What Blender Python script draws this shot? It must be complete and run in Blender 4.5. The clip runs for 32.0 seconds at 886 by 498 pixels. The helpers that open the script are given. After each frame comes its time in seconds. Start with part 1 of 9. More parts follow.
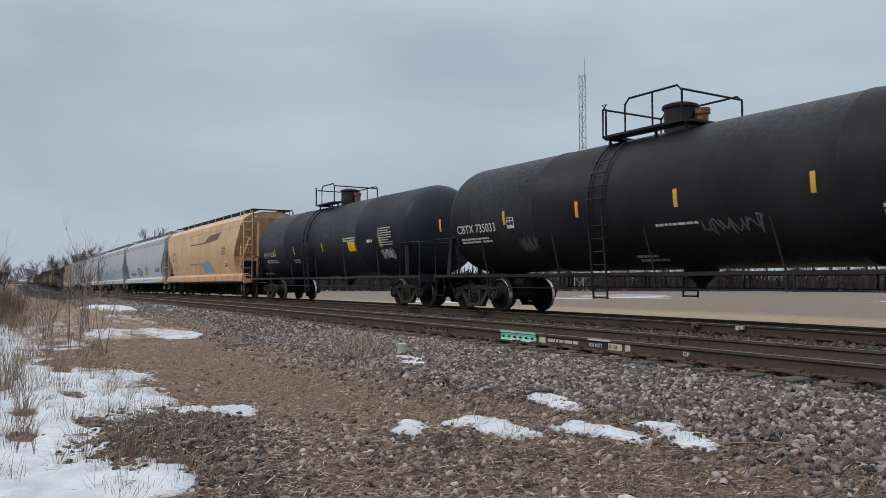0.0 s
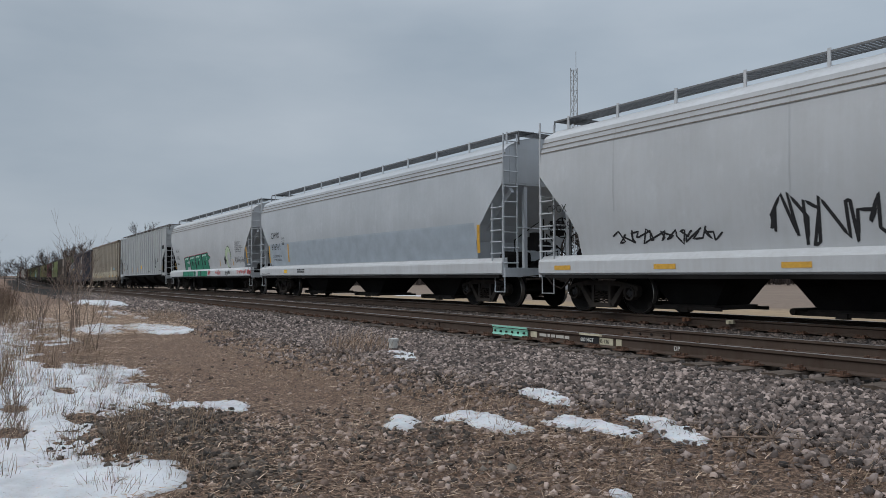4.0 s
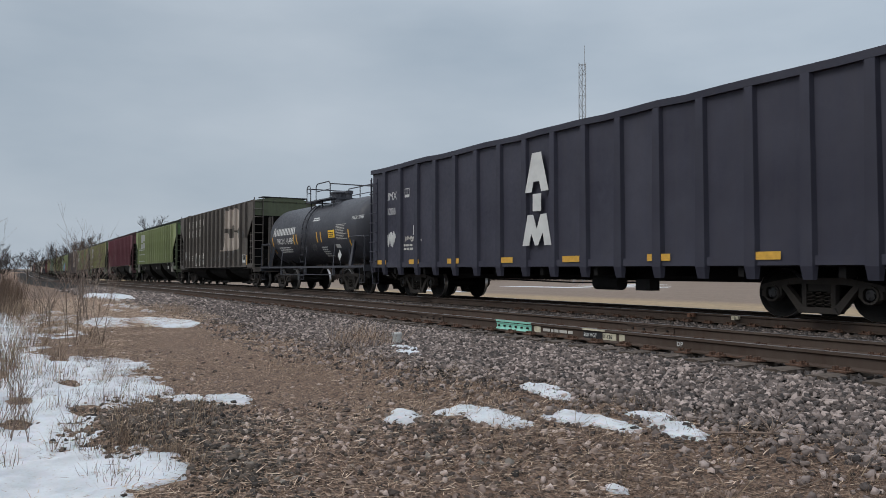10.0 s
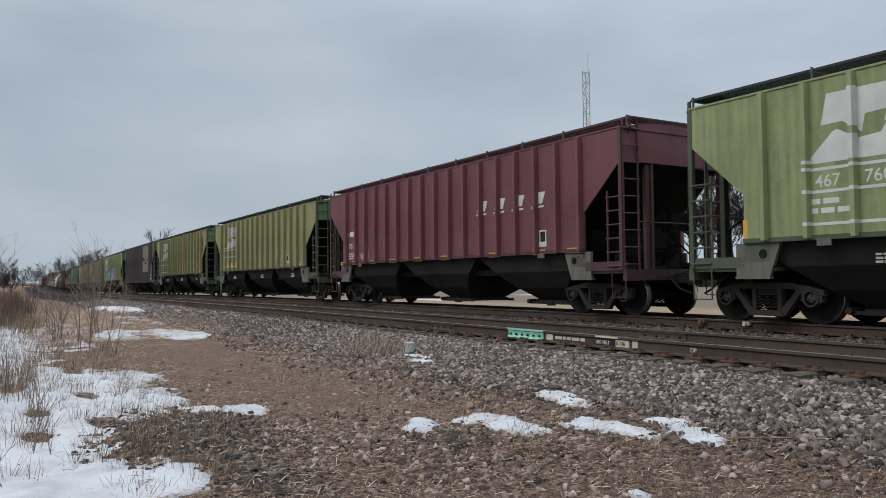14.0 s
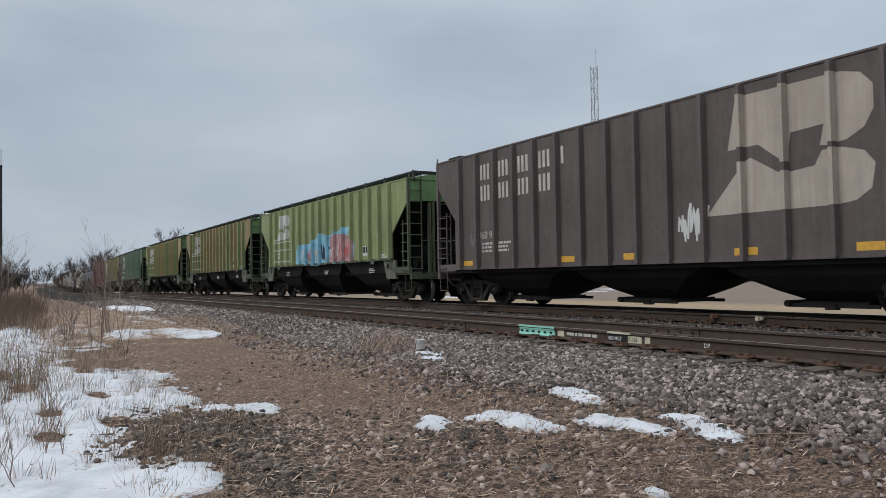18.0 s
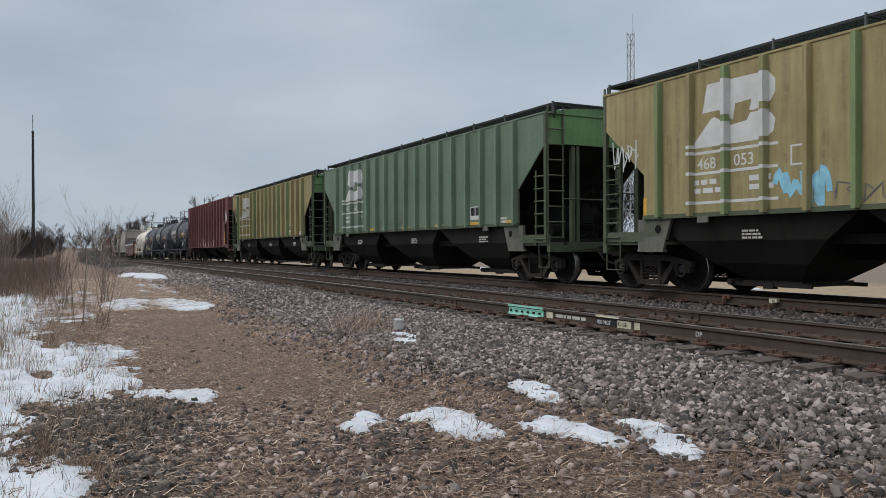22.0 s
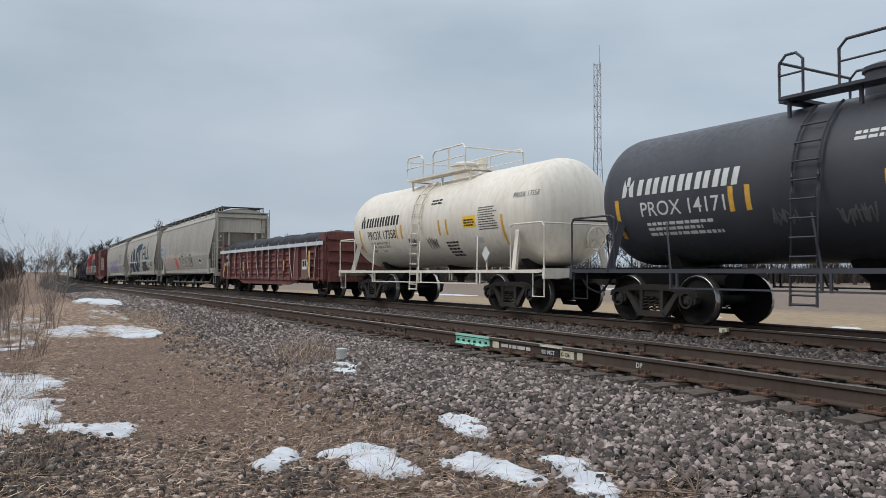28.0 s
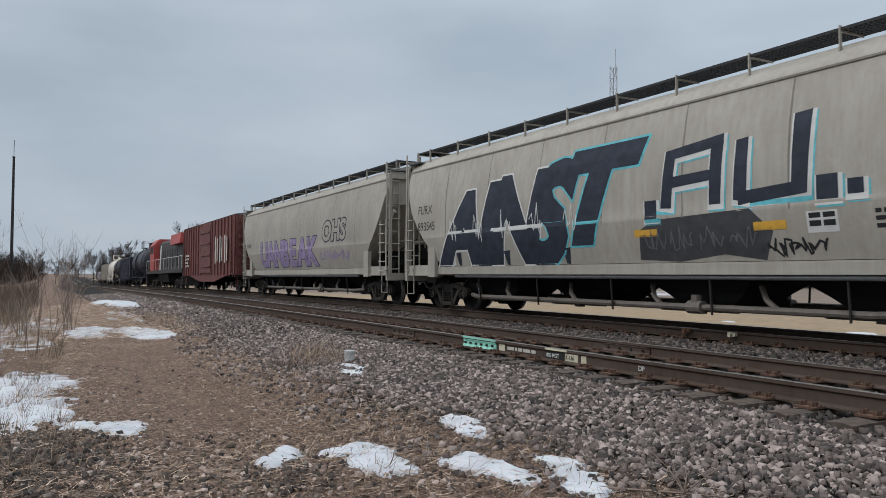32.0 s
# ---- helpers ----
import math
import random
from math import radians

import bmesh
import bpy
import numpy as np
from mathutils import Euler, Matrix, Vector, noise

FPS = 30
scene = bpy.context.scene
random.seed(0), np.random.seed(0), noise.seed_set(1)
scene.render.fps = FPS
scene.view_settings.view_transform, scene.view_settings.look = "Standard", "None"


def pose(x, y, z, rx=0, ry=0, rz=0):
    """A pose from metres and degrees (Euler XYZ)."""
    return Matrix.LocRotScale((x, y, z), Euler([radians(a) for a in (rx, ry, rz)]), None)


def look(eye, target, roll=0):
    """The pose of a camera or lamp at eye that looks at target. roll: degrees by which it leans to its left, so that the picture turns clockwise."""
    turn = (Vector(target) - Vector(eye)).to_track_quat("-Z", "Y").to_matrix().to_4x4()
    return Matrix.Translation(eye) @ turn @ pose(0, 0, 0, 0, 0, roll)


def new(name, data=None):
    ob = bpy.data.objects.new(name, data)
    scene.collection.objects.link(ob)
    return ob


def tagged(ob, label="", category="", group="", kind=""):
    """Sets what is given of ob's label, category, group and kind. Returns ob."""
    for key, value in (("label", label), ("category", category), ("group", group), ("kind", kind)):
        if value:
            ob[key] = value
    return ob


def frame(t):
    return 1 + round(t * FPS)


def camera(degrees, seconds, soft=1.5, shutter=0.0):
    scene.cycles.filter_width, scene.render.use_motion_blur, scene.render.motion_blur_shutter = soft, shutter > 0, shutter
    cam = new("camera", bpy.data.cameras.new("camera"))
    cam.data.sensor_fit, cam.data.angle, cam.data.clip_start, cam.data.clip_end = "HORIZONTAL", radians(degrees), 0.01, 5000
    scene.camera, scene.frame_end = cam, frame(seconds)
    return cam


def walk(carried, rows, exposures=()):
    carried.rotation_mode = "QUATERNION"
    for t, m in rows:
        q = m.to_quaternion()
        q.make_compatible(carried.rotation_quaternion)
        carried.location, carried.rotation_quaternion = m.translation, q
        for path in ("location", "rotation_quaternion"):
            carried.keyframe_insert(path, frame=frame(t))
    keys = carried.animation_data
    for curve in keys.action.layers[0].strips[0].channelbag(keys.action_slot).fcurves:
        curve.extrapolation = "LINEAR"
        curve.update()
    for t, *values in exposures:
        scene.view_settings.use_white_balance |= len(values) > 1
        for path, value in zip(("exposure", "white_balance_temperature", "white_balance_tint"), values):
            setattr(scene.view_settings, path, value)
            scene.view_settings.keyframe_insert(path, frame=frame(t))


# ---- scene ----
cam = camera(60.1, 32.0, soft=0.5, shutter=0.03)
PATH = [
    (0, (10.492, -7.686, 0.832), (2.003, -2.417, 1.24), 0.02),
    (1, (10.483, -7.671, 0.832), (2.019, -2.359, 1.193), 0.01),
    (2, (10.493, -7.678, 0.836), (2.046, -2.336, 1.154), -0.11),
    (3, (10.487, -7.677, 0.837), (2.05, -2.317, 1.143), -0.12),
    (3.5, (10.495, -7.681, 0.843), (2.06, -2.319, 1.158), -0.10),
    (5.5, (10.501, -7.715, 0.84), (2.065, -2.359, 1.221), -0.00),
    (6.5, (10.486, -7.692, 0.837), (2.058, -2.324, 1.215), 0.06),
    (7.5, (10.419, -7.709, 0.839), (2.008, -2.309, 1.172), 0.07),
    (8, (10.362, -7.767, 0.84), (1.959, -2.355, 1.155), 0.04),
    (8.5, (10.379, -7.757, 0.841), (1.972, -2.35, 1.123), 0.04),
    (9, (10.44, -7.713, 0.844), (2.007, -2.344, 1.115), 0.16),
    (9.5, (10.5, -7.677, 0.843), (2.048, -2.34, 1.102), 0.22),
    (10, (10.54, -7.64, 0.842), (2.048, -2.366, 1.106), 0.13),
    (10.5, (10.553, -7.627, 0.843), (2.031, -2.401, 1.098), 0.19),
    (11, (10.524, -7.648, 0.85), (2.041, -2.359, 1.113), 0.00),
    (11.5, (10.494, -7.706, 0.848), (2.012, -2.416, 1.117), -0.05),
    (12, (10.488, -7.763, 0.839), (2.014, -2.461, 1.121), -0.17),
    (12.5, (10.485, -7.784, 0.838), (1.997, -2.505, 1.149), -0.26),
    (13, (10.498, -7.774, 0.844), (1.941, -2.611, 1.189), -0.22),
    (13.5, (10.515, -7.756, 0.841), (1.971, -2.574, 1.209), -0.29),
    (14, (10.528, -7.745, 0.839), (2.004, -2.53, 1.224), -0.51),
    (14.5, (10.531, -7.75, 0.84), (1.965, -2.604, 1.228), -0.53),
    (16.5, (10.519, -7.744, 0.843), (1.944, -2.614, 1.241), -0.72),
    (17.5, (10.491, -7.723, 0.838), (1.913, -2.595, 1.208), -0.89),
    (18, (10.47, -7.737, 0.833), (1.887, -2.619, 1.184), -0.94),
    (18.5, (10.46, -7.623, 0.842), (1.843, -2.558, 1.148), -0.99),
    (19, (10.472, -7.473, 0.872), (1.836, -2.441, 1.177), -0.85),
    (19.5, (10.444, -7.341, 0.866), (1.772, -2.366, 1.11), -0.79),
    (20, (10.318, -7.187, 0.875), (1.625, -2.248, 1.046), -0.76),
    (20.5, (10.247, -7.093, 0.888), (1.551, -2.157, 0.943), -0.65),
    (21, (10.206, -6.919, 0.893), (1.438, -2.109, 0.854), -0.62),
    (21.5, (10.206, -6.74, 0.918), (1.388, -2.024, 0.866), -0.29),
    (22, (10.17, -6.619, 0.92), (1.347, -1.913, 0.874), -0.21),
    (22.5, (10.05, -6.471, 0.949), (1.237, -1.745, 0.916), -0.23),
    (23, (10.027, -6.325, 0.961), (1.217, -1.594, 0.94), -0.25),
    (23.5, (10.053, -6.238, 0.972), (1.24, -1.513, 0.976), -0.20),
    (24, (10.051, -6.186, 0.976), (1.237, -1.462, 1.019), -0.30),
    (24.5, (10.07, -6.17, 0.98), (1.276, -1.409, 1.084), -0.50),
    (26.5, (10.079, -6.124, 0.973), (1.368, -1.221, 1.247), -0.37),
    (27, (10.103, -6.129, 0.973), (1.407, -1.199, 1.245), -0.21),
    (27.5, (10.142, -6.158, 0.97), (1.464, -1.196, 1.252), -0.02),
    (28, (10.195, -6.2, 0.945), (1.558, -1.169, 1.24), 0.10),
    (28.5, (10.299, -6.263, 0.939), (1.695, -1.172, 1.195), 0.38),
    (29.5, (10.407, -6.211, 0.944), (1.847, -1.046, 1.149), 0.54),
    (30, (10.423, -6.18, 0.955), (1.842, -1.049, 1.151), 0.45),
    (30.5, (10.415, -6.169, 0.949), (1.792, -1.108, 1.159), 0.44),
    (31, (10.402, -6.164, 0.949), (1.727, -1.196, 1.202), 0.40),
    (31.5, (10.403, -6.167, 0.951), (1.698, -1.254, 1.241), 0.41),
    (32, (10.374, -6.148, 0.945), (1.632, -1.304, 1.284), 0.32),
]
walk(cam, [(t, look(eye, target, roll)) for t, eye, target, roll in PATH],
     exposures=[(0, 0.0), (1, 0.0), (2, -0.06), (3, -0.22), (9, -0.22), (10, -0.07), (11, 0.0), (24, 0.02), (26.5, 0.17), (27, 0.18), (28, 0.10), (29, 0.04), (32, 0.0)])

# ---- world and light: an even overcast winter sky, brighter overhead ----
world = bpy.data.worlds.new("overcast_sky")
scene.world = world
world.use_nodes = True
wn, wl = world.node_tree.nodes, world.node_tree.links
wn.clear()


def sky_nodes():
    out = wn.new("ShaderNodeOutputWorld")
    bg = wn.new("ShaderNodeBackground")
    sky = wn.new("ShaderNodeTexSky")
    sky.sky_type = "NISHITA"
    sky.sun_disc = False
    sky.sun_elevation, sky.sun_rotation = radians(38), radians(150)
    sky.air_density, sky.dust_density = 1.0, 4.0
    scale = wn.new("ShaderNodeVectorMath")
    scale.operation = "SCALE"
    scale.inputs["Scale"].default_value = 0.10
    wl.new(sky.outputs[0], scale.inputs[0])
    co = wn.new("ShaderNodeTexCoord")
    sep = wn.new("ShaderNodeSeparateXYZ")
    wl.new(co.outputs["Generated"], sep.inputs[0])
    up = wn.new("ShaderNodeMapRange")
    up.data_type = "FLOAT_VECTOR"
    for key, val in (("From Min", (0.30,) * 3), ("From Max", (0.95,) * 3), ("To Min", (1.52,) * 3), ("To Max", (3.95, 3.65, 3.45))):
        [k for k in up.inputs if k.name == key and k.type == "VECTOR"][0].default_value = val
    wl.new(sep.outputs["Z"], [k for k in up.inputs if k.name == "Vector"][0])
    # stretched cloud streaks
    flat = wn.new("ShaderNodeMapping")
    flat.inputs["Scale"].default_value = (1.0, 1.0, 3.2)
    wl.new(co.outputs["Generated"], flat.inputs["Vector"])
    n1 = wn.new("ShaderNodeTexNoise")
    n1.inputs["Scale"].default_value, n1.inputs["Detail"].default_value, n1.inputs["Roughness"].default_value = 2.2, 5.0, 0.5
    wl.new(flat.outputs[0], n1.inputs["Vector"])
    ramp = wn.new("ShaderNodeValToRGB")
    ramp.color_ramp.elements[0].position, ramp.color_ramp.elements[1].position = 0.32, 0.72
    ramp.color_ramp.elements[0].color = (0.252, 0.302, 0.357, 1)
    ramp.color_ramp.elements[1].color = (0.345, 0.390, 0.440, 1)
    wl.new(n1.outputs[0], ramp.inputs[0])
    lit = wn.new("ShaderNodeVectorMath")
    lit.operation = "MULTIPLY"
    wl.new(ramp.outputs[0], lit.inputs[0])
    wl.new(up.outputs["Vector"], lit.inputs[1])
    # a little brighter towards the veiled sun
    toward = wn.new("ShaderNodeMapRange")
    for key, val in (("From Min", -1.0), ("From Max", 0.0), ("To Min", 0.97), ("To Max", 1.20)):
        toward.inputs[key].default_value = val
    wl.new(sep.outputs["X"], toward.inputs["Value"])
    glow = wn.new("ShaderNodeVectorMath")
    glow.operation = "SCALE"
    wl.new(lit.outputs[0], glow.inputs[0])
    wl.new(toward.outputs["Result"], glow.inputs["Scale"])
    mix = wn.new("ShaderNodeMix")
    mix.data_type = "RGBA"
    mix.inputs["Factor"].default_value = 0.94
    wl.new(scale.outputs[0], mix.inputs["A"])
    wl.new(glow.outputs[0], mix.inputs["B"])
    wl.new(mix.outputs["Result"], bg.inputs["Color"])
    bg.inputs["Strength"].default_value = 1.0
    wl.new(bg.outputs[0], out.inputs[0])


sky_nodes()
sun_data = bpy.data.lights.new("sun", "SUN")
sun_data.energy, sun_data.angle, sun_data.color = 1.1, radians(24), (1.0, 0.97, 0.93)
sun = new("sun", sun_data)
sun.matrix_world = look((-14, -40, 42), (0, 0, 0))

# ---- the line of the two tracks ----
YN, YF = 0.7525, 5.65          # centres of the empty track and of the train's track
GAUGE = 1.505                  # between rail-head centres
BEND, BEND_FROM, BEND_TO = 0.000306, -3.0, 150.0
DIP, DIP_FROM, DIP_TO = -0.000128, 8.0, 100.0


def side(s):
    """How far the tracks have turned off sideways at s."""
    d = max(0.0, BEND_FROM - s)
    if d <= BEND_TO:
        return BEND * d * d / 2
    return BEND * BEND_TO * BEND_TO / 2 + BEND * BEND_TO * (d - BEND_TO)


def drop(s):
    """How far the land and the tracks have gone down at s."""
    e = max(0.0, DIP_FROM - s)
    if e <= DIP_TO:
        return DIP * e * e / 2
    return DIP * DIP_TO * DIP_TO / 2 + DIP * DIP_TO * 40 * (1 - math.exp(-(e - DIP_TO) / 40))


def on_track(s, yc, z0=0.0):
    a, b = s + 0.5, s - 0.5
    yaw = math.degrees(math.atan2(side(a) - side(b), 1.0))
    tilt = -math.degrees(math.atan2(drop(a) - drop(b), 1.0))
    return pose(s, yc + side(s), z0 + drop(s), 0, tilt, yaw)


def travelled(t):
    """Metres the train has gone since the start of the clip."""
    u = t / 32
    return 32 * u * (V1 + u * (V2 + u * (V3 + u * (V4 + u * V5))))


V1, V2, V3, V4, V5 = 15.4512, -2.7287, 3.7455, -1.2422, -0.3333

# ---- materials ----
def node(nt, kind, **kw):
    n = nt.nodes.new(kind)
    for key, value in kw.items():
        n.inputs[key].default_value = value
    return n


def ramp_of(nt, fac, stops):
    r = nt.nodes.new("ShaderNodeValToRGB")
    el = r.color_ramp.elements
    while len(el) < len(stops):
        el.new(0.5)
    for e, (at, col) in zip(el, stops):
        e.position, e.color = at, (*col, 1)
    nt.links.new(fac, r.inputs[0])
    return r.outputs[0]


def mixed(nt, fac, a, b, how="MIX"):
    m = nt.nodes.new("ShaderNodeMix")
    m.data_type, m.blend_type = "RGBA", how
    for sock, v in (("Factor", fac), ("A", a), ("B", b)):
        if isinstance(v, (int, float)):
            m.inputs[sock].default_value = v
        elif isinstance(v, tuple):
            m.inputs[sock].default_value = (*v, 1)
        else:
            nt.links.new(v, m.inputs[sock])
    return m.outputs["Result"]


def start_mat(name):
    m = bpy.data.materials.new(name)
    m.use_nodes = True
    nt = m.node_tree
    nt.nodes.clear()
    out = nt.nodes.new("ShaderNodeOutputMaterial")
    b = nt.nodes.new("ShaderNodeBsdfPrincipled")
    nt.links.new(b.outputs[0], out.inputs[0])
    return m, nt, b


def coords(nt, scale=(1, 1, 1), which="Object"):
    co = nt.nodes.new("ShaderNodeTexCoord")
    mp = nt.nodes.new("ShaderNodeMapping")
    mp.inputs["Scale"].default_value = scale
    nt.links.new(co.outputs[which], mp.inputs[0])
    return mp.outputs[0]


def noise_of(nt, vec, scale, detail=4, rough=0.55):
    n = node(nt, "ShaderNodeTexNoise", Scale=scale, Detail=detail, Roughness=rough)
    nt.links.new(vec, n.inputs["Vector"])
    return n.outputs[0]


def bump_of(nt, b, height, strength, distance=0.01):
    k = node(nt, "ShaderNodeBump", Strength=strength, Distance=distance)
    nt.links.new(height, k.inputs["Height"])
    nt.links.new(k.outputs[0], b.inputs["Normal"])


def paint(name, col, dirt=0.35, dirt_col=(0.10, 0.085, 0.07), rust=0.0, rough=0.5, fade=0.12, metal=0.0, streak=0.5, rust_col=(0.16, 0.065, 0.03), low_rust=0.0):
    """Weathered car paint: fading, runs of dirt down the sides, speckles of rust."""
    m, nt, b = start_mat(name)
    v = coords(nt)
    big = noise_of(nt, v, 0.55, 3)
    info = nt.nodes.new("ShaderNodeObjectInfo")
    light = tuple(min(1, c * (1 + fade) + 0.02) for c in col)
    dark = tuple(c * (1 - fade) for c in col)
    base = ramp_of(nt, big, [(0.3, dark), (0.7, light)])
    runs = noise_of(nt, coords(nt, (5.0, 5.0, 0.35)), 1.6, 5, 0.6)
    fine = noise_of(nt, v, 9.0, 6, 0.6)
    grime = nt.nodes.new("ShaderNodeMath")
    grime.operation = "MULTIPLY"
    nt.links.new(ramp_of(nt, runs, [(0.38, (0, 0, 0)), (0.68, (streak,) * 3)]), grime.inputs[0])
    nt.links.new(ramp_of(nt, fine, [(0.3, (0.4,) * 3), (0.7, (1,) * 3)]), grime.inputs[1])
    c = mixed(nt, grime.outputs[0], base, dirt_col)
    c = mixed(nt, dirt * 0.35, c, mixed(nt, fine, dirt_col, c))
    # blotches of grime and worn paint between the runs
    blotch = noise_of(nt, coords(nt, (1.0, 1.0, 0.6)), 2.1, 9, 0.72)
    c = mixed(nt, ramp_of(nt, blotch, [(0.50, (0, 0, 0)), (0.72, (min(0.75, 0.25 + 0.6 * dirt),) * 3)]), c, tuple(0.55 * a + 0.45 * k for a, k in zip(col, dirt_col)))
    c = mixed(nt, ramp_of(nt, blotch, [(0.30, (0.30,) * 3), (0.44, (0, 0, 0))]), c, tuple(min(0.8, k * 1.25 + 0.02) for k in col))
    if rust:
        spots = noise_of(nt, coords(nt, (1.3, 1.3, 0.7)), 2.6, 8, 0.68)
        c = mixed(nt, ramp_of(nt, spots, [(0.66 - 0.2 * rust, (0, 0, 0)), (0.78 - 0.12 * rust, (min(1.0, 0.5 + rust),) * 3)]), c, rust_col)
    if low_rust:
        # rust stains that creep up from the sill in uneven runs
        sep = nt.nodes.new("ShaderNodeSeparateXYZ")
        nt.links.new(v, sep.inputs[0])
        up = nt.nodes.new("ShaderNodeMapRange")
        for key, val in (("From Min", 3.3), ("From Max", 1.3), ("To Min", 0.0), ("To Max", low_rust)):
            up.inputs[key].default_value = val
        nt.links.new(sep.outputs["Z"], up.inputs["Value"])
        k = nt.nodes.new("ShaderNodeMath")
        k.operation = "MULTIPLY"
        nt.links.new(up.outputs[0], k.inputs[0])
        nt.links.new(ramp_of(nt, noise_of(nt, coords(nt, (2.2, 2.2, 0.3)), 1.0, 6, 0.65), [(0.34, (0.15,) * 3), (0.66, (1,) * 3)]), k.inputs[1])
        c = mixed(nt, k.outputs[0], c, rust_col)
    # parts of one car have faded unevenly
    c = mixed(nt, 1.0, c, ramp_of(nt, info.outputs["Random"], [(0.0, (0.90,) * 3), (1.0, (1.08,) * 3)]), "MULTIPLY")
    nt.links.new(c, b.inputs["Base Color"])
    b.inputs["Metallic"].default_value = metal
    if max(col) < 0.07:
        b.inputs["Specular IOR Level"].default_value = 0.05 if max(col) < 0.01 else 0.12 if max(col) < 0.03 else 0.22
    nt.links.new(ramp_of(nt, fine, [(0.3, (max(0.05, rough - 0.1),) * 3), (0.75, (min(1, rough + 0.15),) * 3)]), b.inputs["Roughness"])
    bump_of(nt, b, fine, 0.05, 0.004)
    return m


def plain(name, col, rough=0.7, metal=0.0, vary=0.15, scale=12.0, bump=0.15):
    m, nt, b = start_mat(name)
    n = noise_of(nt, coords(nt), scale, 5)
    nt.links.new(ramp_of(nt, n, [(0.3, tuple(c * (1 - vary) for c in col)), (0.7, tuple(min(1, c * (1 + vary)) for c in col))]), b.inputs["Base Color"])
    b.inputs["Roughness"].default_value, b.inputs["Metallic"].default_value = rough, metal
    if max(col) < 0.07 and not metal:
        b.inputs["Specular IOR Level"].default_value = 0.25
    if bump:
        bump_of(nt, b, n, bump, 0.006)
    return m


def speckled(name, stops, rough=0.85):
    """Each island of the mesh takes its own tone."""
    m, nt, b = start_mat(name)
    g = nt.nodes.new("ShaderNodeNewGeometry")
    tone = ramp_of(nt, g.outputs["Random Per Island"], stops)
    n = noise_of(nt, coords(nt), 30, 4)
    nt.links.new(mixed(nt, 0.35, tone, mixed(nt, n, (0.05, 0.05, 0.05), tone)), b.inputs["Base Color"])
    b.inputs["Roughness"].default_value = rough
    return m


def ground_mat():
    """Trodden dirt with matted straw fibres of two sizes."""
    m, nt, b = start_mat("bare_winter_ground")
    v = coords(nt)
    n1, n2, n3 = noise_of(nt, v, 0.45, 5), noise_of(nt, v, 3.2, 6, 0.65), noise_of(nt, v, 30, 7, 0.75)
    fib = noise_of(nt, coords(nt, (14, 60, 20)), 1.6, 6, 0.7)
    soil = ramp_of(nt, n2, [(0.30, (0.108, 0.063, 0.041)), (0.52, (0.258, 0.160, 0.108)), (0.72, (0.391, 0.257, 0.178))])
    straw = ramp_of(nt, fib, [(0.38, (0.062, 0.036, 0.024)), (0.52, (0.268, 0.169, 0.116)), (0.66, (0.567, 0.394, 0.280))])
    c = mixed(nt, ramp_of(nt, n1, [(0.32, (0.40,) * 3), (0.58, (0.9,) * 3)]), soil, straw)
    c = mixed(nt, ramp_of(nt, n3, [(0.42, (0.85,) * 3), (0.56, (0.0,) * 3)]), c, (0.027, 0.016, 0.011))
    nt.links.new(c, b.inputs["Base Color"])
    b.inputs["Roughness"].default_value = 0.95
    bump_of(nt, b, n3, 1.0, 0.04)
    return m


def field_mat():
    m, nt, b = start_mat("stubble_field")
    v = coords(nt)
    n1 = noise_of(nt, coords(nt, (0.02, 0.20, 1)), 1.0, 4)
    n2 = noise_of(nt, v, 2.5, 6, 0.7)
    c = ramp_of(nt, n2, [(0.3, (0.185, 0.130, 0.074)), (0.7, (0.345, 0.250, 0.146))])
    # beyond the tan strip along the line the ground is ploughed and duller
    sep = nt.nodes.new("ShaderNodeSeparateXYZ")
    nt.links.new(v, sep.inputs[0])
    far = nt.nodes.new("ShaderNodeMapRange")
    far.inputs["From Min"].default_value, far.inputs["From Max"].default_value = 25.0, 29.0
    nt.links.new(sep.outputs["Y"], far.inputs["Value"])
    dull = ramp_of(nt, n2, [(0.3, (0.120, 0.084, 0.062)), (0.7, (0.205, 0.150, 0.112))])
    c = mixed(nt, far.outputs[0], c, dull)
    c = mixed(nt, ramp_of(nt, n1, [(0.48, (0, 0, 0)), (0.62, (0.5,) * 3)]), c, (0.20, 0.155, 0.115))
    nt.links.new(c, b.inputs["Base Color"])
    b.inputs["Roughness"].default_value = 0.95
    return m


def snow_mat():
    m, nt, b = start_mat("old_snow")
    v = coords(nt)
    n1, n2 = noise_of(nt, v, 3.0, 5), noise_of(nt, v, 38, 4)
    c = ramp_of(nt, n1, [(0.25, (0.36, 0.37, 0.39)), (0.55, (0.53, 0.545, 0.57))])
    nt.links.new(mixed(nt, ramp_of(nt, n2, [(0.58, (0, 0, 0)), (0.72, (0.5,) * 3)]), c, (0.30, 0.26, 0.22)), b.inputs["Base Color"])
    b.inputs["Roughness"].default_value = 0.75
    b.inputs["Subsurface Weight"].default_value = 0.1
    bump_of(nt, b, n1, 0.5, 0.05)
    return m


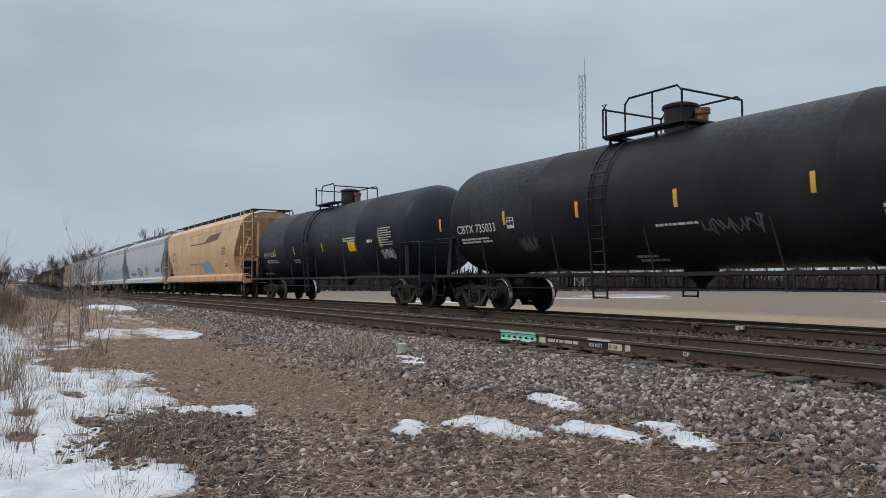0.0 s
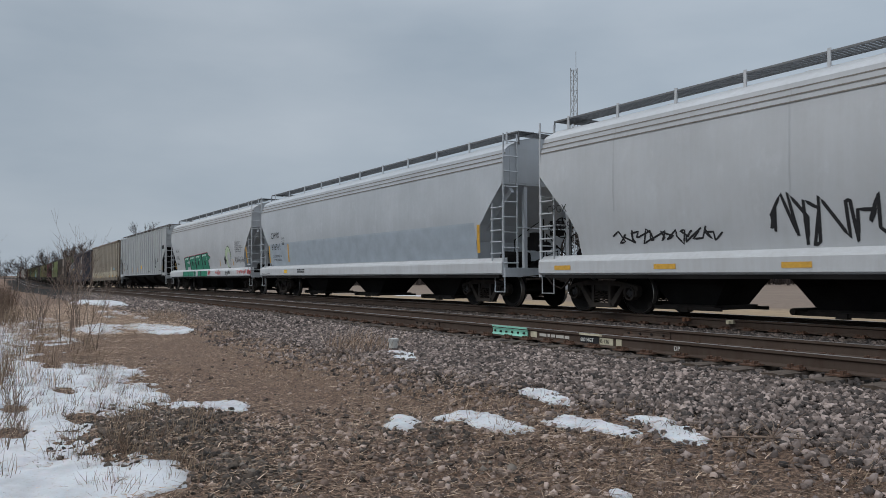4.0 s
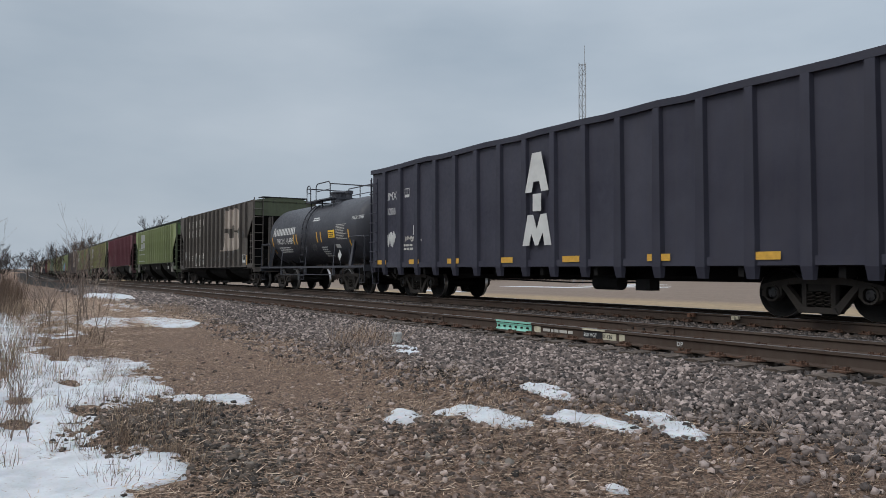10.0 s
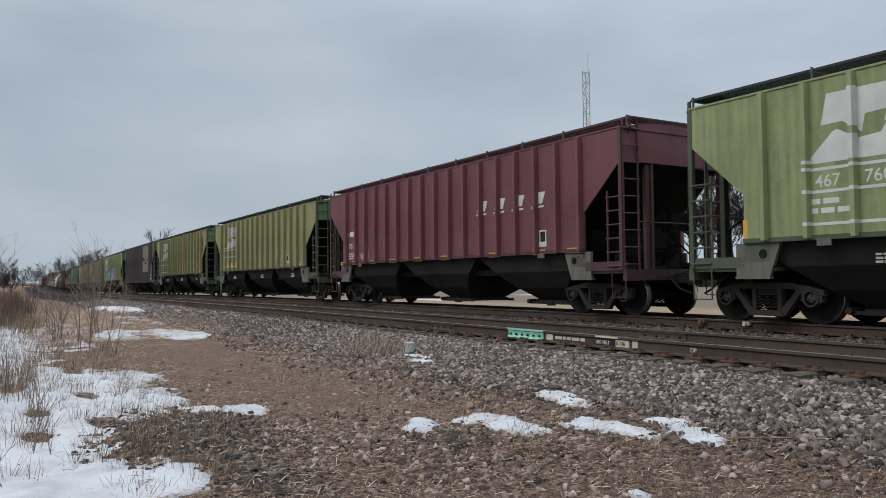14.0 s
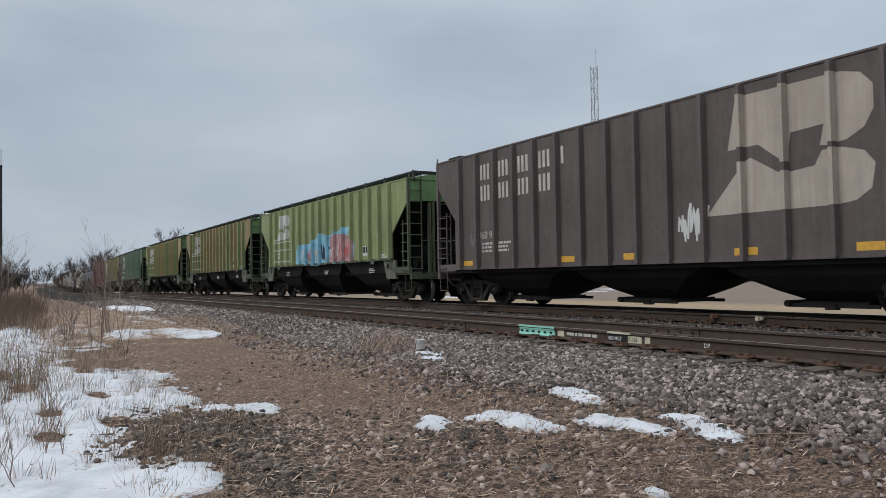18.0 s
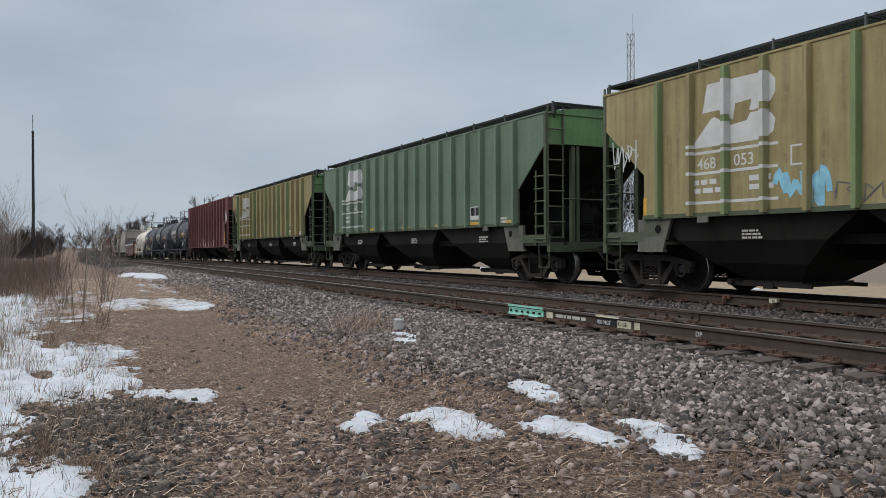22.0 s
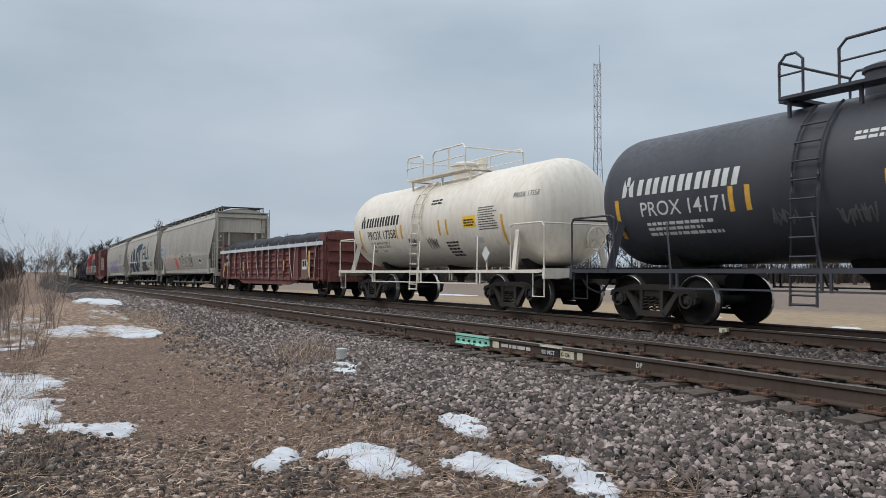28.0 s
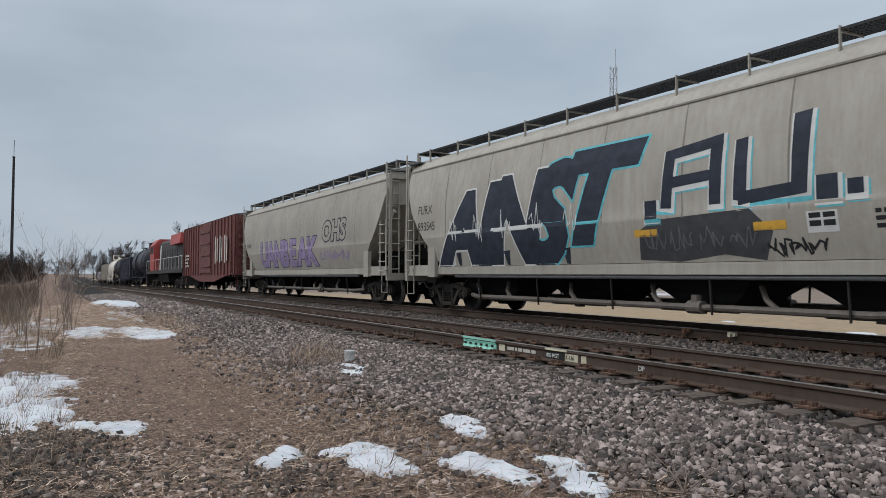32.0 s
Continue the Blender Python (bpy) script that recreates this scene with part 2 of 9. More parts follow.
M_ground, M_field, M_snow = ground_mat(), field_mat(), snow_mat()
# near-black bed: the shade between ballast stones is put into its colour
M_bed = plain("ballast_bed_gap_shade", (0.012, 0.0095, 0.008), 0.95, 0, 0.6, 40, 0.9)
M_stone = speckled("ballast_stones", [(0.0, (0.020, 0.015, 0.013)), (0.30, (0.085, 0.064, 0.055)), (0.70, (0.189, 0.146, 0.128)), (1.0, (0.478, 0.387, 0.347))])
M_verge = speckled("verge_gravel", [(0.0, (0.035, 0.022, 0.016)), (0.45, (0.150, 0.102, 0.078)), (0.8, (0.280, 0.203, 0.165)), (1.0, (0.580, 0.463, 0.402))])
M_stone_dark = speckled("soiled_ballast_stones", [(0.0, (0.014, 0.010, 0.009)), (0.5, (0.052, 0.039, 0.033)), (1.0, (0.200, 0.155, 0.134))])
M_rail_side = paint("rusted_rail_side", (0.056, 0.033, 0.023), rough=0.8, rust=0.25, dirt=0.6)
M_rail_top = plain("worn_rail_head", (0.36, 0.34, 0.33), 0.38, 0.9, 0.2, 20, 0.05)
M_tie = plain("weathered_tie_wood", (0.070, 0.052, 0.040), 0.95, 0, 0.5, 9, 0.6)
M_plate = plain("rusty_tie_plate", (0.105, 0.058, 0.038), 0.9, 0.2, 0.4, 25, 0.4)
M_steel = paint("grimy_truck_steel", (0.013, 0.0115, 0.0105), rough=0.8, dirt=0.5, dirt_col=(0.05, 0.04, 0.033))
M_truck = paint("dusty_truck_casting", (0.021, 0.018, 0.016), rough=0.85, dirt=0.6, dirt_col=(0.065, 0.052, 0.042))
M_wheel = plain("dark_wheel_steel", (0.007, 0.006, 0.0055), 0.8, 0.0, 0.4, 8, 0.1)
M_tread = plain("bright_wheel_rim", (0.42, 0.40, 0.39), 0.3, 0.9, 0.2, 15, 0.0)
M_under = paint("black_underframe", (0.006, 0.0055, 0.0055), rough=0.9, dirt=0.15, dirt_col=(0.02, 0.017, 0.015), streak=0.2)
M_bay = paint("sooty_bay_steel", (0.0125, 0.0115, 0.0105), rough=0.85, dirt=0.5, dirt_col=(0.035, 0.030, 0.025), streak=0.6)
M_cap = plain("greasy_bearing_cap", (0.035, 0.033, 0.034), 0.6, 0.2)

# ---- mesh helpers ----
class Shape:
    """Collects vertices and faces of one mesh; slot is the material slot of what is added next."""

    def __init__(self):
        self.v, self.f, self.m, self.slot = [], [], [], 0

    def add(self, verts, faces):
        n = len(self.v)
        self.v += [tuple(p) for p in verts]
        self.f += [tuple(i + n for i in f) for f in faces]
        self.m += [self.slot] * len(faces)
        return self

    def box(self, x0, x1, y0, y1, z0, z1):
        return self.add([(x, y, z) for x in (x0, x1) for y in (y0, y1) for z in (z0, z1)],
                        [(0, 1, 3, 2), (4, 6, 7, 5), (0, 4, 5, 1), (2, 3, 7, 6), (0, 2, 6, 4), (1, 5, 7, 3)])

    def beam(self, p, q, w, h, up=(0, 0, 1)):
        p, q = Vector(p), Vector(q)
        d = (q - p).normalized()
        a = d.cross(Vector(up))
        if a.length < 1e-4:
            a = d.cross(Vector((1, 0, 0)))
        a.normalize()
        b = a.cross(d)
        ring = [(-w / 2, -h / 2), (w / 2, -h / 2), (w / 2, h / 2), (-w / 2, h / 2)]
        v = [c + a * i + b * j for c in (p, q) for i, j in ring]
        return self.add(v, [(0, 3, 2, 1), (4, 5, 6, 7), (0, 1, 5, 4), (1, 2, 6, 5), (2, 3, 7, 6), (3, 0, 4, 7)])

    def tube(self, pts, r, n=6, r_end=None):
        pts = [Vector(p) for p in pts]
        rings = []
        for i, p in enumerate(pts):
            d = (pts[min(i + 1, len(pts) - 1)] - pts[max(i - 1, 0)]).normalized()
            a = d.cross(Vector((0, 0, 1)))
            if a.length < 0.05:
                a = d.cross(Vector((0, 1, 0)))
            a.normalize()
            b = a.cross(d)
            rr = r if r_end is None else r + (r_end - r) * i / (len(pts) - 1)
            rings.append([p + (a * math.cos(k * math.tau / n) + b * math.sin(k * math.tau / n)) * rr for k in range(n)])
        faces = [(i * n + k, i * n + (k + 1) % n, (i + 1) * n + (k + 1) % n, (i + 1) * n + k) for i in range(len(pts) - 1) for k in range(n)]
        faces += [tuple(range(n)), tuple(range((len(pts) - 1) * n, len(pts) * n))]
        return self.add([p for ring in rings for p in ring], faces)

    def prism(self, poly, a, b, axis="y"):
        """A polygon of (x, z), (y, z) or (x, y), drawn from a to b along the axis left over."""
        put = {"y": lambda u, w, c: (u, c, w), "x": lambda u, w, c: (c, u, w), "z": lambda u, w, c: (u, w, c)}[axis]
        n = len(poly)
        v = [put(u, w, c) for c in (a, b) for u, w in poly]
        return self.add(v, [tuple(range(n)), tuple(range(2 * n - 1, n - 1, -1))] + [(i, (i + 1) % n, n + (i + 1) % n, n + i) for i in range(n)])

    def lathe(self, prof, axis="y", n=20, at=(0, 0, 0)):
        """prof: (along the axis, radius). Ends with a radius over 0 stay open unless closed by a radius of 0."""
        cx, cy, cz = at
        rows = []
        for a, r in prof:
            ring = []
            for k in range(n):
                c, s = r * math.cos(k * math.tau / n), r * math.sin(k * math.tau / n)
                ring.append({"y": (cx + c, cy + a, cz + s), "x": (cx + a, cy + c, cz + s), "z": (cx + c, cy + s, cz + a)}[axis])
            rows.append(ring)
        return self.add([p for r in rows for p in r],
                        [(i * n + k, i * n + (k + 1) % n, (i + 1) * n + (k + 1) % n, (i + 1) * n + k) for i in range(len(rows) - 1) for k in range(n)])

    def loft(self, rings, closed=True):
        n = len(rings[0])
        last = n if closed else n - 1
        return self.add([p for r in rings for p in r],
                        [(i * n + k, i * n + (k + 1) % n, (i + 1) * n + (k + 1) % n, (i + 1) * n + k) for i in range(len(rings) - 1) for k in range(last)])


KEPT = {}


def mesh_of(name, shape, mats, smooth=0):
    me = bpy.data.meshes.new(name)
    me.from_pydata(shape.v, [], shape.f)
    for m in mats if isinstance(mats, (list, tuple)) else (mats,):
        me.materials.append(m)
    if any(shape.m):
        me.polygons.foreach_set("material_index", shape.m)
    if smooth:
        bm = bmesh.new()
        bm.from_mesh(me)
        bmesh.ops.remove_doubles(bm, verts=bm.verts, dist=0.0005)
        bmesh.ops.recalc_face_normals(bm, faces=bm.faces)
        bm.to_mesh(me)
        bm.free()
        me.polygons.foreach_set("use_smooth", [True] * len(me.polygons))
        me.set_sharp_from_angle(angle=radians(smooth))
    me.update()
    return me


def part(name, shape, mats, parent=None, label="", at=None, smooth=0):
    """One mesh object, from a Shape or a ready mesh, under a thing or a part."""
    me = shape if isinstance(shape, bpy.types.Mesh) else mesh_of(name, shape, mats, smooth)
    ob = new(name, me)
    if parent:
        ob.parent = parent
    if at:
        ob.matrix_basis = at if isinstance(at, Matrix) else Matrix.Translation(at)
    if label:
        tagged(ob, label)
    return ob


def shared(key, build):
    """The mesh kept under a key, built at the first call."""
    if key not in KEPT:
        KEPT[key] = build()
    return KEPT[key]


def flat_text(text, size, bold=0.0, shear=0.0, offset=0.0, stretch=1.0):
    """Letters as a flat mesh in x, z, from the left end of the base line; size is the height of a capital."""
    cu = bpy.data.curves.new("letters", "FONT")
    cu.body, cu.size, cu.shear, cu.offset = text, size / 0.69, shear, bold * size + offset
    cu.resolution_u = 3
    cu.fill_mode = "BOTH"
    ob = bpy.data.objects.new("letters", cu)
    me = bpy.data.meshes.new_from_object(ob)
    bpy.data.objects.remove(ob)
    s = Shape()
    s.add([(v.co.x * stretch, 0, v.co.y) for v in me.vertices], [tuple(p.vertices) for p in me.polygons])
    bpy.data.meshes.remove(me)
    return s


def laid(shape, x, z, skin, proud=0.004):
    """Lays a flat shape on a car's side: skin(z) is the y of the side at height z."""
    out = Shape()
    zs = [p[2] for p in shape.v]
    if max(zs) - min(zs) > 0.25 and abs(2 * skin(z + (min(zs) + max(zs)) / 2) - skin(z + min(zs)) - skin(z + max(zs))) > 0.004:
        # cut across so that large marks follow a curved side
        bm = bmesh.new()
        vs = [bm.verts.new(p) for p in shape.v]
        for f in shape.f:
            if len(set(f)) == len(f):
                try:
                    bm.faces.new([vs[i] for i in f])
                except ValueError:
                    pass
        c = min(zs) + 0.1
        while c < max(zs):
            bmesh.ops.bisect_plane(bm, geom=bm.verts[:] + bm.edges[:] + bm.faces[:], plane_co=(0, 0, c), plane_no=(0, 0, 1))
            c += 0.1
        bm.verts.index_update()
        shape = Shape().add([tuple(v.co) for v in bm.verts], [tuple(v.index for v in f.verts) for f in bm.faces])
        bm.free()
    out.add([(x + px, skin(z + pz) - proud, z + pz) for px, _, pz in shape.v], shape.f)
    return out


def letters(car, text, x, z, size, mat, skin, name="lettering", proud=0.004, **kw):
    return part(name, laid(flat_text(text, size, **kw), x, z, skin, proud), mat, car)


def strip(w, h, nz=4, lean=0.0):
    """A flat upright strip split along its height so that it can follow a curved side."""
    s = Shape()
    v = [(dx + lean * k / nz, 0, h * k / nz) for k in range(nz + 1) for dx in (0, w)]
    return s.add(v, [(2 * k, 2 * k + 1, 2 * k + 3, 2 * k + 2) for k in range(nz)])


def bars(rows, seed, w, h, gap):
    """Rows of unreadable small print as short plain bars."""
    rnd, s = random.Random(seed), Shape()
    for r in range(rows):
        x, end = 0.0, w * rnd.uniform(0.7, 1.0)
        while x < end - 0.02:
            l = min(rnd.uniform(1.2, 3.8) * h, end - x)
            z = -r * (h + gap)
            s.add([(x, 0, z), (x + l, 0, z), (x + l, 0, z + h), (x, 0, z + h)], [(0, 1, 2, 3)])
            x += l + h * 0.55
    return s


def print_block(car, x, z, rows, w, h, mat, skin, seed=1, gap=None):
    return part("small_print", laid(bars(rows, seed, w, h, gap or h * 0.7), x, z, skin), mat, car)


def scribble(seed, w, h, r=0.02, turns=9):
    """A flat sprayed tag: one ribbon that winds along."""
    rnd, s = random.Random(seed), Shape()
    pts, x = [], 0.0
    for i in range(turns * 4):
        x = w * (i / (turns * 4)) + rnd.uniform(-0.07, 0.07) * w
        pts.append((x, h * (0.5 + 0.5 * math.sin(i * 1.9 + rnd.uniform(-0.9, 0.9)) * rnd.uniform(0.4, 1))))
    fine = []
    for (a, b), (c, d) in zip(pts, pts[1:]):
        fine += [(a + (c - a) * k / 3, b + (d - b) * k / 3) for k in range(3)]
    v = []
    for i, (a, b) in enumerate(fine):
        (p, q), (c, d) = fine[max(i - 1, 0)], fine[min(i + 1, len(fine) - 1)]
        l = math.hypot(c - p, d - q) or 1
        nx, nz = -(d - q) / l * r, (c - p) / l * r
        v += [(a - nx, 0, b - nz), (a + nx, 0, b + nz)]
    return s.add(v, [(2 * i, 2 * i + 2, 2 * i + 3, 2 * i + 1) for i in range(len(fine) - 1)])


def tag(car, x, z, w, h, mat, skin, seed, r=0.018, turns=9, proud=0.006):
    return part("graffiti_tag", laid(scribble(seed, w, h, r, turns), x, z, skin, proud), mat, car)

# ---- running gear, shared by all cars ----
WHEEL_R = 0.457
AXLES = 0.875
MOVERS, WHEELSETS = [], []


def wheelset_mesh():
    s = Shape()
    s.lathe([(-0.72, 0.085), (0.72, 0.085)], "y", 10)
    for e in (-1, 1):
        prof = [(0.66, 0.0), (0.66, 0.12), (0.70, 0.14), (0.715, 0.30), (0.700, 0.385)]
        s.slot = 0
        s.lathe([(e * a, r) for a, r in prof], "y", 22)
        s.lathe([(e * a, r) for a, r in [(0.700, 0.385), (0.69, 0.43)]], "y", 22)
        s.slot = 1
        s.lathe([(e * a, r) for a, r in [(0.80, 0.448), (0.70, 0.457)]], "y", 22)
        s.lathe([(e * a, r) for a, r in [(0.806, 0.440), (0.80, 0.448)]], "y", 22)
        s.slot = 0
        s.lathe([(e * a, r) for a, r in [(0.80, 0.405), (0.808, 0.42), (0.806, 0.440)]], "y", 22)
        s.lathe([(e * a, r) for a, r in [(0.70, 0.457), (0.685, 0.485), (0.672, 0.48), (0.672, 0.38), (0.67, 0.12), (0.66, 0.0)]], "y", 22)
        s.lathe([(e * a, r) for a, r in [(0.78, 0.0), (0.795, 0.13), (0.76, 0.17), (0.755, 0.36), (0.80, 0.405)]], "y", 22)
        s.slot = 2
        s.lathe([(e * a, r) for a, r in [(0.80, 0.10), (1.02, 0.10), (1.05, 0.085), (1.06, 0.05), (1.06, 0.0)]], "y", 14)
        for k in range(3):
            a = k * math.tau / 3
            s.lathe([(e * 1.04, 0.017), (e * 1.085, 0.017), (e * 1.085, 0.0)], "y", 6, (0.062 * math.cos(a), 0, 0.062 * math.sin(a)))
    return mesh_of("wheelset", s, (M_wheel, M_tread, M_cap), 40)


def side_frame_mesh(e):
    """Cast side frame: arched top chord, sloped struts, spring seat and two journal boxes."""
    s = Shape()
    y0, y1 = (e * 0.93, e * 1.06)
    arch = [(-1.12, 0.50), (-1.10, 0.60), (-0.86, 0.66), (-0.45, 0.73), (0.45, 0.73), (0.86, 0.66), (1.10, 0.60), (1.12, 0.50),
            (0.98, 0.57), (0.80, 0.57), (0.42, 0.62), (-0.42, 0.62), (-0.80, 0.57), (-0.98, 0.57)]
    s.prism(arch, y0, y1)
    for d in (-1, 1):
        s.prism([(d * 0.72, 0.60), (d * 0.60, 0.60), (d * 0.24, 0.20), (d * 0.36, 0.13)], y0, y1)
        s.prism([(d * 0.30, 0.66), (d * 0.22, 0.66), (d * 0.22, 0.20), (d * 0.30, 0.20)], y0, y1)
        s.lathe([(e * 0.90, 0.0), (e * 0.90, 0.155), (e * 1.09, 0.155), (e * 1.09, 0.12)], "y", 12, (d * AXLES, 0, WHEEL_R))
        s.prism([(d * 1.06, 0.62), (d * 0.70, 0.62), (d * 0.68, 0.42), (d * 0.76, 0.36), (d * 0.76, 0.56), (d * 0.99, 0.56), (d * 0.99, 0.36), (d * 1.08, 0.40)], y0, y1)
        s.box(d * 0.60 - 0.05, d * 0.60 + 0.05, min(y0, y1) - 0.015, max(y0, y1) + 0.015, 0.60, 0.66)
    s.prism([(-0.36, 0.13), (0.36, 0.13), (0.30, 0.23), (-0.30, 0.23)], e * 0.90, e * 1.10)
    return mesh_of("side_frame", s, M_truck)


def spring_mesh():
    s = Shape()
    s.tube([(0.066 * math.cos(a * 0.9), 0.05 * math.sin(a * 0.9), 0.24 + 0.0088 * a) for a in range(28)], 0.016, 4)
    return mesh_of("spring", s, M_truck)


def bolster_mesh():
    s = Shape()
    s.box(-0.20, 0.20, -1.04, 1.04, 0.50, 0.62)
    s.prism([(-0.95, 0.50), (-0.35, 0.34), (0.35, 0.34), (0.95, 0.50), (0.95, 0.64), (-0.95, 0.64)], -0.17, 0.17, "x")
    s.lathe([(0.62, 0.20), (0.74, 0.20), (0.74, 0.0)], "z", 12)
    for d in (-1, 1):
        s.beam((d * 0.40, -0.75, 0.36), (d * 0.40, 0.75, 0.36), 0.06, 0.08)
        s.box(d * 0.44 - 0.04, d * 0.44 + 0.04, -0.80, -0.70, 0.30, 0.56)
        s.box(d * 0.44 - 0.04, d * 0.44 + 0.04, 0.70, 0.80, 0.30, 0.56)
    return mesh_of("truck", s, M_steel)


def truck(car, x):
    t = part("truck", shared("truck", bolster_mesh), None, car, at=(x, 0, 0))
    for e in (-1, 1):
        part("side_frame", shared(("frame", e), lambda: side_frame_mesh(e)), None, t)
        for dx in (-0.16, 0.0, 0.16):
            part("spring", shared("spring", spring_mesh), None, t, at=(dx, e * 1.01, 0))
    for d in (-1, 1):
        w = part("wheelset", shared("wheelset", wheelset_mesh), None, t, at=(d * AXLES, 0, WHEEL_R))
        WHEELSETS.append((w, d))


def coupler(car, L, mat=None):
    for d in (-1, 1):
        s = Shape()
        s.box(d * (L / 2 - 0.95), d * (L / 2 - 0.18), -0.09, 0.09, 0.72, 0.93)
        s.prism([(d * (L / 2 - 0.2), -0.13), (d * (L / 2 + 0.02), -0.15), (d * (L / 2 + 0.06), -0.02), (d * (L / 2 - 0.06), 0.02), (d * (L / 2 + 0.03), 0.08), (d * (L / 2 - 0.2), 0.14)], 0.68, 0.96, "z")
        s.tube([(d * (L / 2 - 0.5), -0.35, 0.85), (d * (L / 2 - 0.25), -0.33, 0.60), (d * (L / 2 + 0.0), -0.25, 0.50)], 0.025, 5)
        s.tube([(d * (L / 2 - 0.25), -1.30, 0.80), (d * (L / 2 - 0.22), -0.6, 0.86), (d * (L / 2 - 0.22), 0.0, 1.0)], 0.014, 5)
        part("coupler", s, mat or M_steel, car)


def ladder_shape(p, q, side_vec, z0, z1, rungs, r=0.018, post=0.035):
    """Two posts at p and q (x, y) and rungs between them, bowed out to side_vec."""
    s = Shape()
    for a in (p, q):
        s.beam((a[0], a[1], z0), (a[0], a[1], z1), post, post)
    for k in range(rungs):
        z = z0 + (z1 - z0) * (k + 0.5) / rungs
        o = Vector((side_vec[0], side_vec[1], 0)) * 0.05
        s.tube([(p[0], p[1], z), (p[0] + o.x, p[1] + o.y, z - 0.005), (q[0] + o.x, q[1] + o.y, z - 0.005), (q[0], q[1], z)], r, 5)
    return s


def brake_wheel(car, x, y, z, mat):
    s = Shape()
    n, R = 18, 0.27
    ring = [(x, y + R * math.cos(k * math.tau / n), z + R * math.sin(k * math.tau / n)) for k in range(n + 1)]
    s.tube(ring, 0.018, 5)
    for k in range(5):
        a = k * math.tau / 5 + 0.3
        s.beam((x, y, z), (x, y + R * math.cos(a), z + R * math.sin(a)), 0.02, 0.035)
    s.lathe([(-0.16, 0.05), (0.04, 0.05), (0.04, 0.0)], "x", 10, (x, y, z))
    s.box(x - 0.34, x - 0.12, y - 0.16, y + 0.16, z - 0.2, z + 0.2)
    part("brake_wheel", s, mat, car)


def stirrups(car, xe, W, mat, z0=0.42, z1=0.95):
    for d in (-1, 1):
        for e in (-1, 1):
            s = Shape()
            y = e * (W / 2 - 0.08)
            s.tube([(d * xe, y, z1), (d * xe, y, z0), (d * (xe - 0.42), y, z0), (d * (xe - 0.42), y, z1)], 0.018, 5)
            part("step", s, mat, car)


def new_car(name, L, label, category, s_mid):
    car = new(name)
    car.empty_display_size = 0.5
    tagged(car, label, category, "freight cars of the passing train")
    MOVERS.append((car, s_mid))
    return car


def stripes(car, xs, z, h, mat, skin, w=0.10, lean=0.0):
    for x in xs:
        part("reflective_stripe", laid(strip(w, h, 6, lean), x, z, skin), mat, car)


# ---- tank cars ----
def tank_skin(R, zc):
    return lambda z: -math.sqrt(max(0.0, R * R - (z - zc) ** 2))


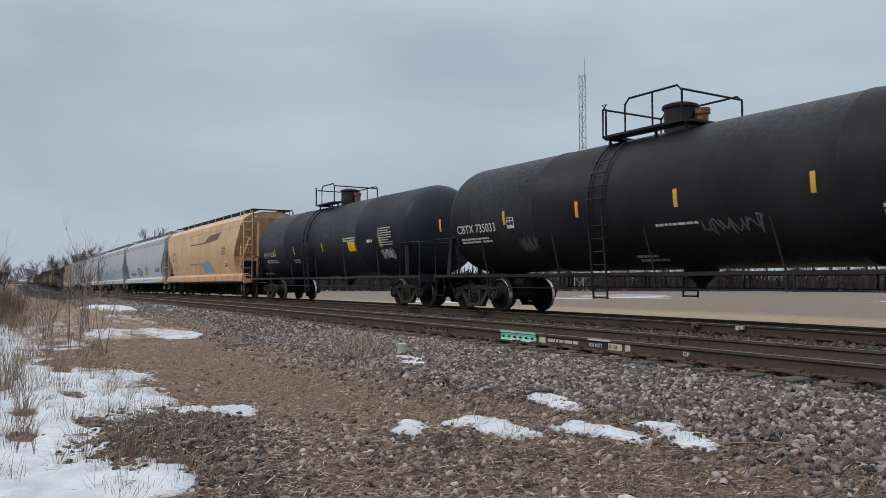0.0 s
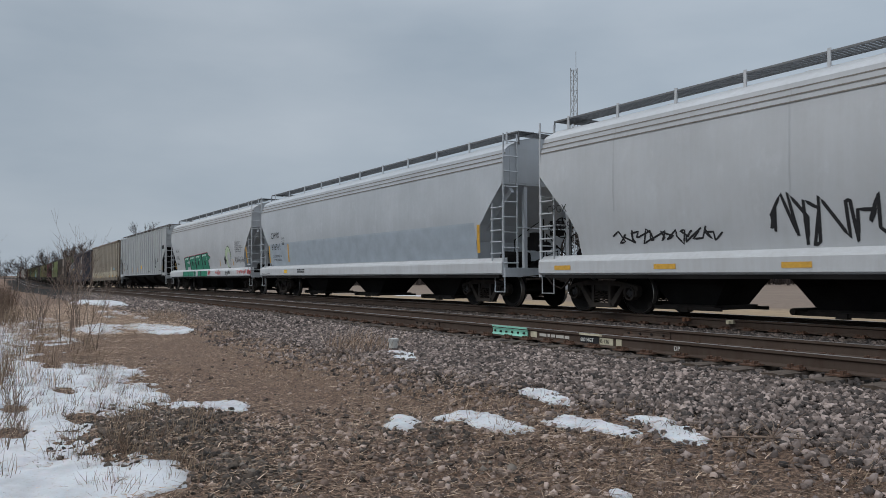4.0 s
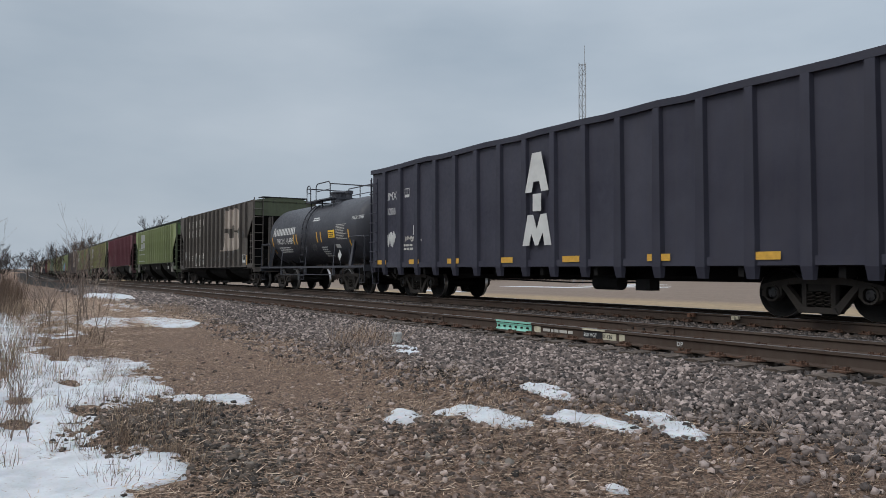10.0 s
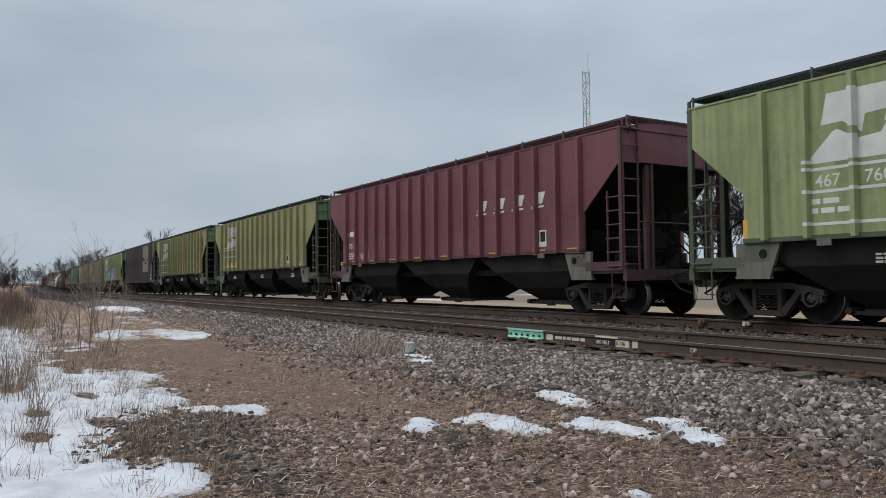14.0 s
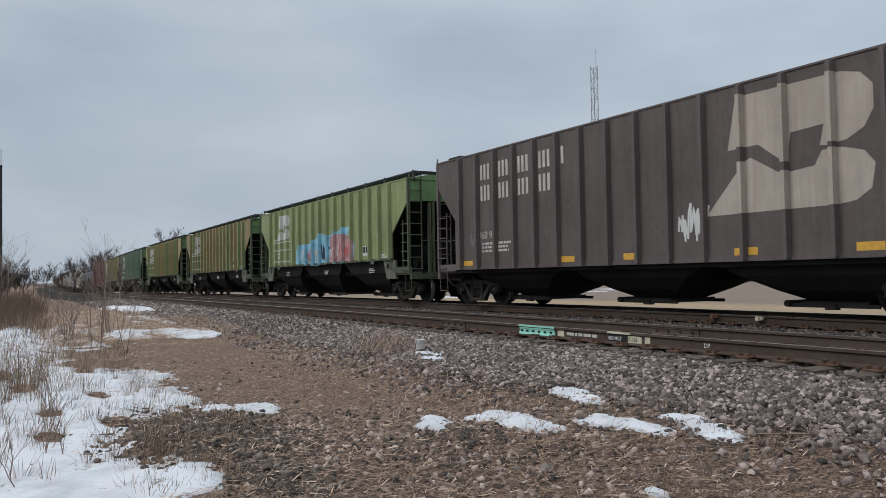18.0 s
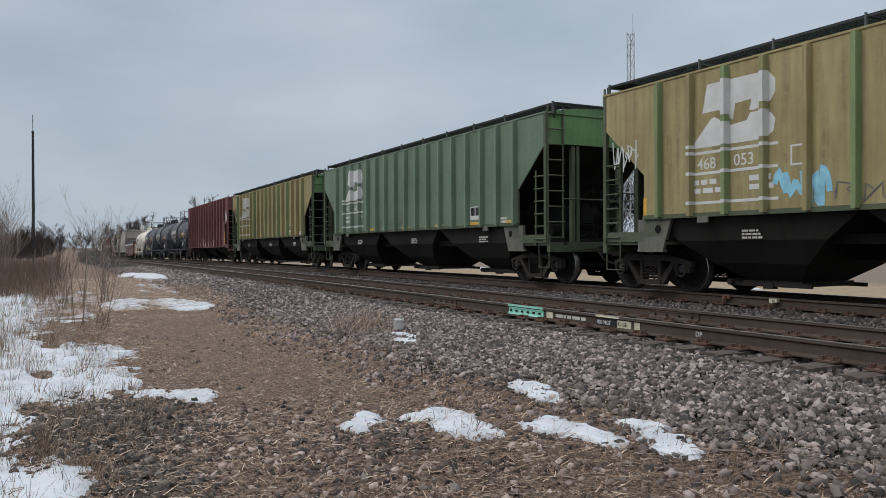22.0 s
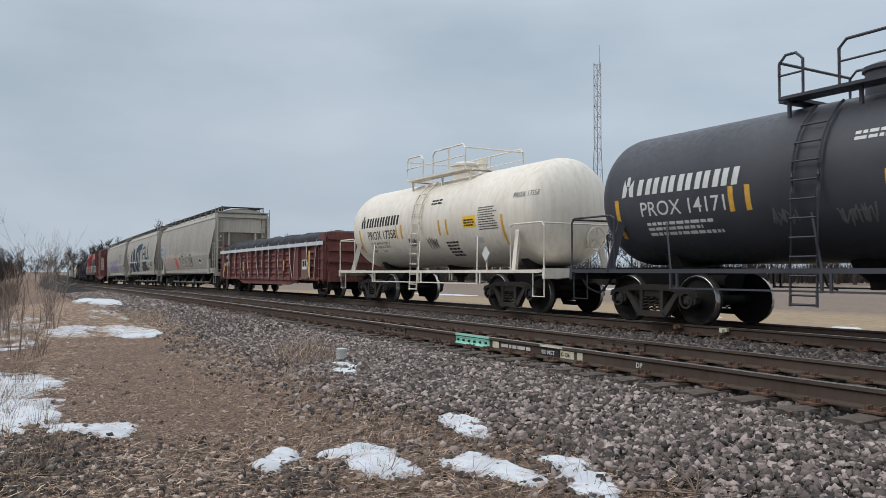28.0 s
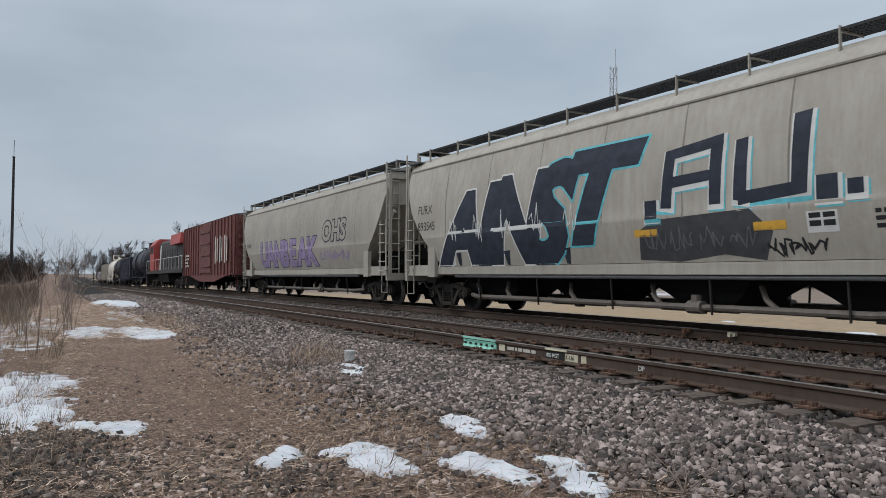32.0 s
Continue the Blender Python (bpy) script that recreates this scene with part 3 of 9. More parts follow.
def tank_car(a, b, R, zc, mat, label, over=0.80, style="low", trim=None, lx=-0.95, p0=-1.2, p1=0.75, mw=-0.1):
    L = a - b
    trim = trim or mat
    car = new_car("tank_car", L, label, "tank car", (a + b) / 2)
    xt = L / 2 - over                     # tip of the heads
    hd = R * 0.52
    prof = [(-xt, 0.001)]
    for k in range(1, 9):
        t = k / 8 * math.pi / 2
        prof.append((-xt + hd * (1 - math.cos(t)), R * math.sin(t)))
    cuts = [x for x in (-0.47, 0.47) if style == "long"]
    for x in cuts:
        prof += [(x * xt, R), (x * xt + 0.015, R + 0.012), (x * xt + 0.07, R + 0.012), (x * xt + 0.085, R)]
    prof += [(-p, r) for p, r in reversed(prof[:9])]
    s = Shape().lathe(prof, "x", 56, (0, 0, zc))
    part("tank_shell", s, mat, car, smooth=40)
    skin = tank_skin(R, zc)
    zb = zc - R
    for d in (-1, 1):
        tc = L / 2 - (2.0 if style == "long" else 2.35)
        s = Shape()
        s.prism([(-0.42, 0.66), (0.42, 0.66), (0.55, 1.06), (-0.55, 1.06)], d * (tc - 0.9), d * (L / 2 - 0.75), "x")
        part("stub_sill", s, M_under, car)
        s = Shape()
        w = R * 0.86
        s.prism([(-0.4, 0.95), (0.4, 0.95), (w, zc - R * 0.42), (w * 0.98, zc - R * 0.30), (-w * 0.98, zc - R * 0.30), (-w, zc - R * 0.42)], d * tc - 0.04, d * tc + 0.30, "x")
        part("saddle", s, M_steel, car)
        for e in (-1, 1):
            s = Shape()
            s.beam((d * (tc + 0.75), e * 1.42, 0.98), (d * (tc + 0.62), e * R * 0.92, zc - R * 0.36), 0.09, 0.14)
            part("saddle_brace", s, trim, car)
        s = Shape()
        s.box(d * (L / 2 - 1.45), d * (L / 2 - 0.45), -1.45, 1.45, 0.96, 1.02)
        s.box(d * (L / 2 - 0.5), d * (L / 2 - 0.42), -1.45, 1.45, 0.82, 1.05)
        part("end_platform", s, trim, car)
        # end handrails
        s = Shape()
        for e in (-1, 1):
            y = e * 1.42
            s.tube([(d * (L / 2 - 1.75), y, 1.0), (d * (L / 2 - 1.75), y, 2.02), (d * (L / 2 - 1.65), y, 2.08), (d * (L / 2 - 0.55), y, 2.08), (d * (L / 2 - 0.47), y, 2.0), (d * (L / 2 - 0.47), y, 1.0)], 0.022, 6)
        s.tube([(d * (L / 2 - 0.5), -1.42, 2.06), (d * (L / 2 - 0.5), 1.42, 2.06)], 0.022, 6)
        part("end_rail", s, trim, car)
        truck(car, d * tc)
    # side rails low along both sides
    for e in (-1, 1):
        s = Shape()
        s.beam((-(L / 2 - 0.6), e * 1.43, 0.985), (L / 2 - 0.6, e * 1.43, 0.985), 0.05, 0.075)
        part("side_rail", s, trim, car)
        s = Shape()
        n = 5 if style == "long" else 3
        for k in range(n):
            x = (k - (n - 1) / 2) * (L - 6.4) / max(1, n - 1)
            s.beam((x, e * 1.43, 1.0), (x - 0.28, -math.copysign(1, -e) * R * 0.94, zc - R * 0.42), 0.028, 0.028)
            s.beam((x, e * 1.43, 0.98), (x, e * 1.43, 0.66), 0.04, 0.04)
            s.beam((x + 0.15, e * 1.43, 0.98), (x + 0.15, e * 1.43, 0.66), 0.04, 0.04)
        s.beam((-(L / 2 - 3.2), e * 1.43, 0.68), (L / 2 - 3.2, e * 1.43, 0.68), 0.03, 0.03)
        part("rail_brace", s, trim, car)
    # bottom outlet and brake gear
    s = Shape()
    s.lathe([(zb + 0.15, 0.45), (zb - 0.12, 0.32), (zb - 0.30, 0.12), (zb - 0.42, 0.10), (zb - 0.42, 0.0)], "z", 14)
    s.tube([(-0.8, -0.3, zb), (-0.55, -0.45, zb - 0.35), (-0.35, -0.5, zb - 0.42)], 0.02, 5)
    part("bottom_outlet", s, M_under, car)
    s = Shape()
    s.lathe([(-0.45, 0.0), (-0.45, 0.16), (0.45, 0.16), (0.45, 0.0)], "x", 12, (L / 2 - 3.4, -0.55, 0.80))
    part("air_reservoir", s, M_under, car)
    s = Shape().lathe([(-0.2, 0.0), (-0.2, 0.12), (0.2, 0.12), (0.2, 0.0)], "x", 12, (-L / 2 + 3.5, -0.5, 0.80))
    part("brake_cylinder", s, M_under, car)
    # manway with its platform
    zt = zc + R
    s = Shape()
    pm = (p0 + p1) / 2 if mw is None else mw
    up = 0.16 if style == "long" else 0.0
    s.lathe([(zt - 0.15, 0.36), (zt + 0.32 + up, 0.36), (zt + 0.34 + up, 0.40), (zt + 0.40 + up, 0.40), (zt + 0.46 + up, 0.25), (zt + 0.46 + up, 0.0)], "z", 18, (pm, 0, 0))
    part("manway", s, trim, car, smooth=35)
    s = Shape()
    s.lathe([(zt - 0.1, 0.12), (zt + 0.30, 0.12), (zt + 0.30, 0.16), (zt + 0.42, 0.16), (zt + 0.42, 0.0)], "z", 12, (pm + (0.52 if style == "long" else 0.78), 0.1, 0))
    part("relief_valve", s, M_rust if style == "long" else trim, car)
    w, zp = 0.78, zt + (0.02 if style == "long" else 0.06)
    s = Shape()
    for e in (-1, 1):
        s.box(p0, p1, e * w - 0.20, e * w + 0.20, zp - 0.05, zp)
        for dx in (p0 + 0.05, pm, p1 - 0.05):
            s.beam((dx, e * w, zp - 0.02), (dx, e * w, zc + math.sqrt(R * R - w * w) - 0.03), 0.05, 0.05)
    for x in (p0, p1):
        s.box(x - 0.15, x + 0.15, -w, w, zp - 0.05, zp)
    part("top_platform", s, trim, car)
    s = Shape()
    hz = zp + (0.72 if style == "long" else 0.66)
    for e in (-1, 1):
        y = e * (w + 0.18)
        runs = ((p0, lx - 0.30), (lx + 0.30, p1)) if e < 0 else ((p0, p1),)
        for x0, x1 in runs:
            s.tube([(x0, y, zp - 0.05), (x0, y, hz - 0.12), (x0 + 0.12, y, hz), (x1 - 0.12, y, hz), (x1, y, hz - 0.12), (x1, y, zp - 0.05)], 0.024, 6)
            if x1 - x0 > 1.5:
                s.tube([((x0 + x1) / 2, y, zp - 0.05), ((x0 + x1) / 2, y, hz)], 0.022, 5)
            if style != "long":
                s.tube([(x0, y, zp + 0.34), (x1, y, zp + 0.34)], 0.018, 5)
    for x in (p0, p1):
        s.tube([(x, -w - 0.18, hz - 0.1), (x, w + 0.18, hz - 0.1)], 0.024, 6)
    part("top_railing", s, trim, car)
    # ladder that follows the barrel on the near and far side
    for e in (-1, 1):
        s = Shape()
        for dx in (lx - 0.22, lx + 0.22):
            arc = [(dx, e * (R * math.cos(t) + 0.07), zc + (R + 0.05) * math.sin(t)) for t in [k * 0.13 for k in range(-1, 9)]]
            s.tube([(dx, e * 1.46, 0.45), (dx, e * (R + 0.09), zc - 0.25)] + arc, 0.026, 5)
        for k in range(12):
            z = 0.62 + k * 0.29
            if z > zt - 0.35:
                break
            y = 1.46 if z < zc - 0.25 else math.sqrt(max(0.05, (R + 0.06) ** 2 - (z - zc) ** 2)) + 0.04
            s.tube([(lx - 0.22, e * y, z), (lx + 0.22, e * y, z)], 0.016, 5)
        s.tube([(lx - 0.22, e * 1.46, 0.48), (lx + 0.22, e * 1.46, 0.48)], 0.02, 5)
        part("ladder", s, trim, car)
    brake_wheel(car, L / 2 - 0.75, 0.35, 1.75, trim)
    coupler(car, L)
    stirrups(car, L / 2 - 0.5, 2.95, trim)
    return car, skin


# ---- hopper and gondola ends ----
def car_end(car, xe, W, z_top, mat, z_side=2.75, brake=True, floor=1.0, lean_in=0.0):
    for d in (-1, 1):
        s = Shape()
        s.box(d * (xe - 1.75), d * (xe + 0.06), -W / 2 + 0.06, W / 2 - 0.06, floor - 0.06, floor)
        s.box(d * (xe - 0.02), d * (xe + 0.10), -W / 2 + 0.04, W / 2 - 0.04, floor - 0.22, floor + 0.02)
        part("end_platform", s, mat, car)
        for e in (-1, 1):
            y = e * (W / 2 - 0.04)
            s = ladder_shape((d * (xe - 0.46), y), (d * (xe - 0.0), y), (0, e), floor - 0.05, z_side, 6)
            part("side_ladder", s, mat, car)
            s = ladder_shape((d * (xe + 0.03), y), (d * (xe + 0.03), e * (W / 2 - 0.48)), (d, 0), floor - 0.05, z_top + 0.05, 9)
            part("end_ladder", s, mat, car)
            s = Shape()
            s.beam((d * (xe - 0.1), e * 0.75, floor), (d * (xe - 0.1), e * 0.75, z_top - 0.55), 0.10, 0.10)
            part("end_post", s, mat, car)
        s = Shape()
        s.tube([(d * (xe + 0.05), -W / 2 + 0.45, floor + 1.05), (d * (xe + 0.05), W / 2 - 0.45, floor + 1.05)], 0.016, 5)
        part("grab_rail", s, mat, car)
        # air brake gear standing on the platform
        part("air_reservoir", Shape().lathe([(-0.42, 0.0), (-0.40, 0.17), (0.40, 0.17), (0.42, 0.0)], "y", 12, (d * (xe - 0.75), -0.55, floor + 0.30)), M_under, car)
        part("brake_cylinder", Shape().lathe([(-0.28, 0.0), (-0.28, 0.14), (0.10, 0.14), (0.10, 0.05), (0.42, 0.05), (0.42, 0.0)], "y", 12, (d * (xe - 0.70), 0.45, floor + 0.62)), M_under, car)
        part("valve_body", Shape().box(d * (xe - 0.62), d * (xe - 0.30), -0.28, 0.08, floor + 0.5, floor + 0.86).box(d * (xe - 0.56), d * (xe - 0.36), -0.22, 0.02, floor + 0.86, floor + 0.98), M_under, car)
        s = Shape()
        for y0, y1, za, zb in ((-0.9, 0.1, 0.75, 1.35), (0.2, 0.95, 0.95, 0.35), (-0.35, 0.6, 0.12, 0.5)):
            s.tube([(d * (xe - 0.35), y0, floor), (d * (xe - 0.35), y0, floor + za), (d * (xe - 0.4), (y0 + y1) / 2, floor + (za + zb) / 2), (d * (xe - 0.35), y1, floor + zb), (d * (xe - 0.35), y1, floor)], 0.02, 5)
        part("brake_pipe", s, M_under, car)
        # added dark panel that keeps sky from showing through the car end
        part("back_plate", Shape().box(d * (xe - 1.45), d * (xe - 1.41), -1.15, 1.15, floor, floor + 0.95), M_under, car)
    if brake:
        brake_wheel(car, xe + 0.02, 0.45, floor + 1.1, M_under)
    stirrups(car, xe + 0.02, W, mat)


def roof_walk(car, xe, z, mat, posts, rise=0.16, wide=0.52, y_near=0.0, bracket=None):
    """Grated running boards along the roof on small brackets."""
    s = Shape()
    n = int(2 * xe / 0.085)
    for e in (-1, 1):
        y = e * y_near
        for dy in (-wide / 2, wide / 2):
            s.beam((-xe, y + dy, z + rise), (xe, y + dy, z + rise), 0.03, 0.035)
        for k in range(n + 1):
            x = -xe + 2 * xe * k / n
            s.beam((x, y - wide / 2, z + rise), (x, y + wide / 2, z + rise), 0.042, 0.02)
        if not y_near:
            break
    for d in (-1, 1):
        for yy in (-y_near - wide / 2, y_near + wide / 2):
            s.beam((d * xe, yy, z + rise), (d * (xe + 0.02), yy, z - 0.1), 0.03, 0.03)
        for k in range(5):
            s.beam((d * (xe - 0.06 - k * 0.13), -y_near - wide / 2, z + rise + 0.005), (d * (xe - 0.06 - k * 0.13), y_near + wide / 2, z + rise + 0.005), 0.09, 0.012)
    part("roof_walk", s, mat, car)
    for k in range(posts):
        x = -xe + 0.5 + (2 * xe - 1.0) * k / (posts - 1)
        for e in (-1, 1):
            s = Shape()
            s.beam((x, e * (y_near + wide / 2), z + rise + 0.06), (x, e * (y_near + wide / 2 + 0.02), z - 0.25), 0.06, 0.03)
            part("walk_bracket", s, bracket or mat, car)


def side_walk(car, xe, y_out, z_foot, z, mat, bracket, posts, wide=0.56):
    """A grated running board along each eave, carried on short posts, with a cross board at both ends."""
    n = int(2 * xe / 0.075)
    for e in (-1, 1):
        s = Shape()
        for k in range(7):
            y = e * (y_out - wide * k / 6)
            s.beam((-xe, y, z), (xe, y, z), 0.022 if k in (0, 6) else 0.010, 0.045 if k in (0, 6) else 0.03)
        for k in range(n + 1):
            x = -xe + 2 * xe * k / n
            s.beam((x, e * y_out, z), (x, e * (y_out - wide), z), 0.016, 0.03)
        part("roof_walk", s, mat, car)
        for x in list(posts) + [-xe + 0.06, xe - 0.06]:
            s = Shape().beam((x, e * (y_out + 0.015), z_foot - 0.02), (x, e * (y_out + 0.015), z + 0.05), 0.055, 0.02)
            s.beam((x, e * y_out, z - 0.03), (x, e * (y_out - wide), z - 0.03), 0.03, 0.03)
            part("walk_bracket", s, bracket, car)
    for d in (-1, 1):
        s = Shape()
        for k in range(8):
            x = d * (xe - 0.02 - k * 0.075)
            s.beam((x, -y_out, z + 0.01), (x, y_out, z + 0.01), 0.014, 0.035)
        for k in range(22):
            y = -y_out + 2 * y_out * k / 21
            s.beam((d * (xe - 0.56), y, z + 0.01), (d * xe, y, z + 0.01), 0.012, 0.03)
        s.tube([(d * (xe + 0.02), -y_out, z), (d * (xe + 0.02), -y_out, z - 0.2), (d * (xe - 0.12), -y_out + 0.05, z - 0.35)], 0.018, 5)
        part("end_walk", s, mat, car)


def bays(car, n, xe, z_sill, mat, W, z_low=0.27, half=0.52, flanks=((0.0, 0.10), (0.38, 0.22), (0.72, 0.55), (1.0, 1.0))):
    """Tapered discharge bays under the body: a flank that leans in, slope sheets fore and aft, and an outlet gate with its rack."""
    span = 2 * (xe - 1.75)
    step = span / n
    for k in range(n):
        x = -span / 2 + step * (k + 0.5)
        h = half if n > 2 else 0.6
        rings = []
        for f, inward in flanks:
            y = W / 2 - inward
            u = step * 0.5 + (h - step * 0.5) * f
            z = z_sill + (z_low - z_sill) * f
            rings.append([(x - u, -y, z), (x + u, -y, z), (x + u, y, z), (x - u, y, z)])
        s = Shape().loft(rings)
        s.add(rings[-1], [(0, 1, 2, 3)])
        bay = part("discharge_bay", s, mat, car)
        s = Shape()
        s.box(x - h - 0.10, x + h + 0.10, -0.70, 0.70, z_low - 0.07, z_low + 0.02)
        for y in (-0.74, 0.74):
            s.beam((x - h - 0.32, y, z_low - 0.05), (x + h + 0.32, y, z_low - 0.05), 0.05, 0.07)
        s.lathe([(-0.84, 0.0), (-0.84, 0.06), (0.84, 0.06), (0.84, 0.0)], "y", 8, (x - h - 0.30, 0, z_low - 0.02))
        s.box(x - 0.10, x + 0.10, -0.80, -0.66, z_low - 0.12, z_low - 0.02)
        part("outlet_gate", s, M_steel, bay)


# ---- ribbed covered hoppers ----
car_ribs = {}


def ribbed_hopper(a, b, mat, label, xe=7.88, z_eave=4.10, z_sill=1.49, ribs=17, reach=6.42, cut=1.20, notch=(3.38, 2.31), n_bays=3, end_mat=None, under=None, walk_mat=None, W=3.2, trim=None, deep=False, rib_mats=(), high_walk=False, rib_deep=0.13, rib_shift=0.2):
    """deep: the older kind, whose sides reach down to the sill and whose roof has no gratings. notch: heights of the slanted cut at both ends."""
    L = a - b
    car = new_car("covered_hopper", L, label, "covered hopper", (a + b) / 2)
    end_mat, under, walk_mat, trim = end_mat or mat, under or M_bay, walk_mat or M_walk, trim or mat
    hi, lo = notch
    for e in (-1, 1):
        s = Shape()
        poly = [(-xe, z_eave), (xe, z_eave), (xe, hi), (xe - cut, lo), (xe - cut, z_sill), (-xe + cut, z_sill), (-xe + cut, lo), (-xe, hi)]
        s.prism(poly, e * (W / 2 - 0.03), e * (W / 2))
        part("side_sheet", s, mat, car)
        s = Shape()
        s.box(-xe + cut - 0.02, xe - cut + 0.02, e * (W / 2 + 0.001) - 0.03, e * (W / 2 + 0.001) + 0.03, z_sill - 0.05, z_sill + 0.03)
        part("side_chord", s, mat if deep else trim, car)
        part("eave_strip", Shape().box(-xe - 0.02, xe + 0.02, e * W / 2 - 0.02, e * W / 2 + 0.02, z_eave - 0.025, z_eave + 0.012), mat, car)
        s = Shape()
        s.box(-(L / 2 - 0.72), L / 2 - 0.72, e * W / 2 - e * (0.11 if deep else 0.5) - 0.05, e * W / 2 - e * (0.11 if deep else 0.5) + 0.05, 0.94, 1.10)
        part("side_sill", s, M_under, car)
        for d in (-1, 1):
            # end sill that carries the corner post and the ladders
            part("end_side_sill", Shape().box(d * (xe - cut + 0.02), d * (xe + 0.05), e * (W / 2 - 0.06) - 0.04, e * (W / 2 - 0.06) + 0.04, 1.0, 1.20), trim, car)
            s = Shape().beam((d * (xe - 0.02), e * (W / 2 - 0.03), 1.02), (d * (xe - 0.02), e * (W / 2 - 0.03), z_eave + 0.02), 0.09, 0.09)
            part("corner_post", s, trim, car)
            if deep:
                continue
            x = d * (xe - cut - 0.70)
            s = Shape()
            s.prism([(x, z_sill - 0.05), (x + d * 0.90, z_sill - 0.05), (x + d * 0.90, 0.84), (x + d * 0.22, 0.84)], e * (W / 2 - 0.09), e * (W / 2 - 0.02))
            plate = part("bolster_plate", s, M_bolster, car)
            part("plate_hole", Shape().lathe([(e * (W / 2 - 0.016), 0.0), (e * (W / 2 - 0.016), 0.085)], "y", 14, (x + d * 0.34, 0, 1.24)), M_under, plate)
            part("jack_pad", Shape().box(x + d * 0.22, x + d * 0.92, e * (W / 2 - 0.07) - 0.05, e * (W / 2 - 0.07) + 0.06, 0.80, 0.85), M_bolster, plate)
            part("grab_plate", Shape().box(x - 0.95 * d, x - 0.70 * d, e * (W / 2 + 0.01), e * (W / 2 + 0.035), z_sill - 0.15, z_sill - 0.03), M_bolster, car)
    rib = shared(("rib", z_eave, z_sill, rib_deep), lambda: mesh_of("rib", Shape().prism([(-0.048, 0), (-0.038, -rib_deep), (0.038, -rib_deep), (0.048, 0)], z_sill - 0.02, z_eave - 0.05, "z"), mat))
    xs = [rib_shift - reach + 2 * reach * k / (ribs - 1) for k in range(ribs)]
    pick = random.Random(int(-a))
    for x in xs:
        paint_of = pick.choice(rib_mats) if rib_mats else mat
        if abs(x) > xe - cut:
            zl = lo + (abs(x) - (xe - cut)) / cut * (hi - lo)
            for e in (-1, 1):
                y0, y1 = sorted((e * (W / 2 - 0.01), e * (W / 2 + rib_deep)))
                part("rib", Shape().box(x - 0.045, x + 0.045, y0, y1, zl, z_eave - 0.05), paint_of, car)
            continue
        near = part("rib", rib, None, car, at=pose(x, -W / 2, 0))
        far = part("rib", rib, None, car, at=pose(x, W / 2, 0, 0, 0, 180))
        for r in (near, far):
            r.material_slots[0].link = "OBJECT"
            r.material_slots[0].material = paint_of
    # roof, slightly arched
    s = Shape()
    arch = [(-W / 2 + 0.01, z_eave), (-W / 4, z_eave + 0.13), (0, z_eave + 0.17), (W / 4, z_eave + 0.13), (W / 2 - 0.01, z_eave), (W / 2 - 0.03, z_eave - 0.04), (-W / 2 + 0.03, z_eave - 0.04)]
    s.prism(arch, -xe - 0.03, xe + 0.03, "x")
    part("roof", s, end_mat, car)
    for k in range(8):
        x = -xe + 1.2 + (2 * xe - 2.4) * k / 7
        s = Shape().box(x - 0.55, x + 0.55, -0.30, 0.30, z_eave + 0.15, z_eave + 0.24)
        part("roof_hatch", s, end_mat, car)
    if deep and not high_walk:
        roof_walk(car, xe, z_eave + 0.02, walk_mat, 7, 0.14, 0.40, 0.38)
        for d in (-1, 1):
            part("end_walk", Shape().box(d * (xe - 0.62), d * (xe + 0.05), -1.15, 1.15, z_eave + 0.16, z_eave + 0.20), walk_mat, car)
    else:
        side_walk(car, xe + 0.10, W / 2 - 0.20, z_eave, z_eave + 0.21, walk_mat, bracket=trim if high_walk else M_post, posts=xs[1::2])
    for d in (-1, 1):
        s = Shape()
        s.box(d * (xe - 0.03), d * xe, -W / 2 + 0.03, W / 2 - 0.03, hi - 0.02, z_eave)
        part("end_sheet", s, end_mat, car)
        slope = (hi - lo) / cut
        xi = xe - (hi - 1.40) / slope
        s = Shape()
        s.add([(d * xe, -W / 2 + 0.03, hi), (d * xe, W / 2 - 0.03, hi), (d * xi, W / 2 - 0.03, 1.40), (d * xi, -W / 2 + 0.03, 1.40)], [(0, 1, 2, 3)])
        s.add([(d * (xe - 0.02), -W / 2 + 0.03, hi + 0.04), (d * (xe - 0.02), W / 2 - 0.03, hi + 0.04), (d * (xi - 0.02), W / 2 - 0.03, 1.44), (d * (xi - 0.02), -W / 2 + 0.03, 1.44)], [(0, 3, 2, 1)])
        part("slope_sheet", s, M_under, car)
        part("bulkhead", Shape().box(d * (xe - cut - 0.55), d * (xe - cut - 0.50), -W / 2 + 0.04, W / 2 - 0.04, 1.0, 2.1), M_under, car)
        for y0 in (-W / 2 + 0.02, W / 2 - 0.05):
            part("shear_panel", Shape().box(d * (xe - cut - 0.48), d * (xe - cut + 0.02), y0, y0 + 0.03, 1.10, lo - 0.02), trim, car)
        # upright stiffeners of the slope sheet
        for y in (-0.62, 0.62):
            part("slope_stiffener", Shape().beam((d * (xe - 0.06), y, 1.0), (d * (xe - 0.06), y, hi + 0.25), 0.08, 0.06), trim, car)
        truck(car, d * (L / 2 - 2.05 if not deep else xe - 1.25))
    bays(car, n_bays, min(xe - cut + 1.72, 8.4) if not deep else xe - cut + 1.5, z_sill - 0.02, under, W - (0.35 if deep else 0), 0.27)
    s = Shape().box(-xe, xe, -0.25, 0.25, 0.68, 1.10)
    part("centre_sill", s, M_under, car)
    car_end(car, xe, W, z_eave + 0.1, trim)
    coupler(car, L)
    car_ribs[car.name] = xs
    return car, (lambda z: -W / 2)


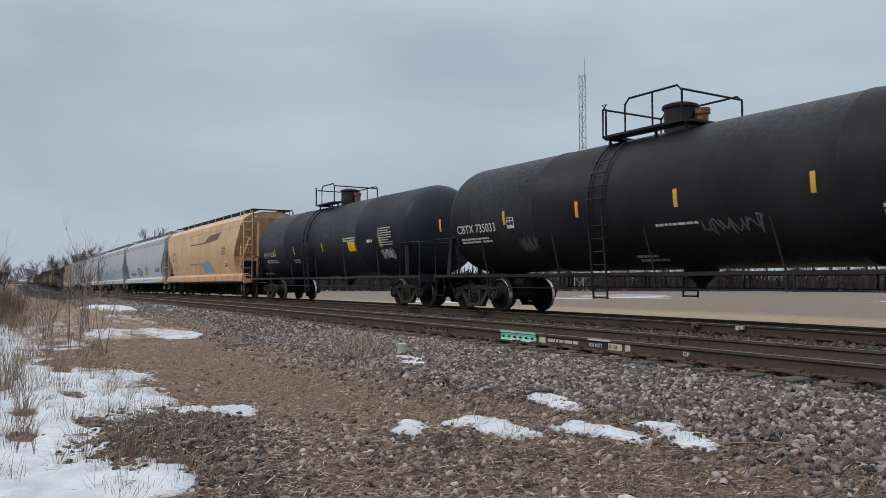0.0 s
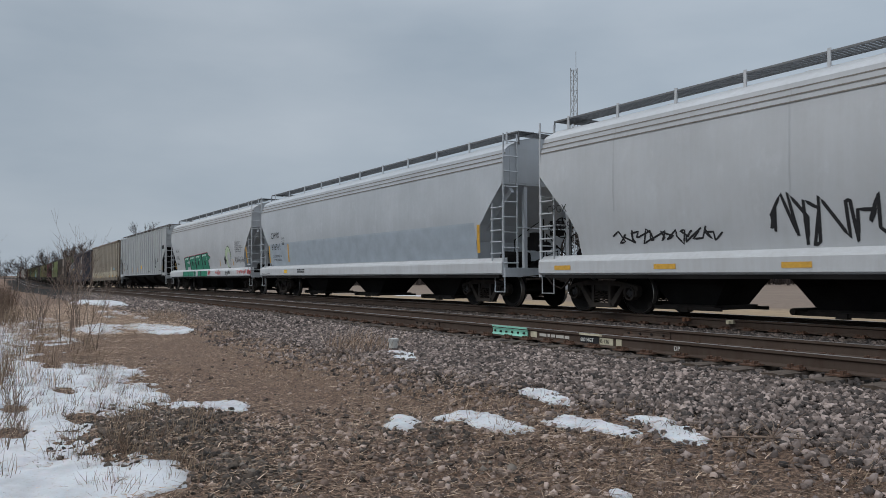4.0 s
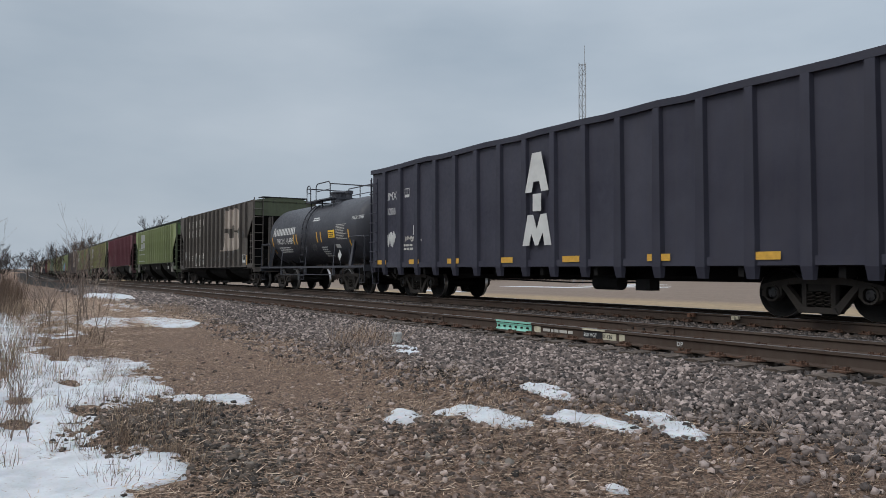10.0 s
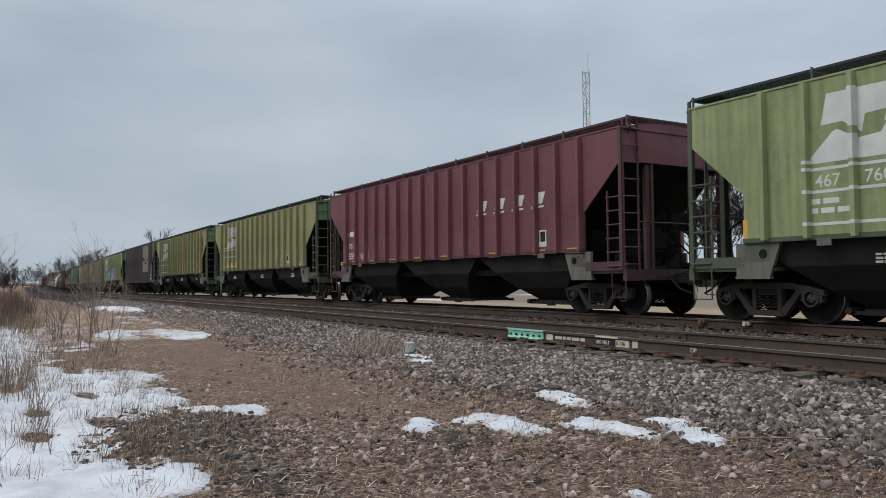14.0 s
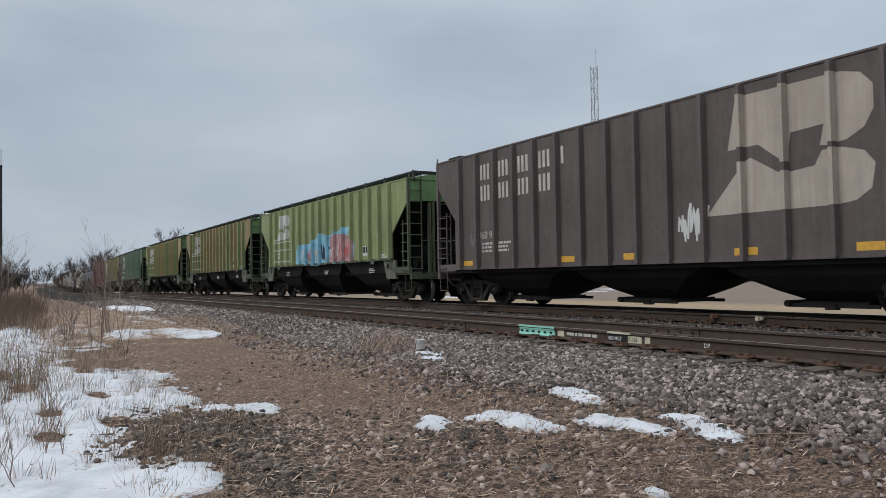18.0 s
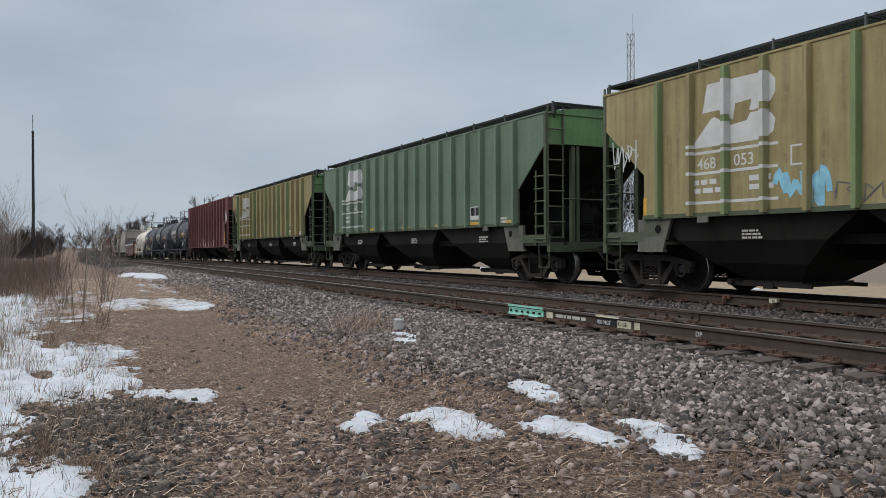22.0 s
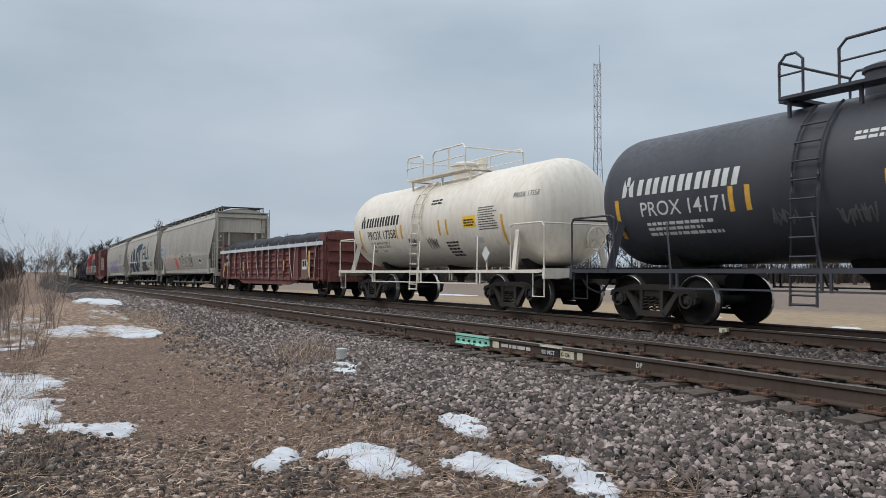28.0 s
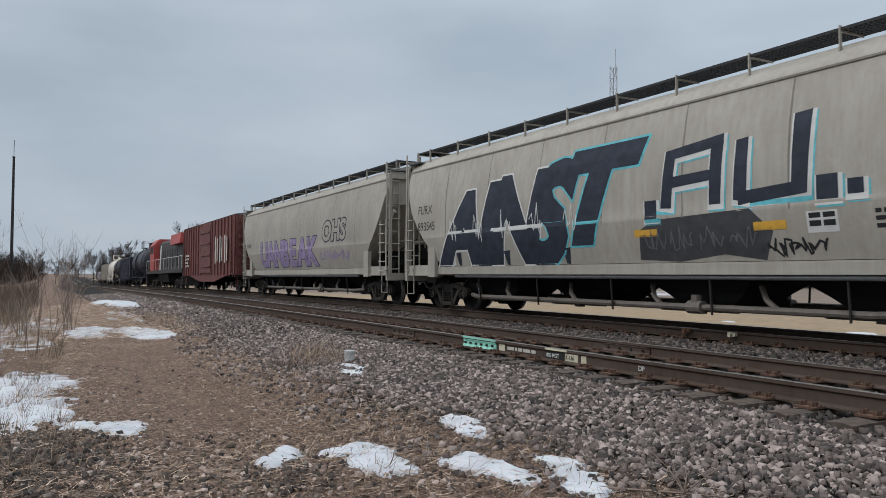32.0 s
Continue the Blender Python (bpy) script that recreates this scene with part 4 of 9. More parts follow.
# ---- smooth-sided covered hoppers ----
def round_hopper(a, b, mat, label, style="acf", raked=False, sill_mat=None, end_mat=None, n_bays=4, walk_mat=None, trim=None, W=3.2, under=None):
    L = a - b
    car = new_car("covered_hopper", L, label, "covered hopper", (a + b) / 2)
    xe = L / 2 - 0.75
    sill_mat, end_mat, walk_mat, trim, under = sill_mat or mat, end_mat or mat, walk_mat or M_walk_grey, trim or mat, under or M_under
    if style == "acf":
        prof = [(0.0, 4.50), (0.55, 4.47), (1.0, 4.36), (1.36, 4.18), (1.44, 4.10), (1.45, 4.00), (1.48, 3.99), (1.485, 3.88), (1.515, 3.87), (1.52, 3.76), (1.545, 3.75), (1.57, 3.2), (1.585, 2.7), (1.56, 2.2), (1.50, 1.75), (1.42, 1.25)]
    else:
        prof = [(0.0, 4.60), (0.55, 4.56), (1.0, 4.45), (1.30, 4.24), (1.40, 4.10), (1.415, 4.04), (1.48, 3.75), (1.56, 3.3), (1.60, 2.8), (1.603, 2.35), (1.592, 2.12), (1.606, 2.07), (1.596, 2.0), (1.565, 1.80), (1.50, 1.50), (1.42, 1.22)]
    lo = prof[-1][1]
    pairs = sorted((z, y) for y, z in prof if z < 4.3)

    def skin(z):
        for (za, ya), (zb, yb) in zip(pairs, pairs[1:]):
            if z <= zb:
                f = min(1, max(0, (z - za) / (zb - za)))
                return -(ya + (yb - ya) * f)
        return -pairs[-1][1]

    rake = ((1.2, 1.30), (1.5, 1.62), (2.3, 1.66), (2.85, 1.20), (3.5, 0.68), (4.15, 0.22), (4.6, 0.10))

    def tip(z, d=-1):
        """Where the shell ends at height z; raked ends lean in from the roof down."""
        if raked and d > 0:
            for (za, ia), (zb, ib) in zip(rake, rake[1:]):
                if z <= zb:
                    return xe - ia - (ib - ia) * max(0.0, z - za) / (zb - za)
            return xe - 0.10
        if style == "acf":
            if z > 3.2:
                return xe
            if z > 1.95:
                return xe - (3.2 - z) * 0.98
            return xe - 1.225 - 0.10 * (1.95 - z)
        if z > 3.9:
            return xe
        if z > 2.6:
            return xe - 0.55 * ((3.9 - z) / 1.3) ** 1.4
        return xe - 0.55 - (2.6 - z) * 1.05

    cols = [-1, -0.5, 0, 0.5, 1]
    s = Shape()
    for e in (-1, 1):
        rings = []
        for y, z in prof:
            rings.append([(c * tip(z, c), e * y, z) for c in cols])
        s.loft(rings, closed=False)
    part("body_shell", s, mat, car, smooth=28)
    # sloped end sheets closing the shell
    for d in (-1, 1):
        s = Shape()
        s.loft([[(d * (tip(z, d) - 0.02), -y, z), (d * (tip(z, d) - 0.02), y, z)] for y, z in prof[1:]], closed=False)
        part("end_sheet", s, end_mat, car)
        s = Shape()
        if not (raked and d > 0):
            s.box(d * (xe - 0.06), d * (xe - 0.01), -1.30, 1.30, 3.25, 4.15)
        for y in (-0.85, 0.0, 0.85) if raked and d > 0 else ():
            s.beam((d * (xe - 0.12), y, 4.2), (d * (xe - 1.5), y, 2.3), 0.08, 0.14)
        s.beam((d * (xe - 0.05), -1.2, 3.05), (d * (xe - 2.3), -1.2, 1.1), 0.10, 0.16)
        s.beam((d * (xe - 0.05), 1.2, 3.05), (d * (xe - 2.3), 1.2, 1.1), 0.10, 0.16)
        part("end_frame", s, end_mat, car)
        s = Shape()
        s.box(d * (xe - 2.15), d * (xe - 2.1), -0.9, 0.9, 1.0, 2.2)
        part("shear_plate", s, end_mat, car)
        truck(car, d * (L / 2 - (2.25 if style == "acf" else 2.4)))
    # seams where the body's plates are welded
    for k in range(-3, 4):
        x = k * (xe - 1.2) / 3.6
        s = Shape()
        rows = [(y, z) for y, z in prof if 1.9 < z < 4.05]
        for e in (-1, 1):
            s = Shape().loft([[(x - 0.016, e * (y + 0.004), z), (x + 0.016, e * (y + 0.004), z)] for y, z in rows], closed=False)
            part("weld_seam", s, mat if style == "acf" and walk_mat is M_walk_grey else M_seam, car)
    if style == "acf":
        for e in (-1, 1):
            for y, z in ((1.46, 3.995), (1.50, 3.875), (1.535, 3.755)):
                # on grey cars a darker strip puts the groove's shade into colour
                part("roof_ridge", Shape().beam((-xe, e * y, z), (xe, e * y, z), 0.05, 0.022), M_seam if walk_mat is M_walk_grey else mat, car)
    else:
        for e in (-1, 1):
            part("eave_seam", Shape().beam((-xe, e * 1.415, 4.065), (xe, e * 1.415, 4.065), 0.04, 0.035), M_seam, car)
    # side sill
    for e in (-1, 1):
        s = Shape()
        if style == "acf":
            s.prism([(e * 1.42, 1.30), (e * 1.58, 1.20), (e * 1.60, 1.16), (e * 1.60, 0.90), (e * 1.56, 0.86), (e * 1.40, 0.86)], -(L / 2 - 0.72), L / 2 - 0.72, "x")
            part("side_sill", s, sill_mat, car)
            s = Shape()
            s.box(-(L / 2 - 0.9), L / 2 - 0.9, e * 1.5 - 0.05, e * 1.5 + 0.05, 0.78, 0.86)
            part("sill_flange", s, M_under, car)
        else:
            s.prism([(e * 1.32, 1.24), (e * 1.44, 1.20), (e * 1.44, 1.00), (e * 1.30, 0.98)], -(L / 2 - 0.9), L / 2 - 0.9, "x")
            part("side_sill", s, sill_mat, car)
            for d in (-1, 1):
                s = Shape()
                x = d * (L / 2 - 2.35)
                s.box(x - 0.20, x + 0.20, e * 1.50 - 0.06, e * 1.50 + 0.06, 0.92, 1.78)
                part("jack_post", s, sill_mat, car)
                s = Shape()
                s.box(d * (L / 2 - 2.1), d * (L / 2 - 0.8), e * 1.42 - 0.06, e * 1.42 + 0.06, 1.0, 1.26)
                part("end_sill", s, sill_mat, car)
            s = Shape().tube([(-(L / 2 - 3.4), e * 1.36, 0.95), (L / 2 - 3.4, e * 1.36, 0.95)], 0.042, 8)
            part("upper_pipe", s, M_walk_grey, car)
            s = Shape().tube([(-(L / 2 - 3.8), e * 1.05, 0.45), (-(L / 2 - 4.3), e * 1.22, 0.42), (L / 2 - 4.3, e * 1.22, 0.42), (L / 2 - 3.8, e * 1.05, 0.45)], 0.06, 8)
            part("discharge_pipe", s, M_pipe, car)
            s = Shape().lathe([(-0.16, 0.0), (-0.16, 0.12), (0.16, 0.12), (0.16, 0.0)], "x", 10, (2.1, e * 1.22, 0.42))
            s.lathe([(-0.14, 0.0), (-0.14, 0.09), (0.14, 0.09), (0.14, 0.0)], "z", 8, (2.1, e * 1.22, 0.50))
            part("pipe_valve", s, M_pipe, car)
            for k in range(5):
                x = -(L / 2 - 4.6) + k * (L - 9.2) / 4
                part("pipe_hanger", Shape().beam((x, e * 1.36, 1.0), (x, e * 1.30, 0.30), 0.03, 0.03), M_steel, car)
                part("branch_pipe", Shape().tube([(x + 0.7, e * 0.9, 0.80), (x + 0.95, e * 1.1, 0.58), (x + 1.25, e * 1.2, 0.42)], 0.05, 6), M_pipe, car)
    bays(car, n_bays, xe - 0.2, 1.70 if style == "acf" else 1.24, under, W - 0.45, 0.22 if style == "acf" else 0.40, 0.56, ((0.0, 0.05), (0.35, 0.45), (0.7, 0.72), (1.0, 0.85)))
    for d in (-1, 1):
        part("stub_sill", Shape().box(d * xe, d * (xe - 3.1), -0.25, 0.25, 0.76, 1.10), M_under, car)
    top = prof[0][1]
    for k in range(10):
        x = -xe + 1.2 + (2 * xe - 2.4) * k / 9
        s = Shape().lathe([(top - 0.05, 0.30), (top + 0.07, 0.30), (top + 0.10, 0.22), (top + 0.10, 0.0)], "z", 14, (x, 0, 0))
        part("roof_hatch", s, end_mat, car)
    if style != "acf":
        for d in (-1, 1):
            for e in (-1, 1):
                part("corner_post", Shape().box(d * (xe + 0.02), d * (xe + 0.10), e * 1.42 - 0.05, e * 1.42 + 0.05, 1.0, 4.22), trim, car)
            part("end_beam", Shape().box(d * (xe + 0.02), d * (xe + 0.10), -1.42, 1.42, 4.08, 4.30), trim, car)
            part("end_walk", Shape().box(d * (xe - 0.45), d * (xe + 0.16), -1.42, 1.42, 4.32, 4.36), walk_mat, car)
    if style == "acf":
        roof_walk(car, xe + 0.05, top - 0.16, walk_mat, 11, 0.25, 0.50, 0.80, mat)
    else:
        side_walk(car, xe + 0.05, 1.16, 4.30, 4.66, M_walk, mat, [-xe + 0.8 + (2 * xe - 1.6) * k / 10 for k in range(11)])
    car_end(car, xe, W - 0.05, top - 0.05, trim, floor=1.02)
    coupler(car, L)
    return car, skin


# ---- gondolas ----
def tall_gondola(a, b, mat, label, ribs, z0=0.98, z1=4.18, rib_low=0.70, W=3.2, trim=None, chord_mat=None, patch=None):
    L = a - b
    car = new_car("gondola", L, label, "gondola car", (a + b) / 2)
    xe = L / 2 - 0.78
    trim, chord_mat = trim or mat, chord_mat or mat
    for e in (-1, 1):
        s = Shape()
        s.box(-xe, xe, e * (W / 2 - 0.10), e * (W / 2 - 0.07), z0, z1)
        part("side_sheet", s, mat, car)
        # top chord, bent and dented along its length
        rnd, s = random.Random(31 + e), Shape()
        n = 24
        top = []
        for k in range(n + 1):
            x = -xe - 0.03 + (2 * xe + 0.06) * k / n
            dz, dy = rnd.uniform(-0.02, 0.015), rnd.uniform(-0.02, 0.01)
            top.append([(x, e * (W / 2 - 0.13) + e * dy, z1 - 0.11 + dz), (x, e * (W / 2 + 0.02) + e * dy, z1 - 0.11 + dz), (x, e * (W / 2 + 0.02) + e * dy, z1 + 0.03 + dz), (x, e * (W / 2 - 0.13) + e * dy, z1 + 0.03 + dz)])
        s.loft(top)
        part("top_chord", s, chord_mat, car)
        s = Shape()
        s.box(-xe, xe, e * (W / 2 - 0.08), e * (W / 2 - 0.02), z0 - 0.04, z0 + 0.12)
        part("bottom_chord", s, trim, car)
        rib = shared(("grib", z0, z1, rib_low, e), lambda: mesh_of("rib", Shape().loft(
            [[(-w, e * (W / 2 - 0.08), z), (-w * 0.72, e * (W / 2 + d), z), (w * 0.72, e * (W / 2 + d), z), (w, e * (W / 2 - 0.08), z)] for w, d, z in
             ((0.12, -0.02, rib_low), (0.15, 0.025, rib_low + 0.22), (0.15, 0.025, z0 + 0.45), (0.115, 0.02, z1 - 0.11))]), mat))
        for k in range(ribs):
            x = -xe + 0.95 + (2 * xe - 1.9) * k / (ribs - 1)
            ob = part("rib", rib, None, car, at=(x, 0, 0))
            ob.material_slots[0].link = "OBJECT"
            ob.material_slots[0].material = mat
            if patch and e < 0:
                p = Shape().loft([[(-w, e * (W / 2 - 0.075), z), (-w * 0.72 - 0.005, e * (W / 2 + d + 0.004), z), (w * 0.72 + 0.005, e * (W / 2 + d + 0.004), z), (w, e * (W / 2 - 0.075), z)] for w, d, z in
                                 ((0.155, 0.025, z0 + 0.02), (0.152, 0.025, z0 + 0.56))], closed=False)
                part("repaint_patch", p, patch, car, at=(x, 0, 0))
    for d in (-1, 1):
        s = Shape()
        s.box(d * (xe - 0.04), d * xe, -W / 2 + 0.08, W / 2 - 0.08, z0, z1)
        part("end_sheet", s, trim, car)
        for k in range(8):
            z = z0 + 0.28 + k * (z1 - z0 - 0.35) / 7
            s = Shape().prism([(-0.10, 0), (-0.06, 0.10), (0.06, 0.10), (0.10, 0)], -W / 2 + 0.12, W / 2 - 0.12, "y")
            s.v = [(d * (xe + q[2]), q[1], z + q[0]) for q in s.v]
            part("end_rib", s, trim, car)
        for e in (-1, 1):
            y = e * (W / 2 - 0.03)
            s = ladder_shape((d * (xe - 0.48), y + e * 0.05), (d * (xe - 0.03), y + e * 0.05), (0, e), z0, z1 - 0.3, 9)
            part("side_ladder", s, trim, car)
            s = ladder_shape((d * (xe + 0.13), y - e * 0.05), (d * (xe + 0.13), y - e * 0.50), (d, 0), z0, z1 - 0.2, 8)
            part("end_ladder", s, trim, car)
        s = Shape()
        s.box(d * (xe - 0.1), d * (xe + 0.16), -W / 2 + 0.1, W / 2 - 0.1, 0.78, z0 + 0.02)
        part("end_sill", s, trim, car)
        truck(car, d * (L / 2 - 2.95 if L > 18 else L / 2 - 2.1))
    s = Shape().box(-xe, xe, -W / 2 + 0.1, W / 2 - 0.1, z0 - 0.06, z0)
    s.box(-xe, xe, -0.28, 0.28, 0.62, z0 - 0.06)
    for k in range(9):
        x = -xe + 1.5 + (2 * xe - 3.0) * k / 8
        s.box(x - 0.06, x + 0.06, -W / 2 + 0.12, W / 2 - 0.12, 0.74, z0 - 0.06)
    part("underframe", s, M_under, car)
    s = Shape()
    s.lathe([(-0.4, 0.0), (-0.4, 0.17), (0.4, 0.17), (0.4, 0.0)], "x", 12, (1.6, -0.8, 0.58))
    s.tube([(-3.0, -0.9, 0.62), (0.5, -0.85, 0.56), (3.0, -0.8, 0.60)], 0.02, 5)
    s.box(2.6, 3.0, -1.0, -0.7, 0.42, 0.66)
    part("brake_gear", s, M_under, car)
    brake_wheel(car, xe + 0.36, 0.5, 2.1, M_under)
    stirrups(car, xe + 0.02, W, trim, 0.40, z0)
    coupler(car, L)
    return car, (lambda z: -W / 2 + 0.07)


def low_gondola(a, b, mat, label, tarp, hem):
    L, W, z0, z1 = a - b, 3.0, 0.66, 2.10
    car = new_car("gondola", L, label, "gondola car", (a + b) / 2)
    xe = L / 2 - 0.75
    for e in (-1, 1):
        s = Shape()
        s.box(-xe, xe, e * (W / 2 - 0.08), e * (W / 2 - 0.05), z0, z1)
        part("side_sheet", s, mat, car)
        s = Shape()
        s.box(-xe, xe, e * (W / 2 - 0.10), e * (W / 2 + 0.05), z1 - 0.10, z1)
        part("top_chord", s, mat, car)
        s = Shape()
        s.box(-xe, xe, e * (W / 2 - 0.08), e * (W / 2 + 0.03), z0, z0 + 0.12)
        s.prism([(-xe * 0.6, z0), (xe * 0.6, z0), (xe * 0.45, z0 - 0.2), (-xe * 0.45, z0 - 0.2)], e * (W / 2 - 0.08), e * (W / 2 - 0.03))
        part("side_chord", s, mat, car)
        n = 15
        for k in range(n):
            x = -xe + 0.9 + (2 * xe - 1.8) * k / (n - 1)
            s = Shape().prism([(x - 0.07, e * (W / 2 - 0.06)), (x - 0.05, e * (W / 2 + 0.07)), (x + 0.05, e * (W / 2 + 0.07)), (x + 0.07, e * (W / 2 - 0.06))], z0, z1 - 0.1, "z")
            part("rib", s, mat, car)
            if k < n - 1 and not (n - 4 <= k <= n - 3):
                x0, x1 = x + 0.12, x + (2 * xe - 1.8) / (n - 1) - 0.12
                s = Shape()
                for j in range(4):
                    z = z0 + 0.28 + j * 0.26
                    s.prism([(e * (W / 2 - 0.055), z - 0.07), (e * (W / 2 + 0.0), z - 0.02), (e * (W / 2 + 0.0), z + 0.02), (e * (W / 2 - 0.055), z + 0.07)], x0, x1, "x")
                part("corrugated_panel", s, mat, car)
        # lashing straps
        if e < 0:
            rnd = random.Random(5)
            for k in range(13):
                x = -xe + 0.5 + (2 * xe - 1.0) * k / 12 + rnd.uniform(-0.2, 0.2)
                s = Shape()
                x2 = x + rnd.choice((-0.35, 0.0, 0.12, 0.4))
                s.tube([(x, -W / 2 - 0.08, z1 + 0.1), (x + (x2 - x) * 0.5, -W / 2 - 0.10, z0 + 0.7), (x2, -W / 2 - 0.07, z0 + 0.08)], 0.012, 4)
                part("lashing_strap", s, hem, car)
    for d in (-1, 1):
        s = Shape()
        s.box(d * (xe - 0.04), d * xe, -W / 2 + 0.06, W / 2 - 0.06, z0, z1 + 0.35)
        for k in range(4):
            s.box(d * xe, d * (xe + 0.10), -W / 2 + 0.1, W / 2 - 0.1, z0 + 0.25 + k * 0.42, z0 + 0.40 + k * 0.42)
        s.box(d * (xe - 0.6), d * (xe + 0.02), -W / 2 - 0.03, -W / 2 + 0.02, z0, z1 + 0.30)
        s.box(d * (xe - 0.6), d * (xe + 0.02), W / 2 - 0.02, W / 2 + 0.03, z0, z1 + 0.30)
        part("end_sheet", s, mat, car)
        for e in (-1, 1):
            s = ladder_shape((d * (xe - 0.45), e * (W / 2 + 0.06)), (d * (xe - 0.02), e * (W / 2 + 0.06)), (0, e), z0 - 0.1, z1 - 0.1, 4)
            part("side_ladder", s, mat, car)
        s = Shape().box(d * (xe - 0.1), d * (xe + 0.16), -W / 2 + 0.1, W / 2 - 0.1, 0.62, 1.0)
        part("end_sill", s, mat, car)
        truck(car, d * (L / 2 - 2.1))
    s = Shape().box(-xe, xe, -0.3, 0.3, 0.62, 0.95)
    s.box(-xe, xe, -W / 2 + 0.1, W / 2 - 0.1, 0.95, 1.0)
    part("underframe", s, M_under, car)
    # tarpaulin bulging over the load, with a pale hem
    rnd = random.Random(8)
    s, n, m = Shape(), 150, 22
    rings = []
    for k in range(n + 1):
        x = -xe + 0.02 + (2 * xe - 0.04) * k / n
        end = min(1.0, 0.55 + 0.05 * min(k, n - k))
        row = []
        for j in range(m + 1):
            t = j / m * math.pi
            y = -(W / 2 + 0.08) * math.cos(t)
            h = (math.sin(t) ** 0.45) * (0.62 + 0.14 * noise.noise((x * 0.6, t, 3.0)) + 0.05 * abs(noise.noise((x * 2.6, t * 3, 9.0)))) * end
            row.append((x, y + 0.02 * noise.noise((x * 3, t * 4, 0)), z1 - 0.14 + h + 0.05 * noise.noise((x * 1.9, y * 2.2, 7.0)) + 0.035 * abs(noise.noise((x * 4.2 + y * 3, y * 2.0, 2.0)))))
        rings.append(row)
    s.loft(rings, closed=False)
    part("tarpaulin", s, tarp, car, smooth=50)
    for e in (-1, 1):
        s = Shape()
        s.loft([[(-xe + 2 * xe * k / n, e * (W / 2 + 0.09), z1 - 0.12 + 0.03 * noise.noise((k * 0.8, e, 1))), (-xe + 2 * xe * k / n, e * (W / 2 + 0.10), z1 + 0.02 + 0.02 * noise.noise((k * 0.5, e, 5)))] for k in range(n + 1)], closed=False)
        part("tarpaulin_hem", s, hem, car)
    stirrups(car, xe + 0.02, W, mat, 0.36, z0)
    brake_wheel(car, xe + 0.3, 0.5, 1.7, M_under)
    coupler(car, L)
    return car, (lambda z: -W / 2 - 0.03)

# ---- paints of the train ----

M_rust = plain("rusted_iron", (0.17, 0.085, 0.05), 0.9, 0.1, 0.3)
M_walk = plain("dark_roof_grating", (0.035, 0.036, 0.038), 0.8, 0.0)
M_walk_rust = plain("browned_roof_grating", (0.075, 0.058, 0.048), 0.85, 0.0)
M_walk_grey = plain("zinc_roof_grating", (0.17, 0.175, 0.18), 0.6, 0.5)
M_bolster = paint("dusty_bolster_paint", (0.135, 0.13, 0.11), 0.6, (0.06, 0.05, 0.04), rough=0.8, streak=0.6)
M_post = plain("grey_walk_post", (0.10, 0.105, 0.10), 0.8, 0.0)
M_pipe = paint("dull_galvanised_pipe", (0.11, 0.095, 0.08), 0.6, (0.06, 0.045, 0.035), rough=0.7, rust=0.2)
M_seam = paint("seam_grime_groove_shade", (0.22, 0.205, 0.18), 0.5, (0.12, 0.10, 0.08), rough=0.7, streak=0.6)
M_device = paint("weathered_white_device", (0.40, 0.345, 0.295), 0.4, (0.20, 0.15, 0.12), rough=0.75, streak=0.5)
M_white = plain("white_marking", (0.55, 0.55, 0.53), 0.7, 0, 0.10, 3, 0.0)
M_dull = plain("faded_white_marking", (0.46, 0.44, 0.40), 0.8, 0, 0.22, 2, 0.0)
M_black = plain("black_marking", (0.02, 0.02, 0.022), 0.7, 0, 0.2, 30, 0.0)
M_yellow = plain("yellow_reflector", (0.60, 0.335, 0.045), 0.5, 0, 0.15, 10, 0.0)
M_gold = plain("yellow_placard", (0.78, 0.48, 0.03), 0.55, 0, 0.08, 10, 0.0)
M_tank1 = paint("black_tank_paint", (0.0115, 0.0098, 0.0125), 0.3, (0.035, 0.028, 0.026), rough=0.45, streak=0.3)
M_tank2 = paint("blue_black_tank_paint", (0.019, 0.0195, 0.027), 0.3, (0.035, 0.034, 0.035), rough=0.45, streak=0.3)
M_tank3 = paint("charcoal_tank_paint", (0.044, 0.046, 0.057), 0.3, (0.06, 0.055, 0.052), rough=0.45, streak=0.25)
M_tank_white = paint("cream_tank_paint", (0.70, 0.655, 0.57), 0.35, (0.34, 0.24, 0.15), rough=0.5, fade=0.06, streak=0.35)
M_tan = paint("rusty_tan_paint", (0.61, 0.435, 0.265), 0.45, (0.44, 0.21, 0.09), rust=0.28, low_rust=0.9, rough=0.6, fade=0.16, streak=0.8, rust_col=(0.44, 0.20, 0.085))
M_brown = paint("brown_stripe_paint", (0.15, 0.075, 0.045), 0.4, rough=0.7)
M_blue = plain("faded_blue_stripe", (0.17, 0.28, 0.37), 0.7, 0, 0.2, 5, 0.0)
M_grey_a = paint("pale_grey_paint", (0.425, 0.445, 0.465), 0.22, (0.32, 0.31, 0.30), rough=0.5, fade=0.06, streak=0.22)
M_grey_b = paint("bluish_grey_paint", (0.42, 0.45, 0.48), 0.22, (0.30, 0.31, 0.32), rough=0.5, fade=0.07, streak=0.2)
M_panel_blue = plain("pale_blue_number_panel", (0.30, 0.345, 0.43), 0.6, 0, 0.12, 2, 0.0)
M_grey_band = plain("steel_blue_wash", (0.33, 0.38, 0.43), 0.6, 0, 0.12, 2, 0.0)
M_sill = paint("whitish_sill_paint", (0.52, 0.54, 0.56), 0.25, (0.34, 0.32, 0.30), rough=0.55, fade=0.05, streak=0.3)
